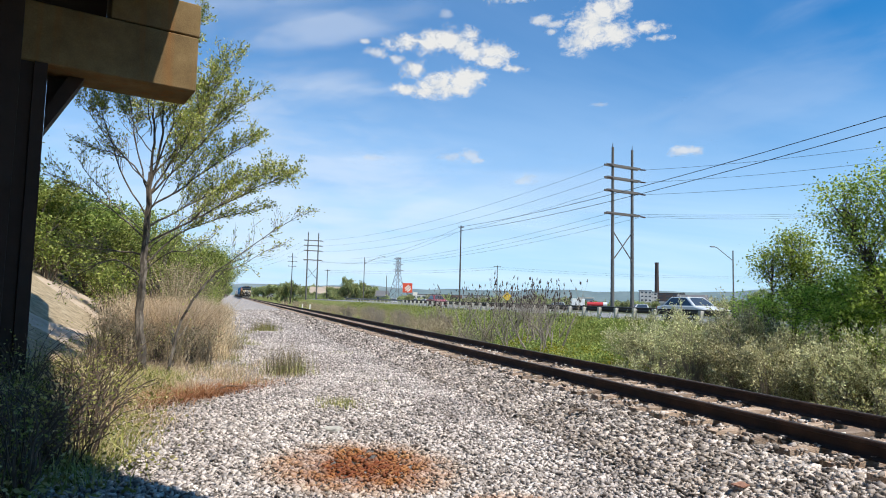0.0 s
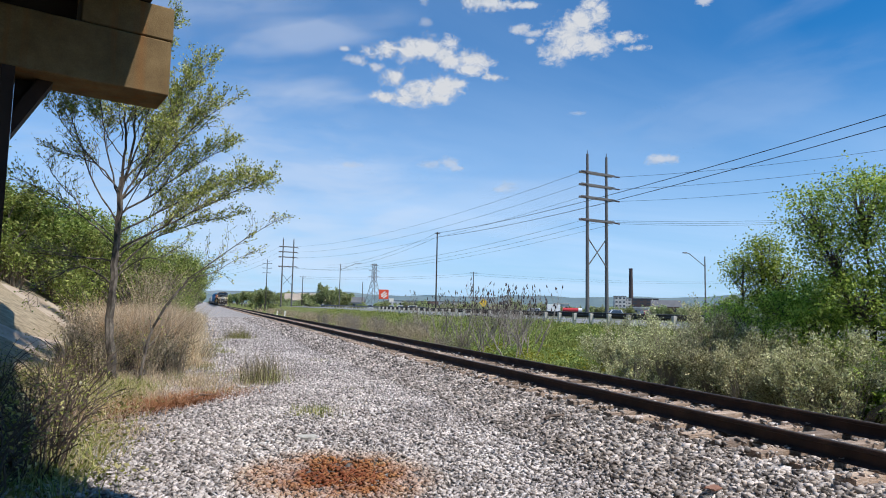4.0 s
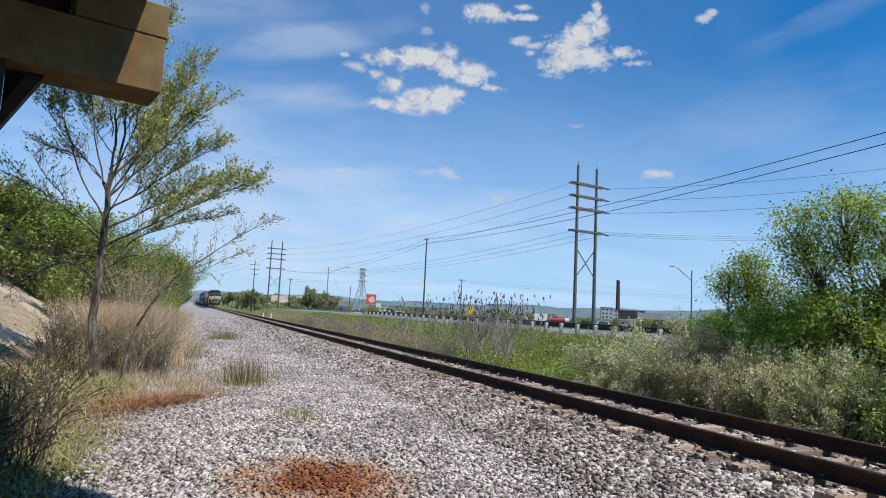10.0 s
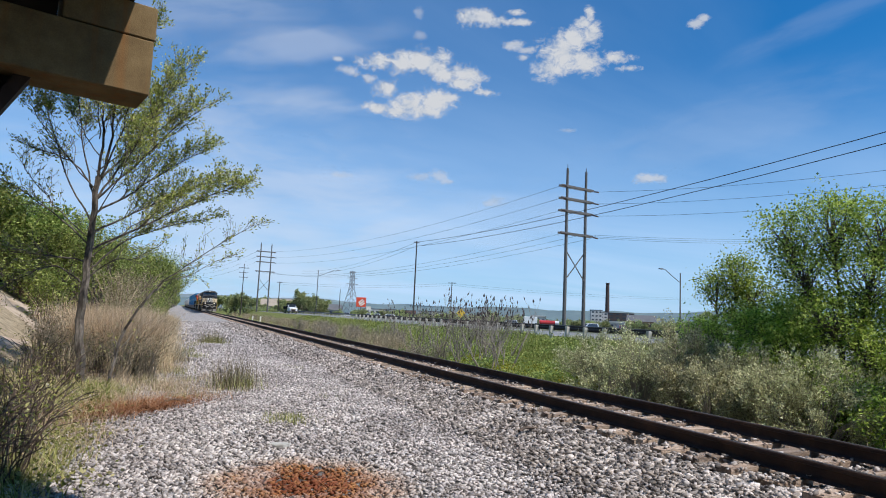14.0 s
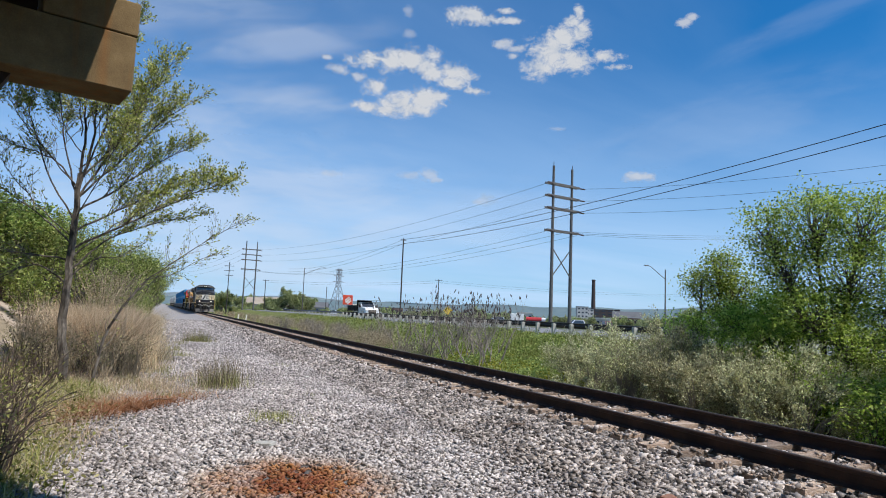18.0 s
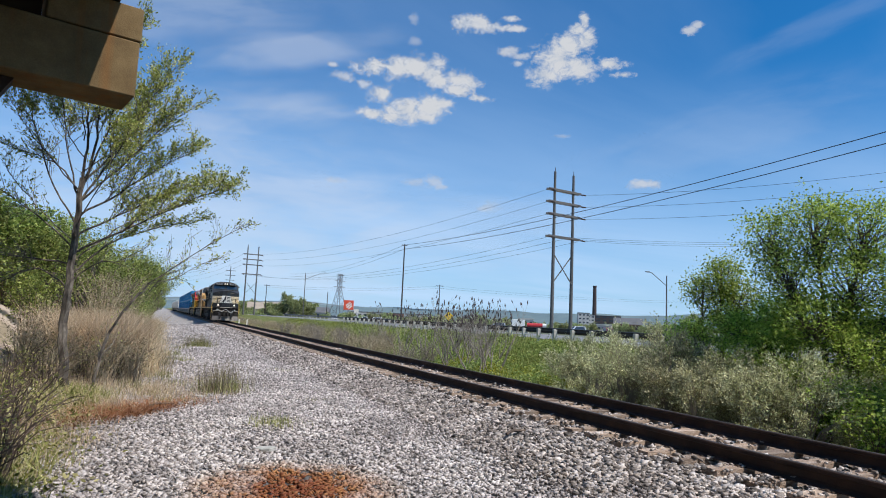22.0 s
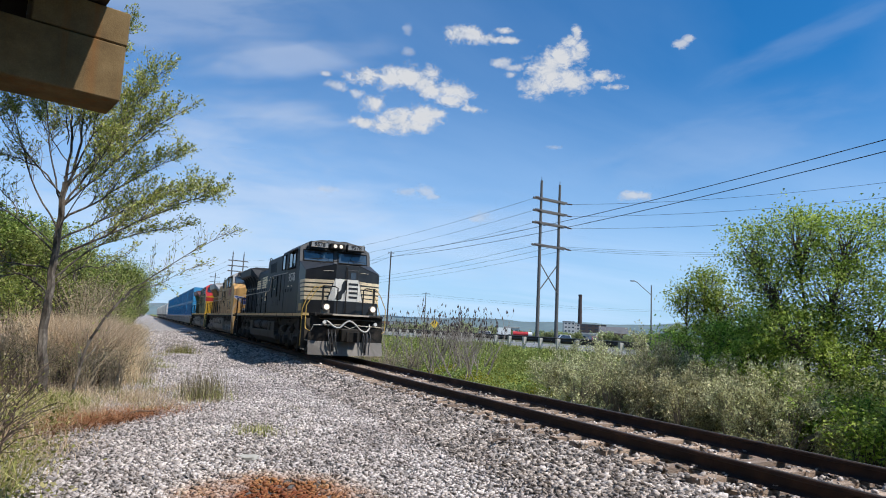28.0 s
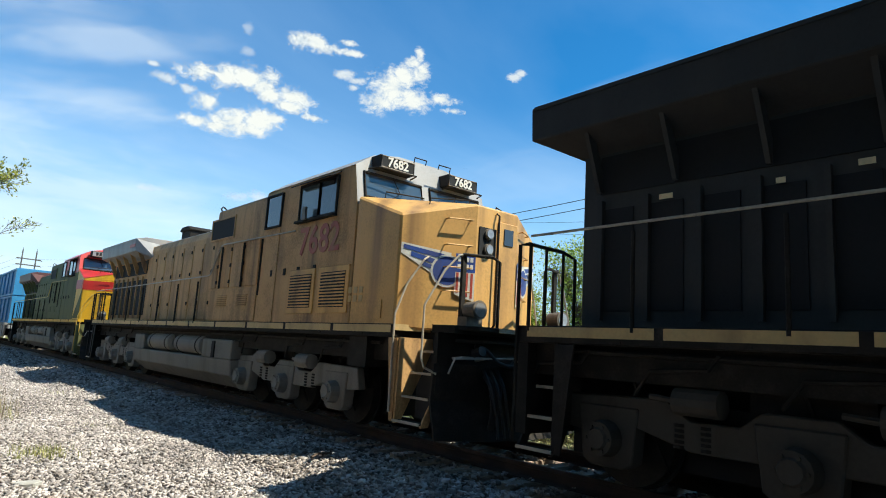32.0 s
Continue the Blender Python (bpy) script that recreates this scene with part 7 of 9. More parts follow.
def sprays(rnd, line, r0, r1, twigs, tips, n, length, rise=0.35, start=0.3):
    """Side twigs along a limb, each with two lesser twigs; tips holds where leaves sit, and the twig's heading."""
    k = len(line) - 1
    for i in range(n):
        u = start + (1 - start) * (i + rnd.random()) / n
        j = min(k - 1, int(u * k))
        p = line[j].lerp(line[j + 1], u * k - j)
        w = (line[j + 1] - line[j]).normalized()
        side = Vector((rnd.gauss(0, 1), rnd.gauss(0, 1), rnd.gauss(0, 0.6))).normalized()
        d = (w * 0.9 + side * 0.75 + Vector((0, 0, rise))).normalized()
        ln = length * rnd.uniform(0.6, 1.3) * (1.15 - 0.5 * u)
        b1 = p + d * ln * 0.5 + Vector((rnd.gauss(0, 0.03), rnd.gauss(0, 0.03), 0.02))
        b2 = p + d * ln + Vector((0, 0, rise * 0.22 * ln))
        twigs.append(([p, b1, b2], max(0.006, r0 + (r1 - r0) * u) * 0.55, 0.003))
        for q in (0.3, 0.45, 0.6, 0.75, 0.88, 1.0):
            tips.append((p.lerp(b1, q * 2) if q < 0.5 else b1.lerp(b2, q * 2 - 1), d))
        for f in (0.35, 0.65):
            s0 = p.lerp(b2, f)
            sd = (d + Vector((rnd.gauss(0, 0.6), rnd.gauss(0, 0.6), rnd.gauss(0.15, 0.4)))).normalized()
            s1 = s0 + sd * ln * rnd.uniform(0.3, 0.55)
            twigs.append(([s0, s0.lerp(s1, 0.5), s1], 0.005, 0.0025))
            for q in (0.4, 0.7, 1.0):
                tips.append((s0.lerp(s1, q), sd))


def twig_leaves(name, tips, per, size, rng, scatter_r=0.03, slim=0.45):
    """Leaves that follow their twig's heading; per gives how many sit at each place."""
    pts, heads = [], []
    for (p, d), n in zip(tips, per):
        for _ in range(n):
            pts.append(p); heads.append(d)
    n = len(pts)
    P = np.array(pts) + rng.normal(0, scatter_r, (n, 3))
    a = np.array(heads) + rng.normal(0, 0.55, (n, 3))
    a /= np.linalg.norm(a, axis=1, keepdims=True)
    b = np.cross(a, rng.normal(size=(n, 3)))
    b /= np.linalg.norm(b, axis=1, keepdims=True)
    s = size * (0.6 + 0.8 * rng.random((n, 1)))
    mid = np.cross(a, b) * s * 0.12
    v = np.stack([P, P + a * s * 0.45 + b * s * slim * 0.5 + mid, P + a * s, P + a * s * 0.45 - b * s * slim * 0.5 + mid], 1).reshape(-1, 3)
    return numpy_mesh(name, v, np.arange(4 * n).reshape(n, 4))


def near_tree():
    """Young tree by the pier: a thin trunk that parts into steep stems, limbs reaching to the track, thin spring leaf."""
    rnd, rng = random.Random(12), np.random.default_rng(12)
    t = thing("tree", "young multi-stemmed tree in sparse fresh spring leaf", "tree", pose(-1.62, 14.9, -0.5))
    segs, twigs, tips = [], [], []

    def limb(xz, r0, r1, n, ln, dy=0.0, rise=0.35, start=0.3):
        k = len(xz) - 1
        line = curved([(x, dy * i / k, z) for i, (x, z) in enumerate(xz)], 4)
        line = [p + Vector((rnd.gauss(0, 0.012), rnd.gauss(0, 0.02), rnd.gauss(0, 0.012))) for p in line]
        k2 = 0.72 if 0.014 < r0 < 0.05 else 1.0
        (segs if r0 > 0.014 else twigs).append((line, r0 * k2, r1))
        if n:
            sprays(rnd, line, r0 * k2, r1, twigs, tips, round(n * 1.25), ln, rise, start)

    limb([(0.02, -0.1), (-0.06, 0.5), (-0.16, 1.23), (-0.13, 2.04), (-0.12, 2.99), (-0.11, 3.71), (-0.10, 4.43)], 0.105, 0.055, 0, 0)
    limb([(-0.10, 4.40), (-0.08, 5.29), (-0.16, 6.02), (-0.12, 6.91)], 0.045, 0.01, 13, 0.6, 0.2)
    limb([(-0.11, 4.07), (0.09, 5.07), (0.10, 6.0), (0.30, 7.1), (0.78, 7.95)], 0.045, 0.007, 30, 0.65, -0.2, 0.5)
    limb([(-0.09, 4.31), (0.55, 5.25), (0.99, 6.2), (1.45, 7.19)], 0.036, 0.006, 44, 0.75, 0.1, 0.5, 0.2)
    limb([(-0.10, 3.9), (0.40, 5.0), (0.75, 6.0), (1.10, 6.9)], 0.032, 0.006, 32, 0.7, 0.7, 0.5)
    limb([(-0.10, 4.2), (0.25, 5.2), (0.45, 6.1), (0.60, 7.0)], 0.032, 0.006, 28, 0.6, -0.8, 0.5)
    limb([(-0.10, 3.59), (0.62, 4.2), (1.31, 4.84), (2.05, 5.35)], 0.036, 0.006, 38, 0.75, 0.2, 0.45, 0.2)
    limb([(-0.10, 3.9), (0.60, 4.7), (1.2, 5.5), (1.85, 6.1)], 0.034, 0.006, 36, 0.75, -0.5, 0.45, 0.2)
    limb([(-0.09, 2.87), (0.68, 3.35), (1.49, 3.84), (2.28, 4.33), (2.85, 4.5)], 0.036, 0.006, 44, 0.7, -0.2, 0.40, 0.25)
    limb([(-0.09, 3.2), (0.66, 3.75), (1.45, 4.3), (2.4, 4.8)], 0.034, 0.006, 38, 0.7, 0.6, 0.40, 0.25)
    limb([(-0.10, 2.40), (0.43, 3.03), (1.18, 3.44), (2.2, 3.78)], 0.032, 0.006, 20, 0.6, 0.3, 0.3, 0.3)
    limb([(-0.10, 2.25), (0.35, 2.65), (0.8, 2.75), (1.3, 3.1)], 0.026, 0.006, 8, 0.5, -0.5, 0.2)
    for dy, xz in ((0.0, [(-0.14, 3.47), (-0.68, 4.43), (-1.01, 5.35), (-1.20, 5.87)]), (0.5, [(-0.12, 3.95), (-0.45, 5.0), (-0.60, 5.9), (-0.75, 6.6)]), (-0.3, [(-0.15, 2.99), (-0.76, 3.53), (-1.39, 3.95), (-1.95, 4.18)]),
                   (0.3, [(-0.12, 4.13), (-0.54, 4.63), (-0.95, 4.80), (-1.6, 5.0)]), (-0.4, [(-0.16, 2.63), (-0.90, 2.68), (-1.58, 2.69)]), (0.2, [(-0.16, 2.16), (-0.68, 2.49), (-1.26, 2.23), (-1.71, 1.87)])):
        limb(xz, 0.028, 0.006, 22, 0.6, dy, 0.15)
    # lesser limbs all round
    for k in range(9):
        z0, az = 2.7 + 2.9 * k / 8, k * 2.4 + 0.4
        ln = rnd.uniform(1.3, 1.9) * (1.1 - 0.12 * (z0 - 2.7))
        cx, cy = math.cos(az) * ln, math.sin(az) * ln
        limb([(-0.12, z0), (-0.12 + cx * 0.45, z0 + ln * 0.40), (-0.10 + cx * 0.8, z0 + ln * 0.75), (-0.05 + cx, z0 + ln * 0.98)], 0.022, 0.005, 14, 0.6, cy, 0.35, 0.25)
    wood("trunk", segs, M_BARK, t)
    # leaning pole-like stem by its foot, bare but for a few leaves at its end
    limb([(0.45, 0.0), (0.55, 0.65), (0.78, 1.46), (1.31, 2.28)], 0.042, 0.026, 9, 0.45, 0.1, 0.2)
    line = len(tips)
    limb([(1.31, 2.28), (2.02, 2.86), (2.82, 3.48), (3.39, 3.84)], 0.022, 0.005, 24, 0.5, 0.15, 0.15, 0.08)
    limb([(1.31, 2.28), (1.85, 2.45), (2.3, 2.75), (2.75, 2.95)], 0.013, 0.004, 12, 0.4, -0.2, 0.1, 0.15)
    wood("stem", segs[-2:], M_BARK, t)
    wood("twig_work", twigs, M_PALETWIG, t, 4)["kind"] = "stuff"
    per = []
    for i, (p, d) in enumerate(tips):
        rich = p.x > 0.25 or p.z > 5.6
        n = 4 if rich and p.z > 3.3 else (2 if p.x > -0.3 else 1)
        if i >= line:
            n = 1 if rnd.random() < 0.7 else 0
        elif p.z < 2.9 or (not rich and rnd.random() < 0.3):
            n = 0 if rnd.random() < 0.5 else 1
        per.append(n)
    part("crown", twig_leaves("crown", tips, per, 0.058, rng, 0.035, 0.5), L_SPRING, t, "thin yellow-green spring leaves")


def lobe_tree(x, y, seed, label, lobes, leaf, size, per=26, puff=0.17, stems=4, trunk_r=0.07, name="tree", category="tree", group=""):
    """A bushy tree whose crown is a few rounded masses of leaf clumps, with limbs that run to each; lobes hold the
    mass centre on the plan, its height, its radii across and up, and its clump count."""
    rnd, rng = random.Random(seed), np.random.default_rng(seed)
    z = gz(x, y)
    base = Vector((x, y, z))
    t = thing(name, label, category, pose(x, y, z), group)
    segs, twigs, clumps = [], [], []
    feet = [Vector((rnd.gauss(0, 0.22), rnd.gauss(0, 0.22), -0.1)) for _ in range(stems)]
    for i, (cx, cy, cz, rr, rz, n) in enumerate(lobes):
        c = Vector((cx, cy, cz)) - base
        f = feet[i % stems]
        mid = f.lerp(c, 0.5) + Vector((rnd.gauss(0, 0.15), rnd.gauss(0, 0.15), 0.15))
        segs.append((curved([f, f.lerp(mid, 0.5) + Vector((rnd.gauss(0, 0.08), rnd.gauss(0, 0.08), 0)), mid, c], 3), trunk_r * rnd.uniform(0.7, 1.1), 0.022))
        for _ in range(n):
            d = Vector((rnd.gauss(0, 1), rnd.gauss(0, 1), rnd.gauss(0.15, 1))).normalized()
            q = rnd.uniform(0.35, 1.0) ** 0.5 * rnd.uniform(0.85, 1.12)
            p = c + Vector((d.x * rr * q, d.y * rr * q, d.z * rz * q))
            clumps.append(p)
            s0 = mid.lerp(c, rnd.uniform(0.5, 1.0))
            twigs.append(([s0, s0.lerp(p, 0.5) + Vector((rnd.gauss(0, 0.06), rnd.gauss(0, 0.06), -0.05)), p], 0.014, 0.004))
    wood("trunk", segs, M_BARK, t)
    wood("twig_work", twigs, M_TWIG, t, 3)["kind"] = "stuff"
    c = np.repeat(np.array(clumps), per, axis=0)
    k = np.repeat(puff * (0.6 + 0.8 * rng.random(len(clumps))), per)[:, None]
    part("crown", leaves_mesh("crown", c + rng.normal(0, 1, c.shape) * k * np.array([1, 1, 0.75]), size, rng, 0.05, 0.62), leaf, t)
    return t


def spray_shrub(seed, h, w, leaf, n_spray, label, group, size=0.062, per=48):
    """A loose shrub of feathery sprays that point out and up from arching stems."""
    rnd, rng = random.Random(seed), np.random.default_rng(seed)
    t = thing("shrub", label, "shrub", None, group)
    g, tips = Geo(), []
    boughs = [(rnd.uniform(0, 2 * math.pi), rnd.random() ** 0.6, rnd.uniform(0.12, 0.78)) for _ in range(n_spray // 9)]
    for _ in range(n_spray):
        a, q, lift = rnd.choice(boughs)
        a, q, lift = a + rnd.gauss(0, 0.16), min(1.05, max(0, q + rnd.gauss(0, 0.07))), lift + rnd.gauss(0, 0.05)
        o = Vector((math.cos(a) * w * q * 0.8, math.sin(a) * w * q * 0.8, h * lift * (1.05 - 0.45 * q * q)))
        d = Vector((math.cos(a) * (0.35 + 0.6 * q) + rnd.gauss(0, 0.3), math.sin(a) * (0.35 + 0.6 * q) + rnd.gauss(0, 0.3), rnd.uniform(0.35, 1.1))).normalized()
        ln = rnd.uniform(0.30, 0.62) * (0.6 + 0.25 * h)
        e = o + d * ln
        m2 = o.lerp(e, 0.55) + Vector((0, 0, 0.05))
        f = Vector((math.cos(a) * 0.12, math.sin(a) * 0.12, -0.05))
        if rnd.random() < 0.35:
            g.tube([f, f.lerp(o, 0.55) + Vector((0, 0, 0.12 * h)), o], 0.012, 4, 0.006)
        g.tube([o, m2, e], 0.006, 3, 0.002)
        for i in range(per):
            u = (i + rnd.random()) / per
            tips.append((o.lerp(m2, u * 2) if u < 0.5 else m2.lerp(e, u * 2 - 1), d))
    part("stem_work", g, M_GREYSTEM, t)["kind"] = "stuff"
    part("foliage", twig_leaves("foliage", tips, [1] * len(tips), size, rng, 0.05, 0.42), leaf, t)
    return t


def crown_tree(x, y, z, seed, h, spread_r, leaf, n_leaf, size, label, stems=5, name="tree", category="tree", group="", depth=3, lean=(0, 0), kids=(2, 4), clump=0.16):
    """A many-stemmed tree or large shrub."""
    rnd, rng = random.Random(seed), np.random.default_rng(seed)
    t = thing(name, label, category, pose(x, y, z), group)
    segs, twigs, tips = [], [], []
    for k in range(stems):
        a = 2 * math.pi * (k + rnd.random()) / stems
        tilt = rnd.uniform(0.15, 0.55) * spread_r / h * 2
        d = Vector((math.cos(a) * tilt + lean[0], math.sin(a) * tilt + lean[1], 1.0))
        grow(rnd, Vector((math.cos(a) * 0.18, math.sin(a) * 0.18, -0.1)), d, h * 0.42, 0.022 * h * 0.6, depth, segs, twigs, tips, 0.62, 0.22, 0.12, kids, 0.62)
    wood("trunk", segs, M_BARK, t)
    wood("twig_work", twigs, M_TWIG, t, 3)["kind"] = "stuff"
    k = max(1, n_leaf // max(1, len(tips)))
    pts = []
    for p, w in tips:
        for _ in range(k):
            pts.append(p + Vector((rnd.gauss(0, clump), rnd.gauss(0, clump), rnd.gauss(0, clump * 0.8))) * (h / 5.0))
    part("crown", leaves_mesh("crown", pts, size, rng, 0.05, 0.6), leaf, t)
    return t


def shrub(seed, h, w, leaf, n_stem, n_leaf, size, label, category="shrub", group="", stem_mat=None, name="shrub"):
    """Arching stems from one foot, set with small leaves."""
    rnd, rng = random.Random(seed), np.random.default_rng(seed)
    t = thing(name, label, category, None, group)
    g, pts = Geo(), []
    for k in range(n_stem):
        a = rnd.uniform(0, 2 * math.pi)
        L = h * rnd.uniform(0.55, 1.1)
        out = w * rnd.uniform(0.2, 1.0)
        foot = Vector((math.cos(a) * 0.15, math.sin(a) * 0.15, -0.05))
        tip = Vector((math.cos(a) * out, math.sin(a) * out, L))
        midp = foot.lerp(tip, 0.5) + Vector((math.cos(a) * -0.15 * out, math.sin(a) * -0.15 * out, 0.16 * L))
        line = [foot, foot.lerp(midp, 0.5) + Vector((rnd.gauss(0, 0.04), rnd.gauss(0, 0.04), 0)), midp, midp.lerp(tip, 0.6) + Vector((rnd.gauss(0, 0.06), rnd.gauss(0, 0.06), 0.05)), tip]
        g.tube(line, 0.011, 4, 0.003)
        for _ in range(n_leaf // n_stem):
            u = rnd.uniform(0.22, 1.0) ** 0.8 * 3.999
            j = int(u)
            p = line[j].lerp(line[j + 1], u - j)
            q = 0.10 + 0.10 * (1 - u / 4)
            pts.append(p + Vector((rnd.gauss(0, q), rnd.gauss(0, q), rnd.gauss(0, q))))
    part("stem_work", g, stem_mat or M_TWIG, t)["kind"] = "stuff"
    part("foliage", leaves_mesh("foliage", pts, size, rng, 0.0, 0.5), leaf, t)
    return t


def scatter(protos, places, rnd):
    """Places prototypes: the first use of each is itself, later ones are copies."""
    used = set()
    for i, (x, y, z) in enumerate(places):
        k = rnd.randrange(len(protos))
        m = pose(x, y, z, rnd.uniform(-5, 5), rnd.uniform(-5, 5), rnd.uniform(0, 360))
        if k not in used:
            used.add(k)
            protos[k].matrix_basis = m
        else:
            copy_thing(protos[k], m)
    for k, p in enumerate(protos):
        if k not in used:
            for o in (*p.children_recursive, p):
                bpy.data.objects.remove(o)


def gz(x, y):
    return float(ground_z(np.array(float(x)), np.array(float(y))))


def plants():
    near_tree()
    # trees and shrubs on the far side of the track
    GT = "dense bushy tree in bright green leaf"
    lobe_tree(16.0, 11.2, 5, GT, [(15.85, 11.35, 4.15, 0.95, 0.95, 78), (15.15, 12.25, 4.05, 0.62, 0.75, 41), (15.45, 11.9, 2.9, 0.9, 0.9, 68), (16.55, 10.4, 4.05, 0.95, 0.95, 75), (16.3, 10.7, 2.7, 1.1, 0.9, 85),
                                  (15.4, 11.1, 1.75, 1.0, 0.6, 75), (15.9, 10.3, 0.9, 1.0, 0.6, 68), (14.9, 11.9, 0.7, 0.8, 0.7, 61), (16.9, 9.9, 1.9, 1.1, 0.7, 68)], L_GREEN, 0.066, 63, 0.21, 5, 0.085)
    lobe_tree(18.2, 9.4, 6, GT, [(17.6, 9.5, 4.3, 1.0, 0.9, 75), (18.5, 8.7, 4.4, 1.2, 1.0, 92), (17.3, 9.1, 2.8, 1.1, 0.9, 82), (18.3, 8.2, 2.7, 1.2, 1.0, 88), (19.6, 7.8, 3.6, 1.3, 1.2, 85), (17.0, 8.6, 1.2, 0.9, 0.6, 58), (19.0, 7.2, 1.4, 1.2, 0.9, 68)], L_GREEN, 0.066, 63, 0.21, 5, 0.085)
    lobe_tree(15.9, 6.4, 9, GT, [(15.6, 6.6, 3.6, 1.1, 0.9, 70), (14.9, 7.3, 2.5, 0.9, 0.7, 56), (15.2, 5.8, 2.6, 1.1, 0.9, 66), (16.6, 6.0, 3.4, 1.1, 1.0, 66), (14.4, 6.4, 1.5, 0.8, 0.6, 44), (16.4, 7.2, 1.8, 1.0, 0.8, 50)], L_GREEN, 0.066, 63, 0.21, 4, 0.08)
    lobe_tree(15.5, 14.2, 7, "slender small tree in bright green leaf", [(15.5, 14.15, 3.05, 0.55, 0.55, 41), (15.15, 14.55, 2.55, 0.50, 0.45, 31), (15.9, 13.75, 2.45, 0.55, 0.45, 34), (15.6, 14.0, 1.9, 0.7, 0.5, 41)], L_GREEN, 0.066, 60, 0.18, 3, 0.05)
    lobe_tree(16.0, 13.0, 8, "bushy dark green tree beside the ditch", [(15.3, 13.3, 1.35, 0.8, 0.65, 61), (16.2, 12.6, 1.7, 0.9, 0.8, 75), (15.0, 12.3, 0.9, 0.7, 0.6, 51), (16.6, 13.8, 1.2, 0.9, 0.8, 58), (14.9, 14.6, 0.9, 0.7, 0.7, 48), (15.4, 15.6, 0.9, 0.7, 0.7, 44)], L_GREEN, 0.066, 71, 0.22, 5, 0.06)
    rnd = random.Random(77)
    ug = [shrub(300 + i, 1.5 + 0.3 * i, 1.2, (L_GREEN, L_WOOD)[i], 30, 2200, 0.085, "leafy green undergrowth below the trees", group="green undergrowth") for i in range(2)]
    scatter(ug, [(x, y, gz(x, y)) for x, y in ((15.9, 9.3), (17.0, 7.6), (15.2, 7.4), (18.2, 7.0), (14.4, 8.6), (13.6, 7.0), (14.4, 6.0), (13.0, 5.6), (13.7, 9.7), (13.1, 8.0), (14.2, 10.2))], rnd)
    OL = "silvery green olive shrub with feathery arching sprays"
    sil = [spray_shrub(40 + i, 1.75 + 0.28 * i, 1.1 + 0.1 * i, L_SILVER, 150 + 20 * i, OL, "silvery shrubs") for i in range(4)]
    places = [(x, y, gz(x, y) - 0.05) for x, y in ((13.4, 17.6), (14.4, 18.2), (13.3, 15.8), (14.4, 16.6), (13.4, 13.9), (12.8, 12.4), (13.8, 12.6), (12.7, 10.8), (13.6, 11.2), (14.5, 19.8), (15.3, 18.3), (14.6, 9.9))]
    scatter(sil, places, rnd)
    tall = [spray_shrub(60 + i, 2.8 + 0.4 * i, 1.25, L_SILVER, 230, "tall silvery green olive shrub with feathery sprays", "silvery shrubs") for i in range(2)]
    scatter(tall, [(x, y, gz(x, y) - 0.05) for x, y in ((14.2, 14.9), (14.0, 13.4), (14.9, 16.4), (14.3, 11.2))], rnd)
    for k, (x, y) in enumerate(((12.9, 9.7), (13.4, 10.4))):
        copy_thing(sil[k + 1], pose(x, y, gz(x, y) - 0.05, 2, -3, 70 + 130 * k))
    # low scrub between the track and the ditch, brown stems further on
    br = [shrub(60 + i, 1.25, 0.8, L_BRUSH, 34, 620, 0.05, "thin brown brush with few leaves", group="brown brush", stem_mat=M_TANSTEM) for i in range(3)]
    places = []
    for i in range(100):
        y = 34 + 115 * rnd.random() ** 1.4
        x = rnd.uniform(10.6, 13.6) + (rnd.uniform(0, 5) if y > 45 else 0)
        places.append((x, y, gz(x, y)))
    scatter(br, places, rnd)
    # bare reddish bramble thicket beside the far rail
    bb = [shrub(70 + i, 1.5 + 0.2 * i, 1.0, L_BRUSH, 60, 420, 0.045, "bare reddish brown bramble thicket", group="bare brambles", stem_mat=M_GREYSTEM) for i in range(3)]
    places = []
    for i in range(16):
        y = rnd.uniform(38, 70)
        x = rnd.uniform(11.6, 14.8)
        places.append((x, y, gz(x, y)))
    for i in range(4):
        y = rnd.uniform(26, 36)
        x = rnd.uniform(11.4, 13.0)
        places.append((x, y, gz(x, y) - 0.35))
    scatter(bb, places, rnd)
    # bare sumac with dark fruit heads
    def sumac(seed):
        r2 = random.Random(seed)
        t = thing("sumac", "bare sumac shrub with dark upright fruit heads", "shrub", None, "bare sumacs")
        segs, twigs, tips = [], [], []
        for k in range(4):
            a = r2.uniform(0, 6.28)
            grow(r2, Vector((0.2 * math.cos(a), 0.2 * math.sin(a), -0.1)), Vector((0.5 * math.cos(a), 0.5 * math.sin(a), 1)), 1.45, 0.036, 3, segs, twigs, tips, 0.75, 0.40, 0.16, (2, 3), 0.72)
        wood("stem_work", segs + twigs, M_GREYSTEM, t, 5)["kind"] = "stuff"
        ends = tips[3::4]
        g = Geo()
        for p, w in ends:
            u = (w + Vector((0, 0, 0.8))).normalized()
            if r2.random() < 0.55:
                g.cyl(p, p + u * 0.06, 0.010, 0.032, 5).cyl(p + u * 0.06, p + u * r2.uniform(0.13, 0.22), 0.032, 0.006, 5)
        part("fruit_cluster", g, M_SEED, t)["kind"] = "stuff"
        return t
    sm = [sumac(90 + i) for i in range(4)]
    places = []
    for i in range(17):
        x = rnd.uniform(12.6, 18.0)
        y = x / math.tan(radians(rnd.uniform(17.5, 29.0)))
        places.append((x, y, gz(x, y)))
    scatter(sm, places, rnd)
    # embankment woods behind the near tree
    wd = [crown_tree(0, 0, 0, 120 + i, 4.0 + 0.5 * i, 2.4, L_WOOD, 8000, 0.11, "dense dark green undergrowth on the embankment", 6, "bush", "bush", "embankment bushes") for i in range(3)]
    places = []
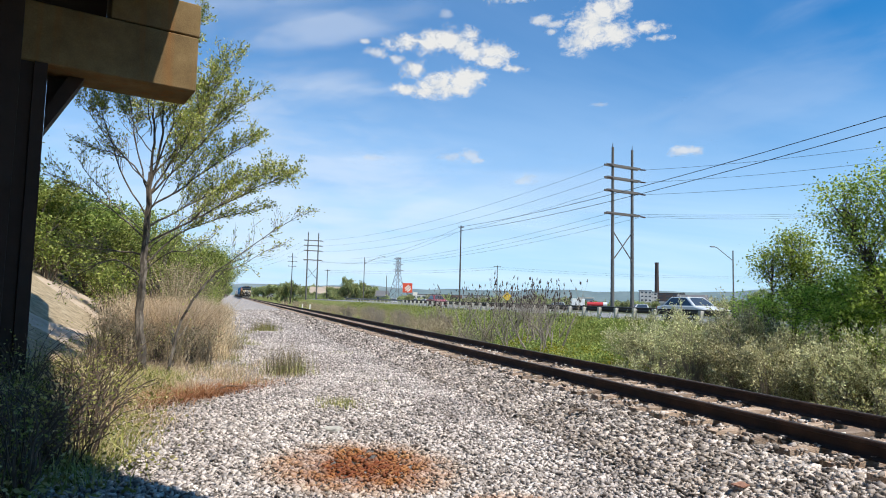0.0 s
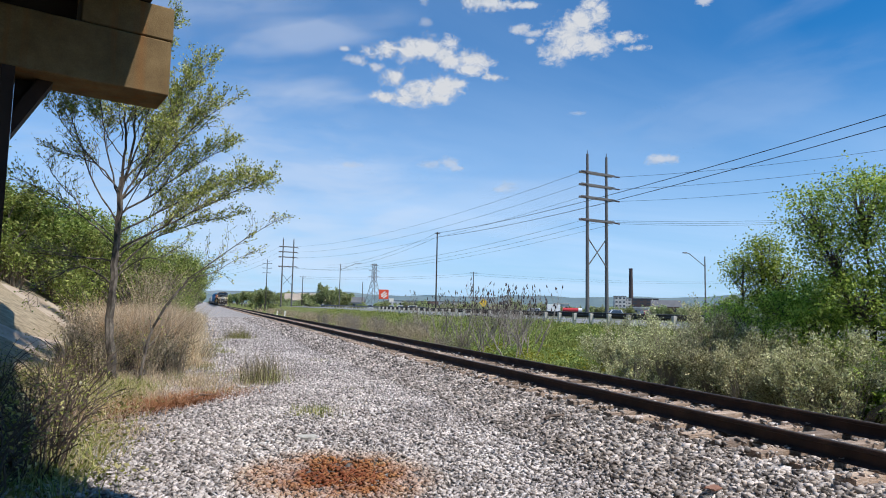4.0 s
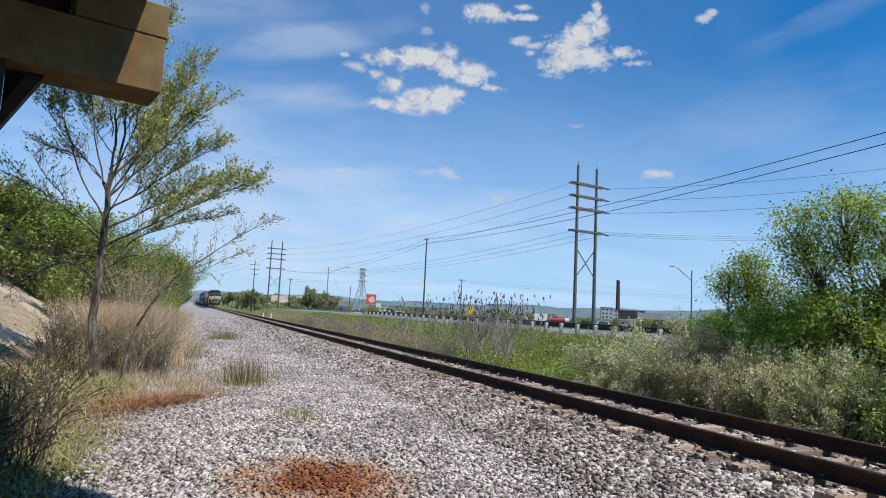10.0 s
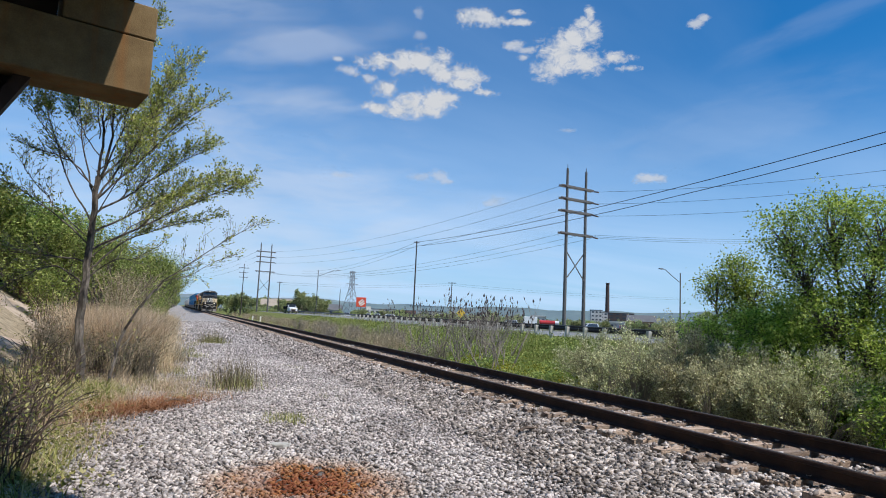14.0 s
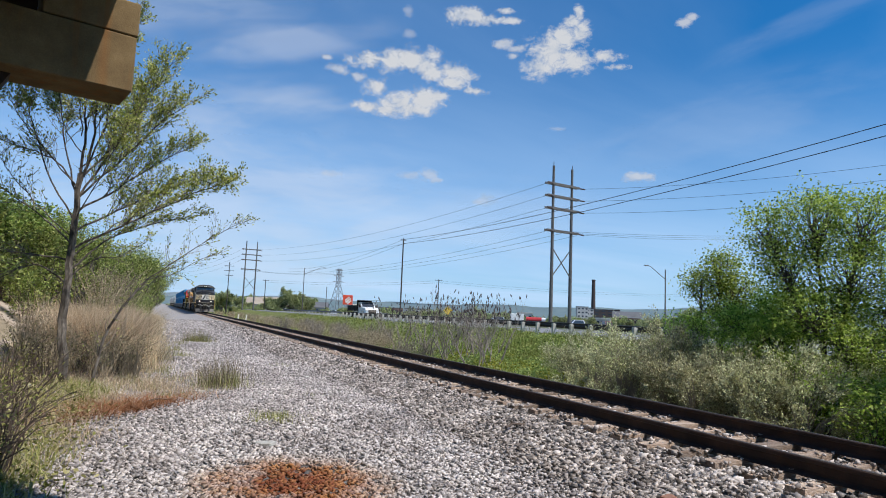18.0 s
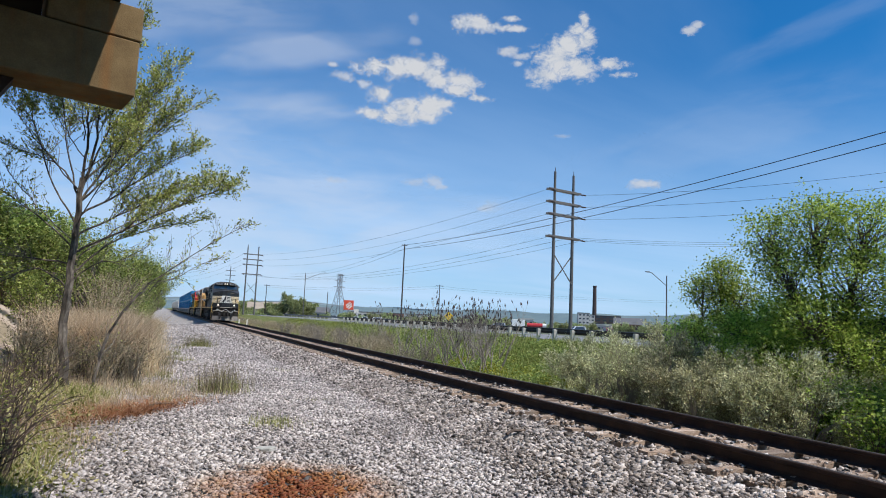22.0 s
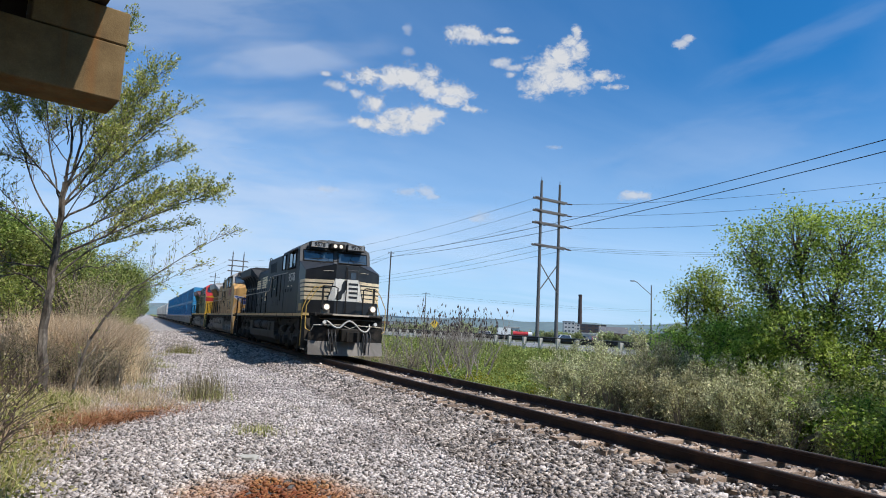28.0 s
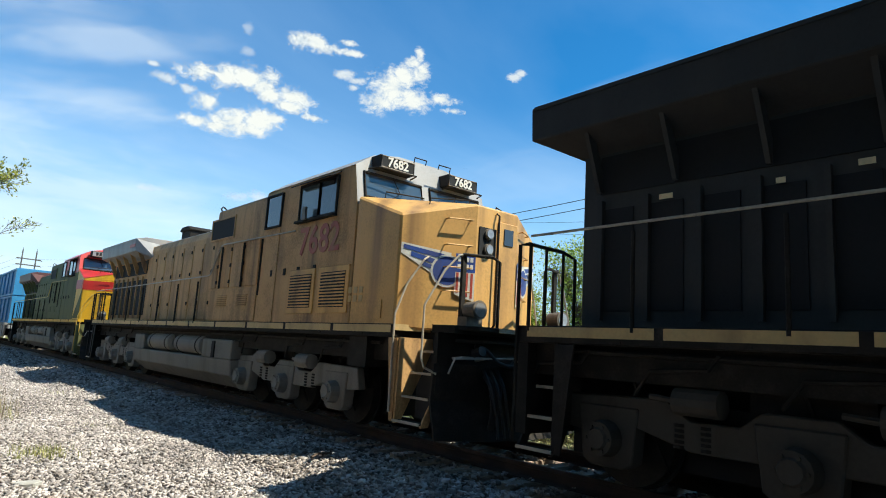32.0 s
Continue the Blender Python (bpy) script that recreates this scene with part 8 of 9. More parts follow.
    for x, y in ((-8.6, 24.5), (-9.6, 22.0), (-7.0, 27), (-11.2, 19), (-5.8, 29), (-7.6, 27), (-4.7, 33), (-6.3, 33), (-4.2, 39), (-6.2, 38), (-3.9, 45), (-5.8, 46), (-3.7, 52), (-5.5, 55), (-3.6, 60), (-4.4, 68), (-5.4, 74), (-4.4, 82), (-4.4, 96), (-4.2, 112), (-4.0, 130), (-11, 23), (-10.5, 27), (-4.0, 150), (-3.8, 175), (-3.6, 205), (-9.0, 35)):
        places.append((x, y, gz(x, y) - 0.15))
    scatter(wd, places, rnd)
    sl = [shrub(320 + i, 2.2 + 0.4 * i, 1.7, L_WOOD, 34, 2600, 0.10, "leafy olive green shrub on the embankment slope", group="embankment shrubs") for i in range(3)]
    places = []
    for i in range(46):
        y = 19.5 + 0.75 * i + rnd.uniform(-0.5, 0.5) + max(0, i - 24) * 1.6
        x = rnd.uniform(-10.5, -8.0) if y < 25 else rnd.uniform(-8.0, -4.0)
        places.append((x, y, gz(x, y) - 0.1))
    scatter(sl, places, rnd)
    nw = [crown_tree(0, 0, 0, 340 + i, 5.2 + 0.4 * i, 1.5, L_WOOD, 9000, 0.078, "slender bushy olive green tree beside the gravel strip", 6, "tree", "tree", "trackside trees", 3) for i in range(3)]
    places = [(x, y, gz(x, y) - 0.1) for x, y in ((-3.0, 29), (-2.3, 33), (-1.9, 37), (-1.7, 42), (-1.6, 47), (-1.5, 53), (-1.4, 60), (-1.4, 68), (-1.4, 78), (-1.4, 90), (-1.4, 104), (-3.4, 45), (-3.4, 57))]
    scatter(nw, places, rnd)
    # low leafy brush leaning out over the strip's edge
    eb = [shrub(380 + i, 2.3 + 0.5 * i, 1.15, (L_WOOD, L_BRUSH, L_WOOD)[i], 30, (2600, 1300, 2900)[i], 0.064, ("leafy olive brush leaning over the gravel strip", "half-bare brown brush leaning over the gravel strip", "tall leafy olive brush beside the gravel strip")[i], group="strip-side brush", stem_mat=M_TANSTEM) for i in range(3)]
    places = []
    for i in range(30):
        y = 23.5 + 1.5 * i + rnd.uniform(-0.6, 0.6)
        x = rnd.uniform(-1.75, -1.0) - (0.5 if y < 29 else 0)
        places.append((x, y, gz(x, y) - 0.1))
    scatter(eb, places, rnd)
    # trees of the middle distance
    far = [crown_tree(0, 0, 0, 150 + i, 7.4 + i, 3.6, L_FAR, 4200, 0.36, ("broad green spring tree by the town", "broad green tree by the town", "olive green spring tree by the town")[i], 4, "tree", "tree", "distant trees", 2) for i in range(3)]
    places = []
    for az, r in ((-0.9, 300), (-0.5, 360), (-0.1, 420), (-1.2, 250), (-0.6, 460), (0.1, 520), (-0.3, 330), (3.6, 262), (4.1, 300), (4.6, 275), (3.3, 330), (5.3, 290), (2.9, 372), (6.0, 310), (6.9, 300), (7.8, 312), (4.9, 205), (5.3, 200), (4.6, 210), (2.3, 430), (2.6, 400), (2.1, 480), (9.1, 300), (12.2, 290), (9.8, 205), (10.5, 200), (11.1, 196), (11.8, 204), (6.6, 230), (8.4, 225), (9.2, 232), (10.9, 240), (11.7, 236), (12.4, 250), (13.2, 255), *((13.9 + 1.25 * i, 315 - 3.6 * i - 70 * ((i * 5) % 4) / 3) for i in range(26)), (48, 170), (53, 140), (60, 120), (68, 116), *((2.2 + 0.93 * i, 255 + 60 * ((i * 7) % 5)) for i in range(50))):
        x, y = polar(az, r)
        low = 3.6 if 12.8 < az < 45 else 0.2
        if (x > 15 or x < 1.5) and (low < 1 or rnd.random() < 0.6):
            places.append((x, y, -low - rnd.uniform(0.0, 2.0)))
    scatter(far, places, rnd)
    hedge = [crown_tree(0, 0, 0, 170 + i, 3.6 + 0.5 * i, 2.8, L_FAR, 1500, 0.30, "olive green bush by the town", 5, "bush", "bush", "distant bushes", 2) for i in range(3)]
    places = []
    for i in range(112):
        az = 3.6 + 43 * (i + rnd.random()) / 112
        x, y = polar(az, rnd.uniform(190 if az < 15 else 140, 280))
        if x > 15:
            places.append((x, y, -1.0 - rnd.uniform(0, 1.2 if az < 15 else 0.5)))
    scatter(hedge, places, rnd)


plants()


def herb_layer():
    rng = np.random.default_rng(3)

    def put(name, label, mesh, m, kind="stuff", category="grass"):
        tagged(part(name, mesh, m), label, category, kind=kind)

    def spots(n, x0, x1, y0, y1, clump=0.0):
        x, y = rng.uniform(x0, x1, n), rng.uniform(y0, y1, n)
        if clump:
            k = max(1, n // 60)
            cx, cy = rng.uniform(x0, x1, k), rng.uniform(y0, y1, k)
            i = rng.integers(0, k, n)
            x, y = cx[i] + rng.normal(0, clump, n), cy[i] + rng.normal(0, clump, n)
        return np.stack([x, y, ground_z(x, y) - 0.02], -1)

    # tall bleached grass at the foot of the embankment
    b = np.concatenate([spots(24000, -2.1, -0.8, 18.6, 27, 0.28), spots(2500, -2.9, -2.2, 22, 28, 0.35)])
    put("dry_grass", "tall bleached dry grass along the embankment foot", blades_mesh("dry_grass", b, 1.22, rng, 0.9, 0.0075), L_DRY)
    b = np.concatenate([spots(9000, -1.1, -0.25, 18, 34, 0.25), spots(9000, -1.4, -0.2, 30, 70, 0.35)])
    put("edge_grass", "knee-high tan grass along the strip's edge", blades_mesh("edge_grass", b, 0.62, rng, 1.1, 0.008), L_DRY)
    # short mixed grass and weeds on the near side
    b = np.concatenate([spots(4200, -3.0, -0.9, 7.0, 15.5, 0.20), spots(1000, -2.4, -0.9, 5.5, 9, 0.2)])
    w = spots(9000, -3.0, -0.9, 6.0, 13.5, 0.20)
    put("low_weeds", "low broad-leaved weeds beside the gravel", leaves_mesh("low_weeds", w + np.abs(rng.normal(0, 0.05, w.shape)) * np.array([1, 1, 1.6]), 0.058, rng), L_LOW)
    put("grass", "low mixed green and tan grass beside the gravel", blades_mesh("grass", b, 0.19, rng, 2.2, 0.007), L_LOW)
    b = np.concatenate([spots(4500, -3.0, -0.9, 7.0, 17, 0.3), spots(3500, -0.9, 0.2, 12, 24, 0.2), spots(900, 0.0, 1.4, 13, 17, 0.25)])
    put("dry_weeds", "thin dry weeds at the gravel's edge", blades_mesh("dry_weeds", b, 0.22, rng, 2.0, 0.004), L_DRY)
    # the verge and the ditch beyond the track
    b = np.concatenate([spots(60000, 11.2, 22.8, 16, 52, 0.6), spots(36000, 11.5, 22.8, 52, 120, 0.9)])
    t = np.concatenate([spots(5000, 11.0, 12.4, 18, 60, 0.4), spots(4000, 11.2, 15.0, 42, 110, 0.6)])
    put("verge_straw", "tan dead grass among the ditch weeds", blades_mesh("verge_straw", t, 0.36, rng, 0.8, 0.012), L_DRY)
    put("verge_grass", "lush green grass and weeds in the ditch", blades_mesh("verge_grass", b, 0.30, rng, 0.9, 0.016), L_GRASS)
    b = np.concatenate([spots(46000, 12.4, 22.0, 18, 50, 0.45), spots(9000, 13.0, 22.0, 50, 80, 0.6)])
    put("green_weeds", "broad-leaved bright green weeds in the ditch", leaves_mesh("green_weeds", b + np.stack([0 * b[:, 0], 0 * b[:, 0], 0.26 + 0.20 * np.sin(1.7 * b[:, 0] + 0.9 * np.sin(0.8 * b[:, 1])) * np.sin(1.1 * b[:, 1])], -1) + rng.normal(0, 0.10, b.shape), 0.11, rng), L_WEED)
    b = spots(2600, 12.8, 18.5, 18, 34, 0.22)
    put("yellow_weeds", "patches of yellow flowering weeds", leaves_mesh("yellow_weeds", b + np.array([0, 0, 0.42]) + rng.normal(0, 0.09, b.shape), 0.10, rng), L_YELLOW)
    b = spots(16000, 10.2, 12.6, 4, 40, 0.25)
    put("verge_litter", "tan dead grass and litter along the ballast foot", blades_mesh("verge_litter", b, 0.28, rng, 1.2, 0.006), L_DRY)

    # single tufts in the gravel
    def tuft(x, y, n, h, r, m, label, dry=0):
        bx, by = x + rng.normal(0, r, n), y + rng.normal(0, r * 1.2, n)
        bb = np.stack([bx, by, ground_z(bx, by) - 0.02], -1)
        t = part("weed_tuft", blades_mesh("weed_tuft", bb, h, rng, 0.8, 0.0036, 0.7), m)
        tagged(t, label, "weed", "weed tufts in the gravel", "stuff")

    tuft(1.38, 15.3, 560, 0.56, 0.29, L_BRUSH, "spindly brown weed clump growing in the gravel")
    tuft(1.42, 15.1, 300, 0.32, 0.30, L_LOW, "green weed tuft growing in the gravel")
    tuft(1.7, 32.0, 400, 0.5, 0.3, L_BRUSH, "small brown weed clump growing in the gravel")
    tuft(1.8, 31.0, 600, 0.3, 0.3, L_LOW, "green weed tuft growing in the gravel")
    tuft(1.71, 10.0, 420, 0.12, 0.20, L_LOW, "low green weed tuft growing in the gravel")
    for x, y, n, h in ((0.35, 13.2, 160, 0.14), (0.0, 14.6, 200, 0.16), (-0.35, 16.0, 260, 0.2), (0.55, 16.8, 160, 0.14), (0.2, 18.2, 240, 0.2), (0.7, 22.5, 200, 0.2), (0.5, 26.0, 240, 0.22), (0.9, 29.0, 200, 0.2), (2.9, 12.6, 60, 0.08), (3.4, 19.0, 70, 0.1)):
        tuft(x, y, n, h, 0.22, L_LOW, "low sparse weed patch growing in the gravel")
    tuft(0.1, 20.5, 400, 0.35, 0.25, L_BRUSH, "small brown weed clump growing in the gravel")
    # scraps: rusty dead fronds, twigs, pale litter
    x, y = rng.normal(-0.45, 0.58, 2000), rng.normal(11.7, 0.36, 2000)
    y = y + (x + 0.45) * 0.9
    bb = np.stack([x, y, ground_z(x, y) + 0.0], -1)
    put("dead_fronds", "heap of rusty brown dead fronds on the gravel", blades_mesh("dead_fronds", bb, 0.11, rng, 6.0, 0.007, 0.8), L_RUSTY, category="plant litter")
    # tangled dark brush by the pier
    rnd = random.Random(55)
    bs = [shrub(200 + i, 0.80, 0.85, L_LOW, 34, 300, 0.040, "tangled weedy brush near the pier foot", group="weedy brush") for i in range(2)]
    places = [(x, y, gz(x, y)) for x, y in ((-2.5, 9.2), (-2.9, 11.2), (-2.3, 12.6), (-1.75, 7.2), (-1.4, 16.6), (-1.0, 17.6), (-1.8, 17.4), (-2.3, 17.0), (-0.7, 18.2), (-1.9, 8.6), (-2.0, 14.6), (-2.6, 15.6), (-1.7, 6.4), (-2.1, 10.2), (-2.4, 7.8), (-1.75, 9.5), (-1.5, 8.2), (-1.45, 7.4), (-1.7, 10.6))]
    scatter(bs, places, rnd)
    br2 = [shrub(220 + i, 1.0, 0.75, L_BRUSH, 30, 500, 0.045, "dry brown brush at the embankment foot", group="dry brush", stem_mat=M_TANSTEM) for i in range(2)]
    places = [(x, y, gz(x, y)) for x, y in ((-0.9, 17.5), (-1.5, 18.5), (-0.6, 20), (-0.9, 22.5), (-0.4, 25), (-0.3, 29), (-1.9, 17.2), (-1.1, 16.2), (-2.4, 18.4), (-2.9, 20.5), (-3.2, 23), (-0.5, 17.2), (-2.2, 21.5), (-1.6, 24.5), (-2.6, 19.4), (-3.0, 18.6), (-3.4, 21.5), (-0.8, 18.6), (-1.3, 19.4), (-1.9, 16.0))]
    scatter(br2, places, rnd)


herb_layer()


# ---- loose stones ----
RUST_SPOTS = ((1.42, 6.70, 0.80, 0.80), (2.45, 5.15, 0.42, 0.40), (-0.6, 11.8, 0.45, 0.5))


def stone_material():
    m = mat("crushed limestone", (0.43, 0.383, 0.36), 0.92, dark=(0.26, 0.228, 0.215), light=(0.62, 0.565, 0.535), scale=1.1, fine=40, per="island", spread=0.55, bump=0.2, spec=0.2)
    nt = m.node_tree
    N, L = nt.nodes.new, nt.links.new
    b = nt.nodes["Principled BSDF"]
    old = b.inputs["Base Color"].links[0].from_socket
    tc = N("ShaderNodeTexCoord")
    n = N("ShaderNodeTexNoise")
    n.inputs["Scale"].default_value, n.inputs["Detail"].default_value = 2.6, 6
    L(tc.outputs["Object"], n.inputs["Vector"])
    total = None
    for x, y, rx, ry in RUST_SPOTS:
        mp = N("ShaderNodeMapping")
        mp.vector_type = "POINT"
        mp.inputs["Location"].default_value = (-x / rx, -y / ry, 0)
        mp.inputs["Scale"].default_value = (1 / rx, 1 / ry, 0)
        L(tc.outputs["Object"], mp.inputs[0])
        ln = N("ShaderNodeVectorMath"); ln.operation = "LENGTH"
        L(mp.outputs[0], ln.inputs[0])
        mr = N("ShaderNodeMapRange")
        mr.inputs["From Min"].default_value, mr.inputs["From Max"].default_value = 1.5, 0.3
        L(ln.outputs["Value"], mr.inputs["Value"])
        if total is None:
            total = mr.outputs[0]
        else:
            mx = N("ShaderNodeMath"); mx.operation = "MAXIMUM"
            L(total, mx.inputs[0]); L(mr.outputs[0], mx.inputs[1])
            total = mx.outputs[0]
    mul = N("ShaderNodeMath"); mul.operation = "MULTIPLY_ADD"; mul.use_clamp = True
    nr = N("ShaderNodeMapRange")
    nr.inputs["From Min"].default_value, nr.inputs["From Max"].default_value = 0.35, 0.65
    L(n.outputs[0], nr.inputs["Value"])
    L(total, mul.inputs[0]); L(nr.outputs[0], mul.inputs[1])
    sub = N("ShaderNodeMath"); sub.operation = "MULTIPLY"; sub.inputs[1].default_value = 0.75
    L(total, sub.inputs[0]); L(sub.outputs[0], mul.inputs[2])
    mix = N("ShaderNodeMix"); mix.data_type = "RGBA"
    rr = N("ShaderNodeValToRGB")
    e = rr.color_ramp.elements
    e[0].position, e[0].color = 0.3, (0.19, 0.060, 0.028, 1)
    e[1].position, e[1].color = 0.75, (0.42, 0.21, 0.085, 1)
    n2 = N("ShaderNodeTexNoise")
    n2.inputs["Scale"].default_value = 14
    L(tc.outputs["Object"], n2.inputs["Vector"])
    fade = N("ShaderNodeMath"); fade.operation = "MULTIPLY_ADD"; fade.inputs[1].default_value = -0.55; fade.inputs[2].default_value = 0.38
    L(total, fade.inputs[0])
    tone = N("ShaderNodeMath"); tone.operation = "ADD"
    L(n2.outputs[0], tone.inputs[0]); L(fade.outputs[0], tone.inputs[1])
    L(tone.outputs[0], rr.inputs[0])
    e.new(0.92).color = (0.52, 0.38, 0.21, 1)
    L(mul.outputs[0], mix.inputs["Factor"])
    L(old, mix.inputs["A"]); L(rr.outputs[0], mix.inputs["B"])
    L(mix.outputs["Result"], b.inputs["Base Color"])
    return m


def stones(name, label, x, y, size, rng, material, lift=0.40, floor=None, drop=0.0):
    n = len(x)
    z = ground_z(x, y) - drop
    if floor is not None:
        z = np.maximum(z, floor)
    # angular chips: uneven six-sided blocks, longer than wide
    block_v = np.array([(x2, y2, z2) for z2 in (-1, 1) for x2, y2 in ((-1, -1), (1, -1), (1, 1), (-1, 1))], float) * 0.62
    block_f = np.array([(3, 2, 1, 0), (4, 5, 6, 7), (0, 1, 5, 4), (1, 2, 6, 5), (2, 3, 7, 6), (3, 0, 4, 7)])
    v = block_v[None] * (0.65 + 0.6 * rng.random((n, 8, 1))) + rng.normal(0, 0.20, (n, 8, 3))
    v *= np.array([1.25, 0.90, 1.0])
    s = size * (0.5 + 0.9 * rng.random((n, 1, 1)) ** 1.6)
    v *= s * np.array([1.0, 1.0, 0.80]) * 0.5
    a = rng.random(n) * 2 * math.pi
    c, si = np.cos(a)[:, None], np.sin(a)[:, None]
    vx, vy = v[..., 0] * c - v[..., 1] * si, v[..., 0] * si + v[..., 1] * c
    t = rng.normal(0, 0.55, n)[:, None]
    vz = v[..., 2] * np.cos(t) + vx * np.sin(t) * 0.7
    P = np.stack([vx + x[:, None], vy + y[:, None], vz + z[:, None] + s[..., 0] * (0.06 + lift * rng.random((n, 1)))], -1).reshape(-1, 3)
    F = (block_f[None] + 8 * np.arange(n)[:, None, None]).reshape(-1, 4)
    tagged(part(name, numpy_mesh(name, P, F), material), label, "gravel", kind="stuff")


def gravel():
    rng = np.random.default_rng(9)
    ms = stone_material()
    xs, ys, sz = [], [], []

    def zone(n, x0, x1, y0, y1, s):
        x, y = rng.uniform(x0, x1, n), rng.uniform(y0, y1, n)
        xs.append(x); ys.append(y); sz.append(np.full((n, 1, 1), s))

    zone(72000, -2.4, 4.9, 3.6, 12.5, 0.047)
    zone(9000, -2.4, 4.9, -8, 3.6, 0.085)
    zone(40000, -2.0, 4.9, 12.5, 20, 0.047)
    zone(24000, -1.2, 4.9, 20, 32, 0.054)
    zone(16000, -1.0, 4.9, 32, 75, 0.085)
    x, y, s = np.concatenate(xs), np.concatenate(ys), np.concatenate(sz)
    keep = rng.random(len(x)) < np.clip(0.92 - np.clip(-x - 0.6, 0, 2) * 0.55, 0.1, 1)
    stones("gravel", "grey crushed stone gravel of the service strip", x[keep], y[keep], s[keep], rng, ms)
    xs, ys, sz = [], [], []
    zone(28000, 4.2, 6.0, 2.5, 16, 0.062)
    zone(6000, 4.2, 5.75, 16, 32, 0.085)
    zone(4000, 4.2, 5.75, 32, 70, 0.12)
    zone(11000, 5.75, 8.3, 2.5, 14, 0.062)
    zone(6000, 5.75, 8.3, 14, 32, 0.08)
    zone(8000, 8.2, 11.0, 3, 26, 0.08)
    x, y, s = np.concatenate(xs), np.concatenate(ys), np.concatenate(sz)
    # none on top of the ties
    d = np.abs((y + 1.5) / 0.53 - np.round((y + 1.5) / 0.53)) * 0.53
    on = (np.abs(x - TRACK_X) < 1.36) & (d <= 0.13)
    keep = ~on | (rng.random(len(x)) < np.where(np.abs(x - TRACK_X) > 0.85, 0.10, 0.14))
    rise = np.where(on, -0.20, -9.0)
    crib = (np.abs(x - TRACK_X) < 1.5) & ~on
    dark = mat("dark track ballast", (0.34, 0.295, 0.265), 0.92, dark=(0.17, 0.145, 0.13), light=(0.55, 0.49, 0.45), scale=1.3, fine=40, per="island", spread=0.75, bump=0.2, spec=0.2)
    stones("ballast", "coarse dark grey track ballast stones", x[keep], y[keep], s[keep], rng, dark, floor=rise[keep], drop=np.where(crib, 0.012, 0.0)[keep])


gravel()


def scraps():
    """Small loose things on the stones."""
    rnd = random.Random(2)
    pale = mat("bleached scrap", (0.46, 0.44, 0.40), 0.85, scale=10)
    rusty = mat("rusted scrap plate", (0.25, 0.12, 0.075), 0.85, scale=14, bump=0.3)
    for x, y, s in ((0.9, 14.3, 0.11), (1.35, 8.35, 0.15), (-2.2, 14.5, 0.16), (3.6, 16.5, 0.08)):
        g = Geo().prism([(-s, -s * 0.3), (-s * 0.4, -s * 0.5), (s * 0.8, -s * 0.35), (s, s * 0.2), (0, s * 0.5), (-s * 0.8, s * 0.3)], "z", 0, s * 0.35)
        tagged(part("flat_stone", g, pale, at=pose(x, y, gz(x, y) + 0.01, rnd.uniform(-8, 8), rnd.uniform(-8, 8), rnd.uniform(0, 180)), bevel=0.01), "flat bleached stone lying on the gravel", "stone", "flat stones")
    g = Geo().box(-0.16, 0.16, -0.05, 0.05, 0, 0.012)
    tagged(part("metal_scrap", g, rusty, at=pose(4.6, 4.8, gz(4.6, 4.8) + 0.06, 4, 6, 30)), "rusted flat metal scrap on the ballast", "scrap")
    g = Geo().tube([(-0.22, 0, 0.02), (-0.05, 0.03, 0.05), (0.2, 0, 0.03)], 0.02, 5)
    tagged(part("stick", g, M_TWIG, at=pose(4.9, 8.2, gz(4.9, 8.2) + 0.05, 0, 0, 20)), "short dark stick lying on the ballast", "stick")
    tagged(part("stick", Geo().tube([(-0.3, 0, 0.02), (0.0, 0.05, 0.06), (0.35, 0.02, 0.03)], 0.018, 5), M_TWIG, at=pose(0.1, 12.2, gz(0.1, 12.2) + 0.04, 0, 0, 40)), "short dark stick lying on the gravel", "stick")


scraps()


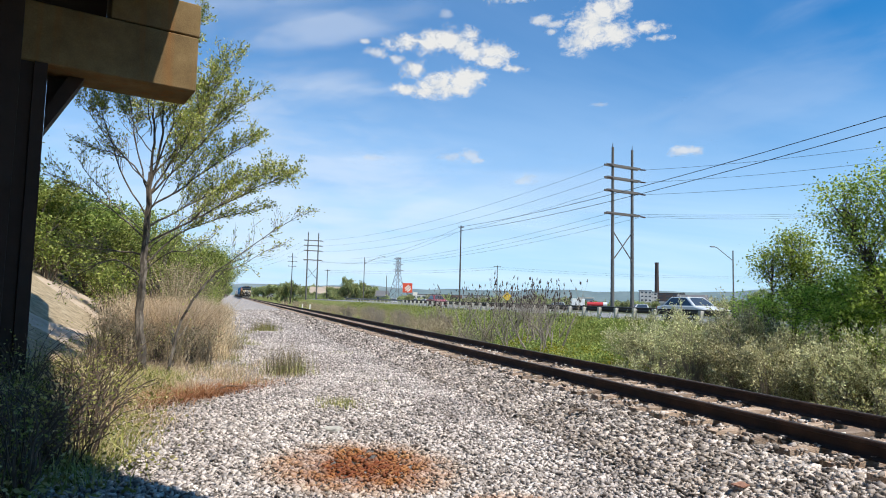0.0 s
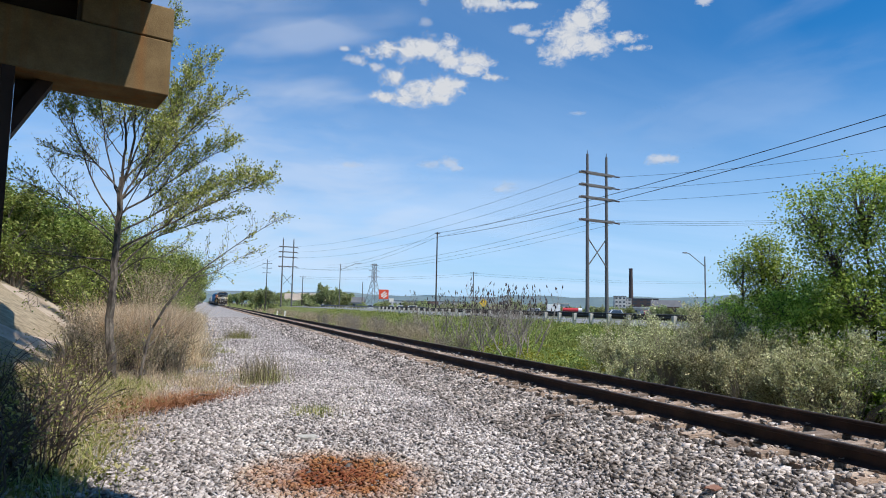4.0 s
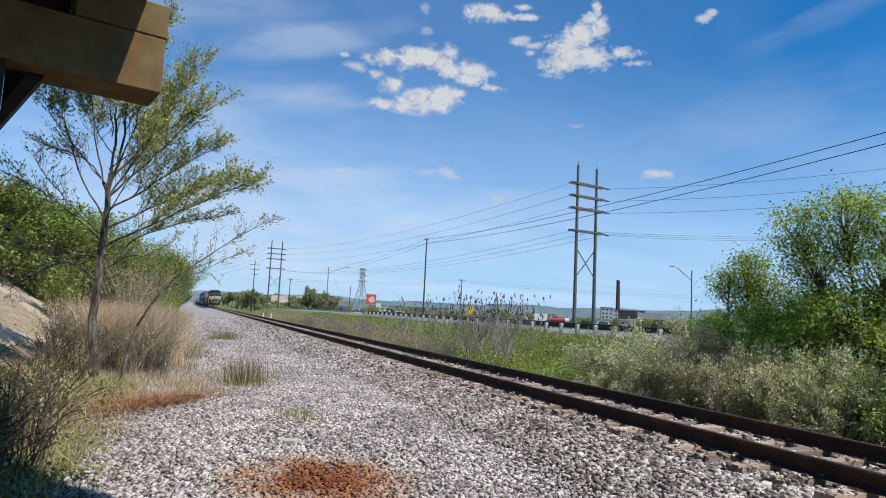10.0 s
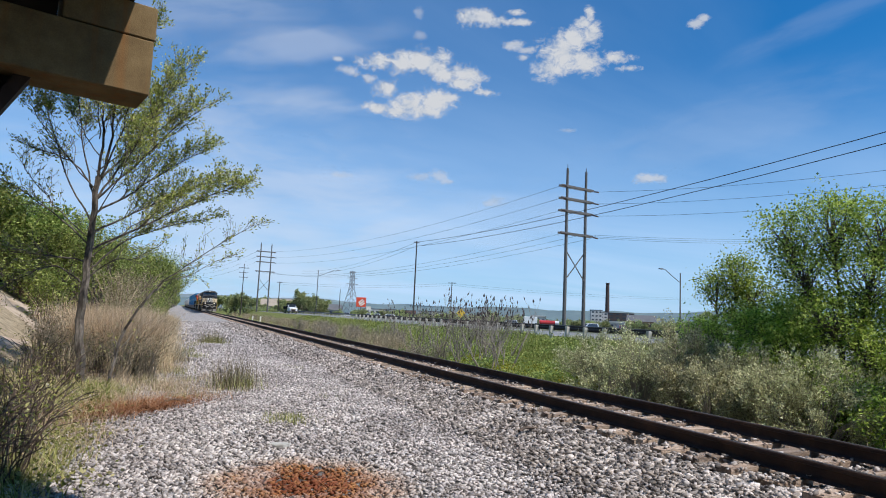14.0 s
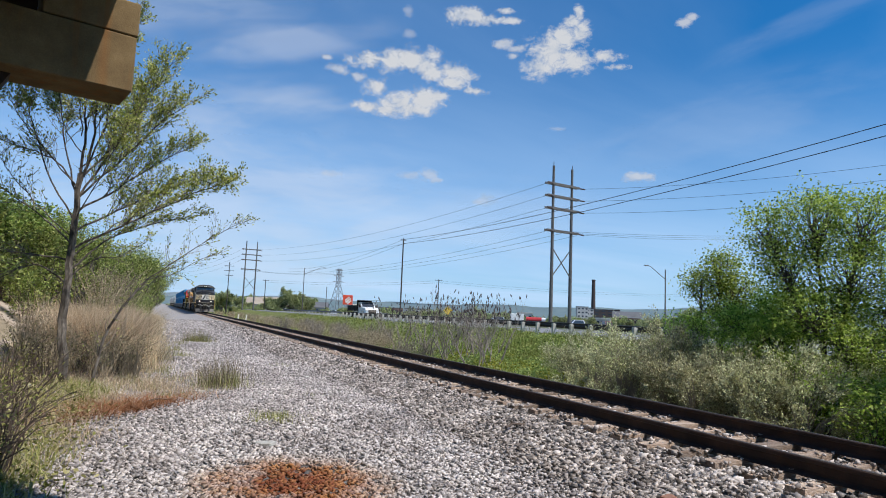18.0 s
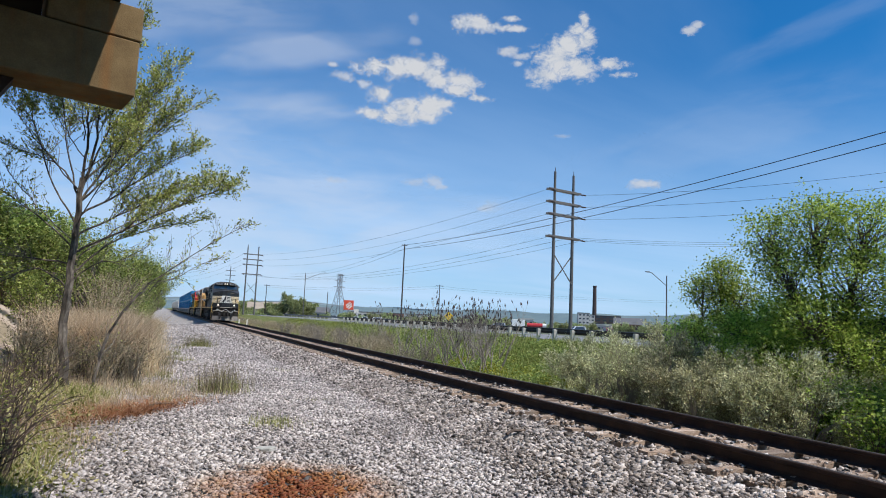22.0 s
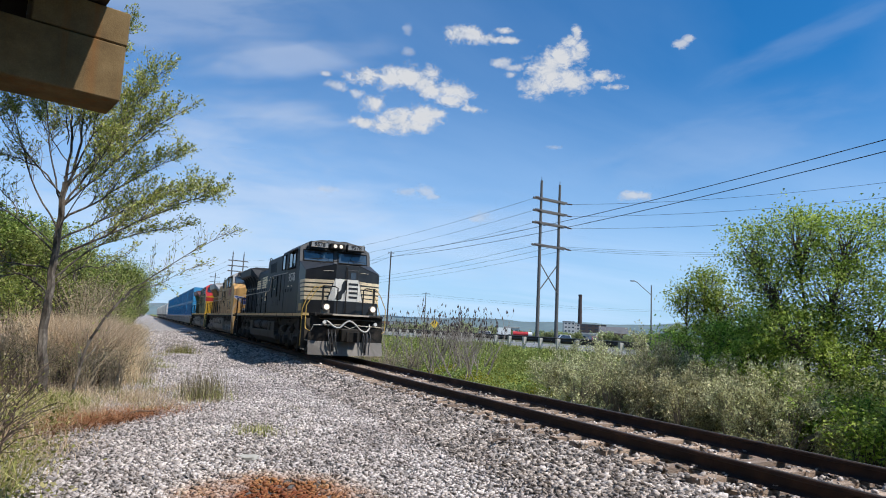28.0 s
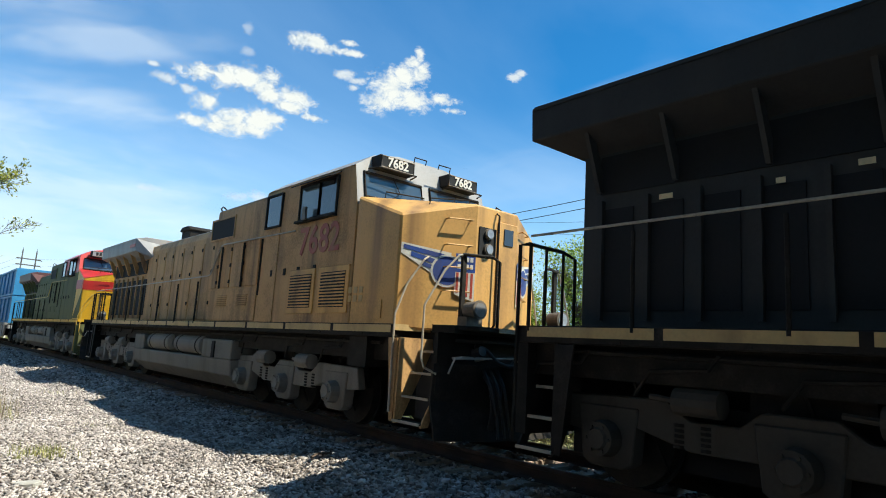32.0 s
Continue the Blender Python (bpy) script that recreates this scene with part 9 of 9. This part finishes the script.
# ---- drifting fair-weather clouds, far off ----
def cloud(az, el, lobes, seed, density=1.0, turn=0.0, veil=False):
    """A cloud on a sheet square to the line of sight: rounded masses (x, y, rx, ry in metres) frayed by noise at two
    scales; a veil is one wide soft streak."""
    R = 2500.0
    W = max(abs(x) + rx * 1.5 for x, y, rx, ry in lobes)
    H = max(abs(y) + ry * 1.5 for x, y, rx, ry in lobes)
    d = Vector((math.sin(radians(az)) * math.cos(radians(el)), math.cos(radians(az)) * math.cos(radians(el)), math.sin(radians(el))))
    c = Vector(EYE) + d * R
    m = bpy.data.materials.new("high veil" if veil else "cloud")
    m.use_nodes = True
    nt = m.node_tree
    N, L = nt.nodes.new, nt.links.new
    out = nt.nodes["Material Output"]
    nt.nodes.remove(nt.nodes["Principled BSDF"])
    pos = N("ShaderNodeTexCoord").outputs["Object"]
    st = N("ShaderNodeMapping")
    st.inputs["Location"].default_value = (seed * 371.0, seed * 113.0, 0)
    st.inputs["Scale"].default_value = (0.30, 1.0, 1.0) if veil else (0.8, 1.0, 1.0)
    L(pos, st.inputs[0])

    def noise_(scale, detail, rough, warp):
        n = N("ShaderNodeTexNoise")
        n.inputs["Scale"].default_value, n.inputs["Detail"].default_value = scale, detail
        n.inputs["Roughness"].default_value, n.inputs["Distortion"].default_value = rough, warp
        L(st.outputs[0], n.inputs["Vector"])
        return n.outputs[0]

    def math_(kind, a, b, third=None):
        x = N("ShaderNodeMath"); x.operation = kind
        for i, v in enumerate((a, b) if third is None else (a, b, third)):
            if isinstance(v, (int, float)):
                x.inputs[i].default_value = v
            else:
                L(v, x.inputs[i])
        return x.outputs[0]

    coarse = noise_(0.0055, 8, 0.55, 0.6) if veil else noise_(0.019, 5, 0.58, 0.5)
    fine = noise_(0.02, 4, 0.5, 0.6) if veil else noise_(0.055, 6, 0.60, 0.9)
    field = None
    for lx, ly, rx, ry in lobes:
        mp = N("ShaderNodeMapping")
        mp.inputs["Location"].default_value = (-lx / rx, -ly / ry, 0)
        mp.inputs["Scale"].default_value = (1 / rx, 1 / ry, 0)
        L(pos, mp.inputs[0])
        ln = N("ShaderNodeVectorMath"); ln.operation = "LENGTH"
        L(mp.outputs[0], ln.inputs[0])
        v = math_("SUBTRACT", 1.0, ln.outputs["Value"])
        field = v if field is None else math_("SMOOTH_MAX", field, v, 0.10)
    a, b = (1.9, 0.7) if veil else (1.5, 0.95)
    tot = math_("ADD", math_("ADD", field, math_("MULTIPLY_ADD", coarse, a, -a / 2)), math_("MULTIPLY_ADD", fine, b, -b / 2))
    al = N("ShaderNodeMapRange"); al.interpolation_type = "SMOOTHSTEP"
    al.inputs["From Min"].default_value, al.inputs["From Max"].default_value = (0.0, 1.0) if veil else (0.10, 0.85)
    al.inputs["To Max"].default_value = density
    L(tot, al.inputs["Value"])
    gate = N("ShaderNodeMapRange")
    gate.inputs["From Min"].default_value, gate.inputs["From Max"].default_value = (0.0, 0.5) if veil else (-0.12, 0.10)
    L(field, gate.inputs["Value"])
    # sunlit white and shaded blue-grey are painted by noise; the sheet itself glows
    cr = N("ShaderNodeValToRGB")
    e = cr.color_ramp.elements
    e[0].position, e[0].color = 0.36, ((0.84, 0.93, 1.08, 1) if veil else (0.70, 0.77, 0.88, 1))
    e[1].position, e[1].color = 0.56, ((1.0, 1.06, 1.18, 1) if veil else (0.94, 0.95, 0.97, 1))
    L(coarse, cr.inputs[0])
    df = N("ShaderNodeEmission")
    df.inputs["Strength"].default_value = 0.68
    L(cr.outputs[0], df.inputs["Color"])
    tr = N("ShaderNodeBsdfTransparent")
    mx = N("ShaderNodeMixShader")
    L(math_("MULTIPLY", al.outputs[0], gate.outputs[0]), mx.inputs[0]); L(tr.outputs[0], mx.inputs[1]); L(df.outputs[0], mx.inputs[2])
    L(mx.outputs[0], out.inputs[0])
    me = bpy.data.meshes.new("cloud")
    me.from_pydata([(-W, -H, 0), (W, -H, 0), (W, H, 0), (-W, H, 0)], [], [(0, 1, 2, 3)])
    ob = part("cloud", me, m)
    q = (Vector(EYE) - c).to_track_quat("Z", "Y").to_matrix().to_4x4() @ Matrix.Rotation(radians(turn), 4, "Z")
    tagged(ob, "thin white veil of high cloud in the blue sky" if veil else "small white fair-weather cloud in the blue sky", "cloud", "drifting clouds")
    side = q.to_3x3() @ Vector((math.cos(radians(turn)), -math.sin(radians(turn)), 0))
    CLOUDS.append((ob, c, q, side))


def puffs(*rows):
    """Cloud masses from rows in hundredths of a degree: x, y, and the two radii."""
    return [tuple(v * 0.436 for v in r) for r in rows]


CLOUDS = []
cloud(19.67, 22.0, puffs((-370, 25, 250, 100), (-170, 40, 250, 140), (0, 50, 240, 170), (125, 25, 200, 180), (200, -40, 140, 120), (400, -25, 240, 120), (375, -125, 190, 95), (580, -175, 160, 50)), 1)
cloud(18.98, 19.25, puffs((-225, 75, 150, 125), (-275, -90, 210, 75), (0, -50, 320, 160), (225, 0, 220, 160), (125, -100, 270, 85), (-100, -110, 320, 75), (310, 40, 140, 80)), 2)
cloud(12.9, 21.2, puffs((0, 0, 130, 65), (190, -45, 90, 60), (-80, 90, 60, 30)), 6, 0.7)
cloud(33.3, 23.4, puffs((-25, 0, 310, 230), (50, 100, 230, 160), (-150, -125, 210, 140), (150, -75, 210, 180), (200, 150, 130, 130), (410, -50, 200, 65), (510, -140, 130, 40), (170, 310, 60, 130), (120, 240, 100, 75)), 3)
cloud(24.86, 26.3, puffs((-75, 0, 180, 105), (50, 0, 200, 95), (175, -25, 130, 75), (350, -30, 160, 42), (320, 50, 130, 32)), 4, 0.95)
cloud(28.46, 24.1, puffs((0, 0, 135, 65), (100, -40, 110, 45), (75, -100, 65, 45)), 5, 0.75)
cloud(19.4, 25.4, puffs((-10, 100, 60, 60), (0, -80, 80, 50)), 14, 0.35)
cloud(44.5, 24.9, puffs((0, 0, 90, 48), (50, 40, 60, 40)), 7, 0.75)
cloud(20.6, 12.5, puffs((-50, 0, 180, 55), (120, 20, 130, 75), (200, -30, 90, 40)), 8, 0.5)
cloud(27.2, 10.65, puffs((0, 0, 150, 70), (-70, -20, 100, 45)), 9, 0.42)
cloud(40.6, 12.6, puffs((-30, 0, 160, 60), (90, 0, 110, 55)), 10, 0.75)
cloud(12.9, 12.2, puffs((0, 0, 130, 45),), 11, 0.4)
cloud(33.5, 16.9, puffs((0, 0, 100, 28),), 12, 0.45)
# high thin veils
cloud(3.0, 8.0, puffs((0, 0, 2600, 1500),), 21, 0.40, 4, True)
cloud(8.5, 22.8, puffs((0, 0, 1150, 210),), 22, 0.34, 16, True)
cloud(9.5, 18.2, puffs((0, 0, 800, 200),), 23, 0.36, 5, True)
cloud(-4.0, 25.0, puffs((0, 0, 2000, 620),), 24, 0.26, 14, True)
cloud(26.0, 8.0, puffs((0, 0, 1900, 600),), 25, 0.16, 3, True)
cloud(48.0, 17.0, puffs((0, 0, 1700, 420),), 26, 0.10, 10, True)
cloud(54.0, 24.0, puffs((0, 0, 1000, 160),), 27, 0.10, 18, True)


# ---- what moves ----
def motions():
    for v, s, *z in VEHICLES:
        walk(v, [(t, pose(TRACK_X, front_y(t) + s, *(z or [0]))) for t in range(33)])
    # the locomotives' wheels roll
    for w, y in WHEELSETS:
        walk(w, [(i * 0.08, pose(0, y, 0.535, math.degrees((front_y(0) - front_y(i * 0.08)) / 0.53) % 360)) for i in range(401)])
    # the clouds drift slowly to the right and sink a little
    for ob, c, q, side in CLOUDS:
        walk(ob, [(t, Matrix.Translation(c + (side * 3.28 + Vector((0, 0, -1.12))) * (t - 13.0)) @ q) for t in (0.0, 32.0)])
    # road traffic
    for car, y0, tz, v, spin in ((SILVER, 31.3, 0.0, -18.2, SPIN_SILVER), (REDCAR, 38.3, 2.0, -21.0, SPIN_RED), (TRUCK, 49.0, 20.0, -18.2, SPIN_TRUCK)):
        walk(car, [(t, pose(26.4, y0 + v * (t - tz), 0.356, 0, 0, 180)) for t in (0.0, 16.0, 32.0)])
        for w, wx, wy, r in spin:
            step = 0.9 * r / abs(v)
            step = math.ceil(step * 30) / 30
            n = int(32.0 / step)
            walk(w, [(i * step, pose(wx, wy, r, -math.degrees(abs(v) * i * step / r) % 360)) for i in range(n + 1)])


motions()
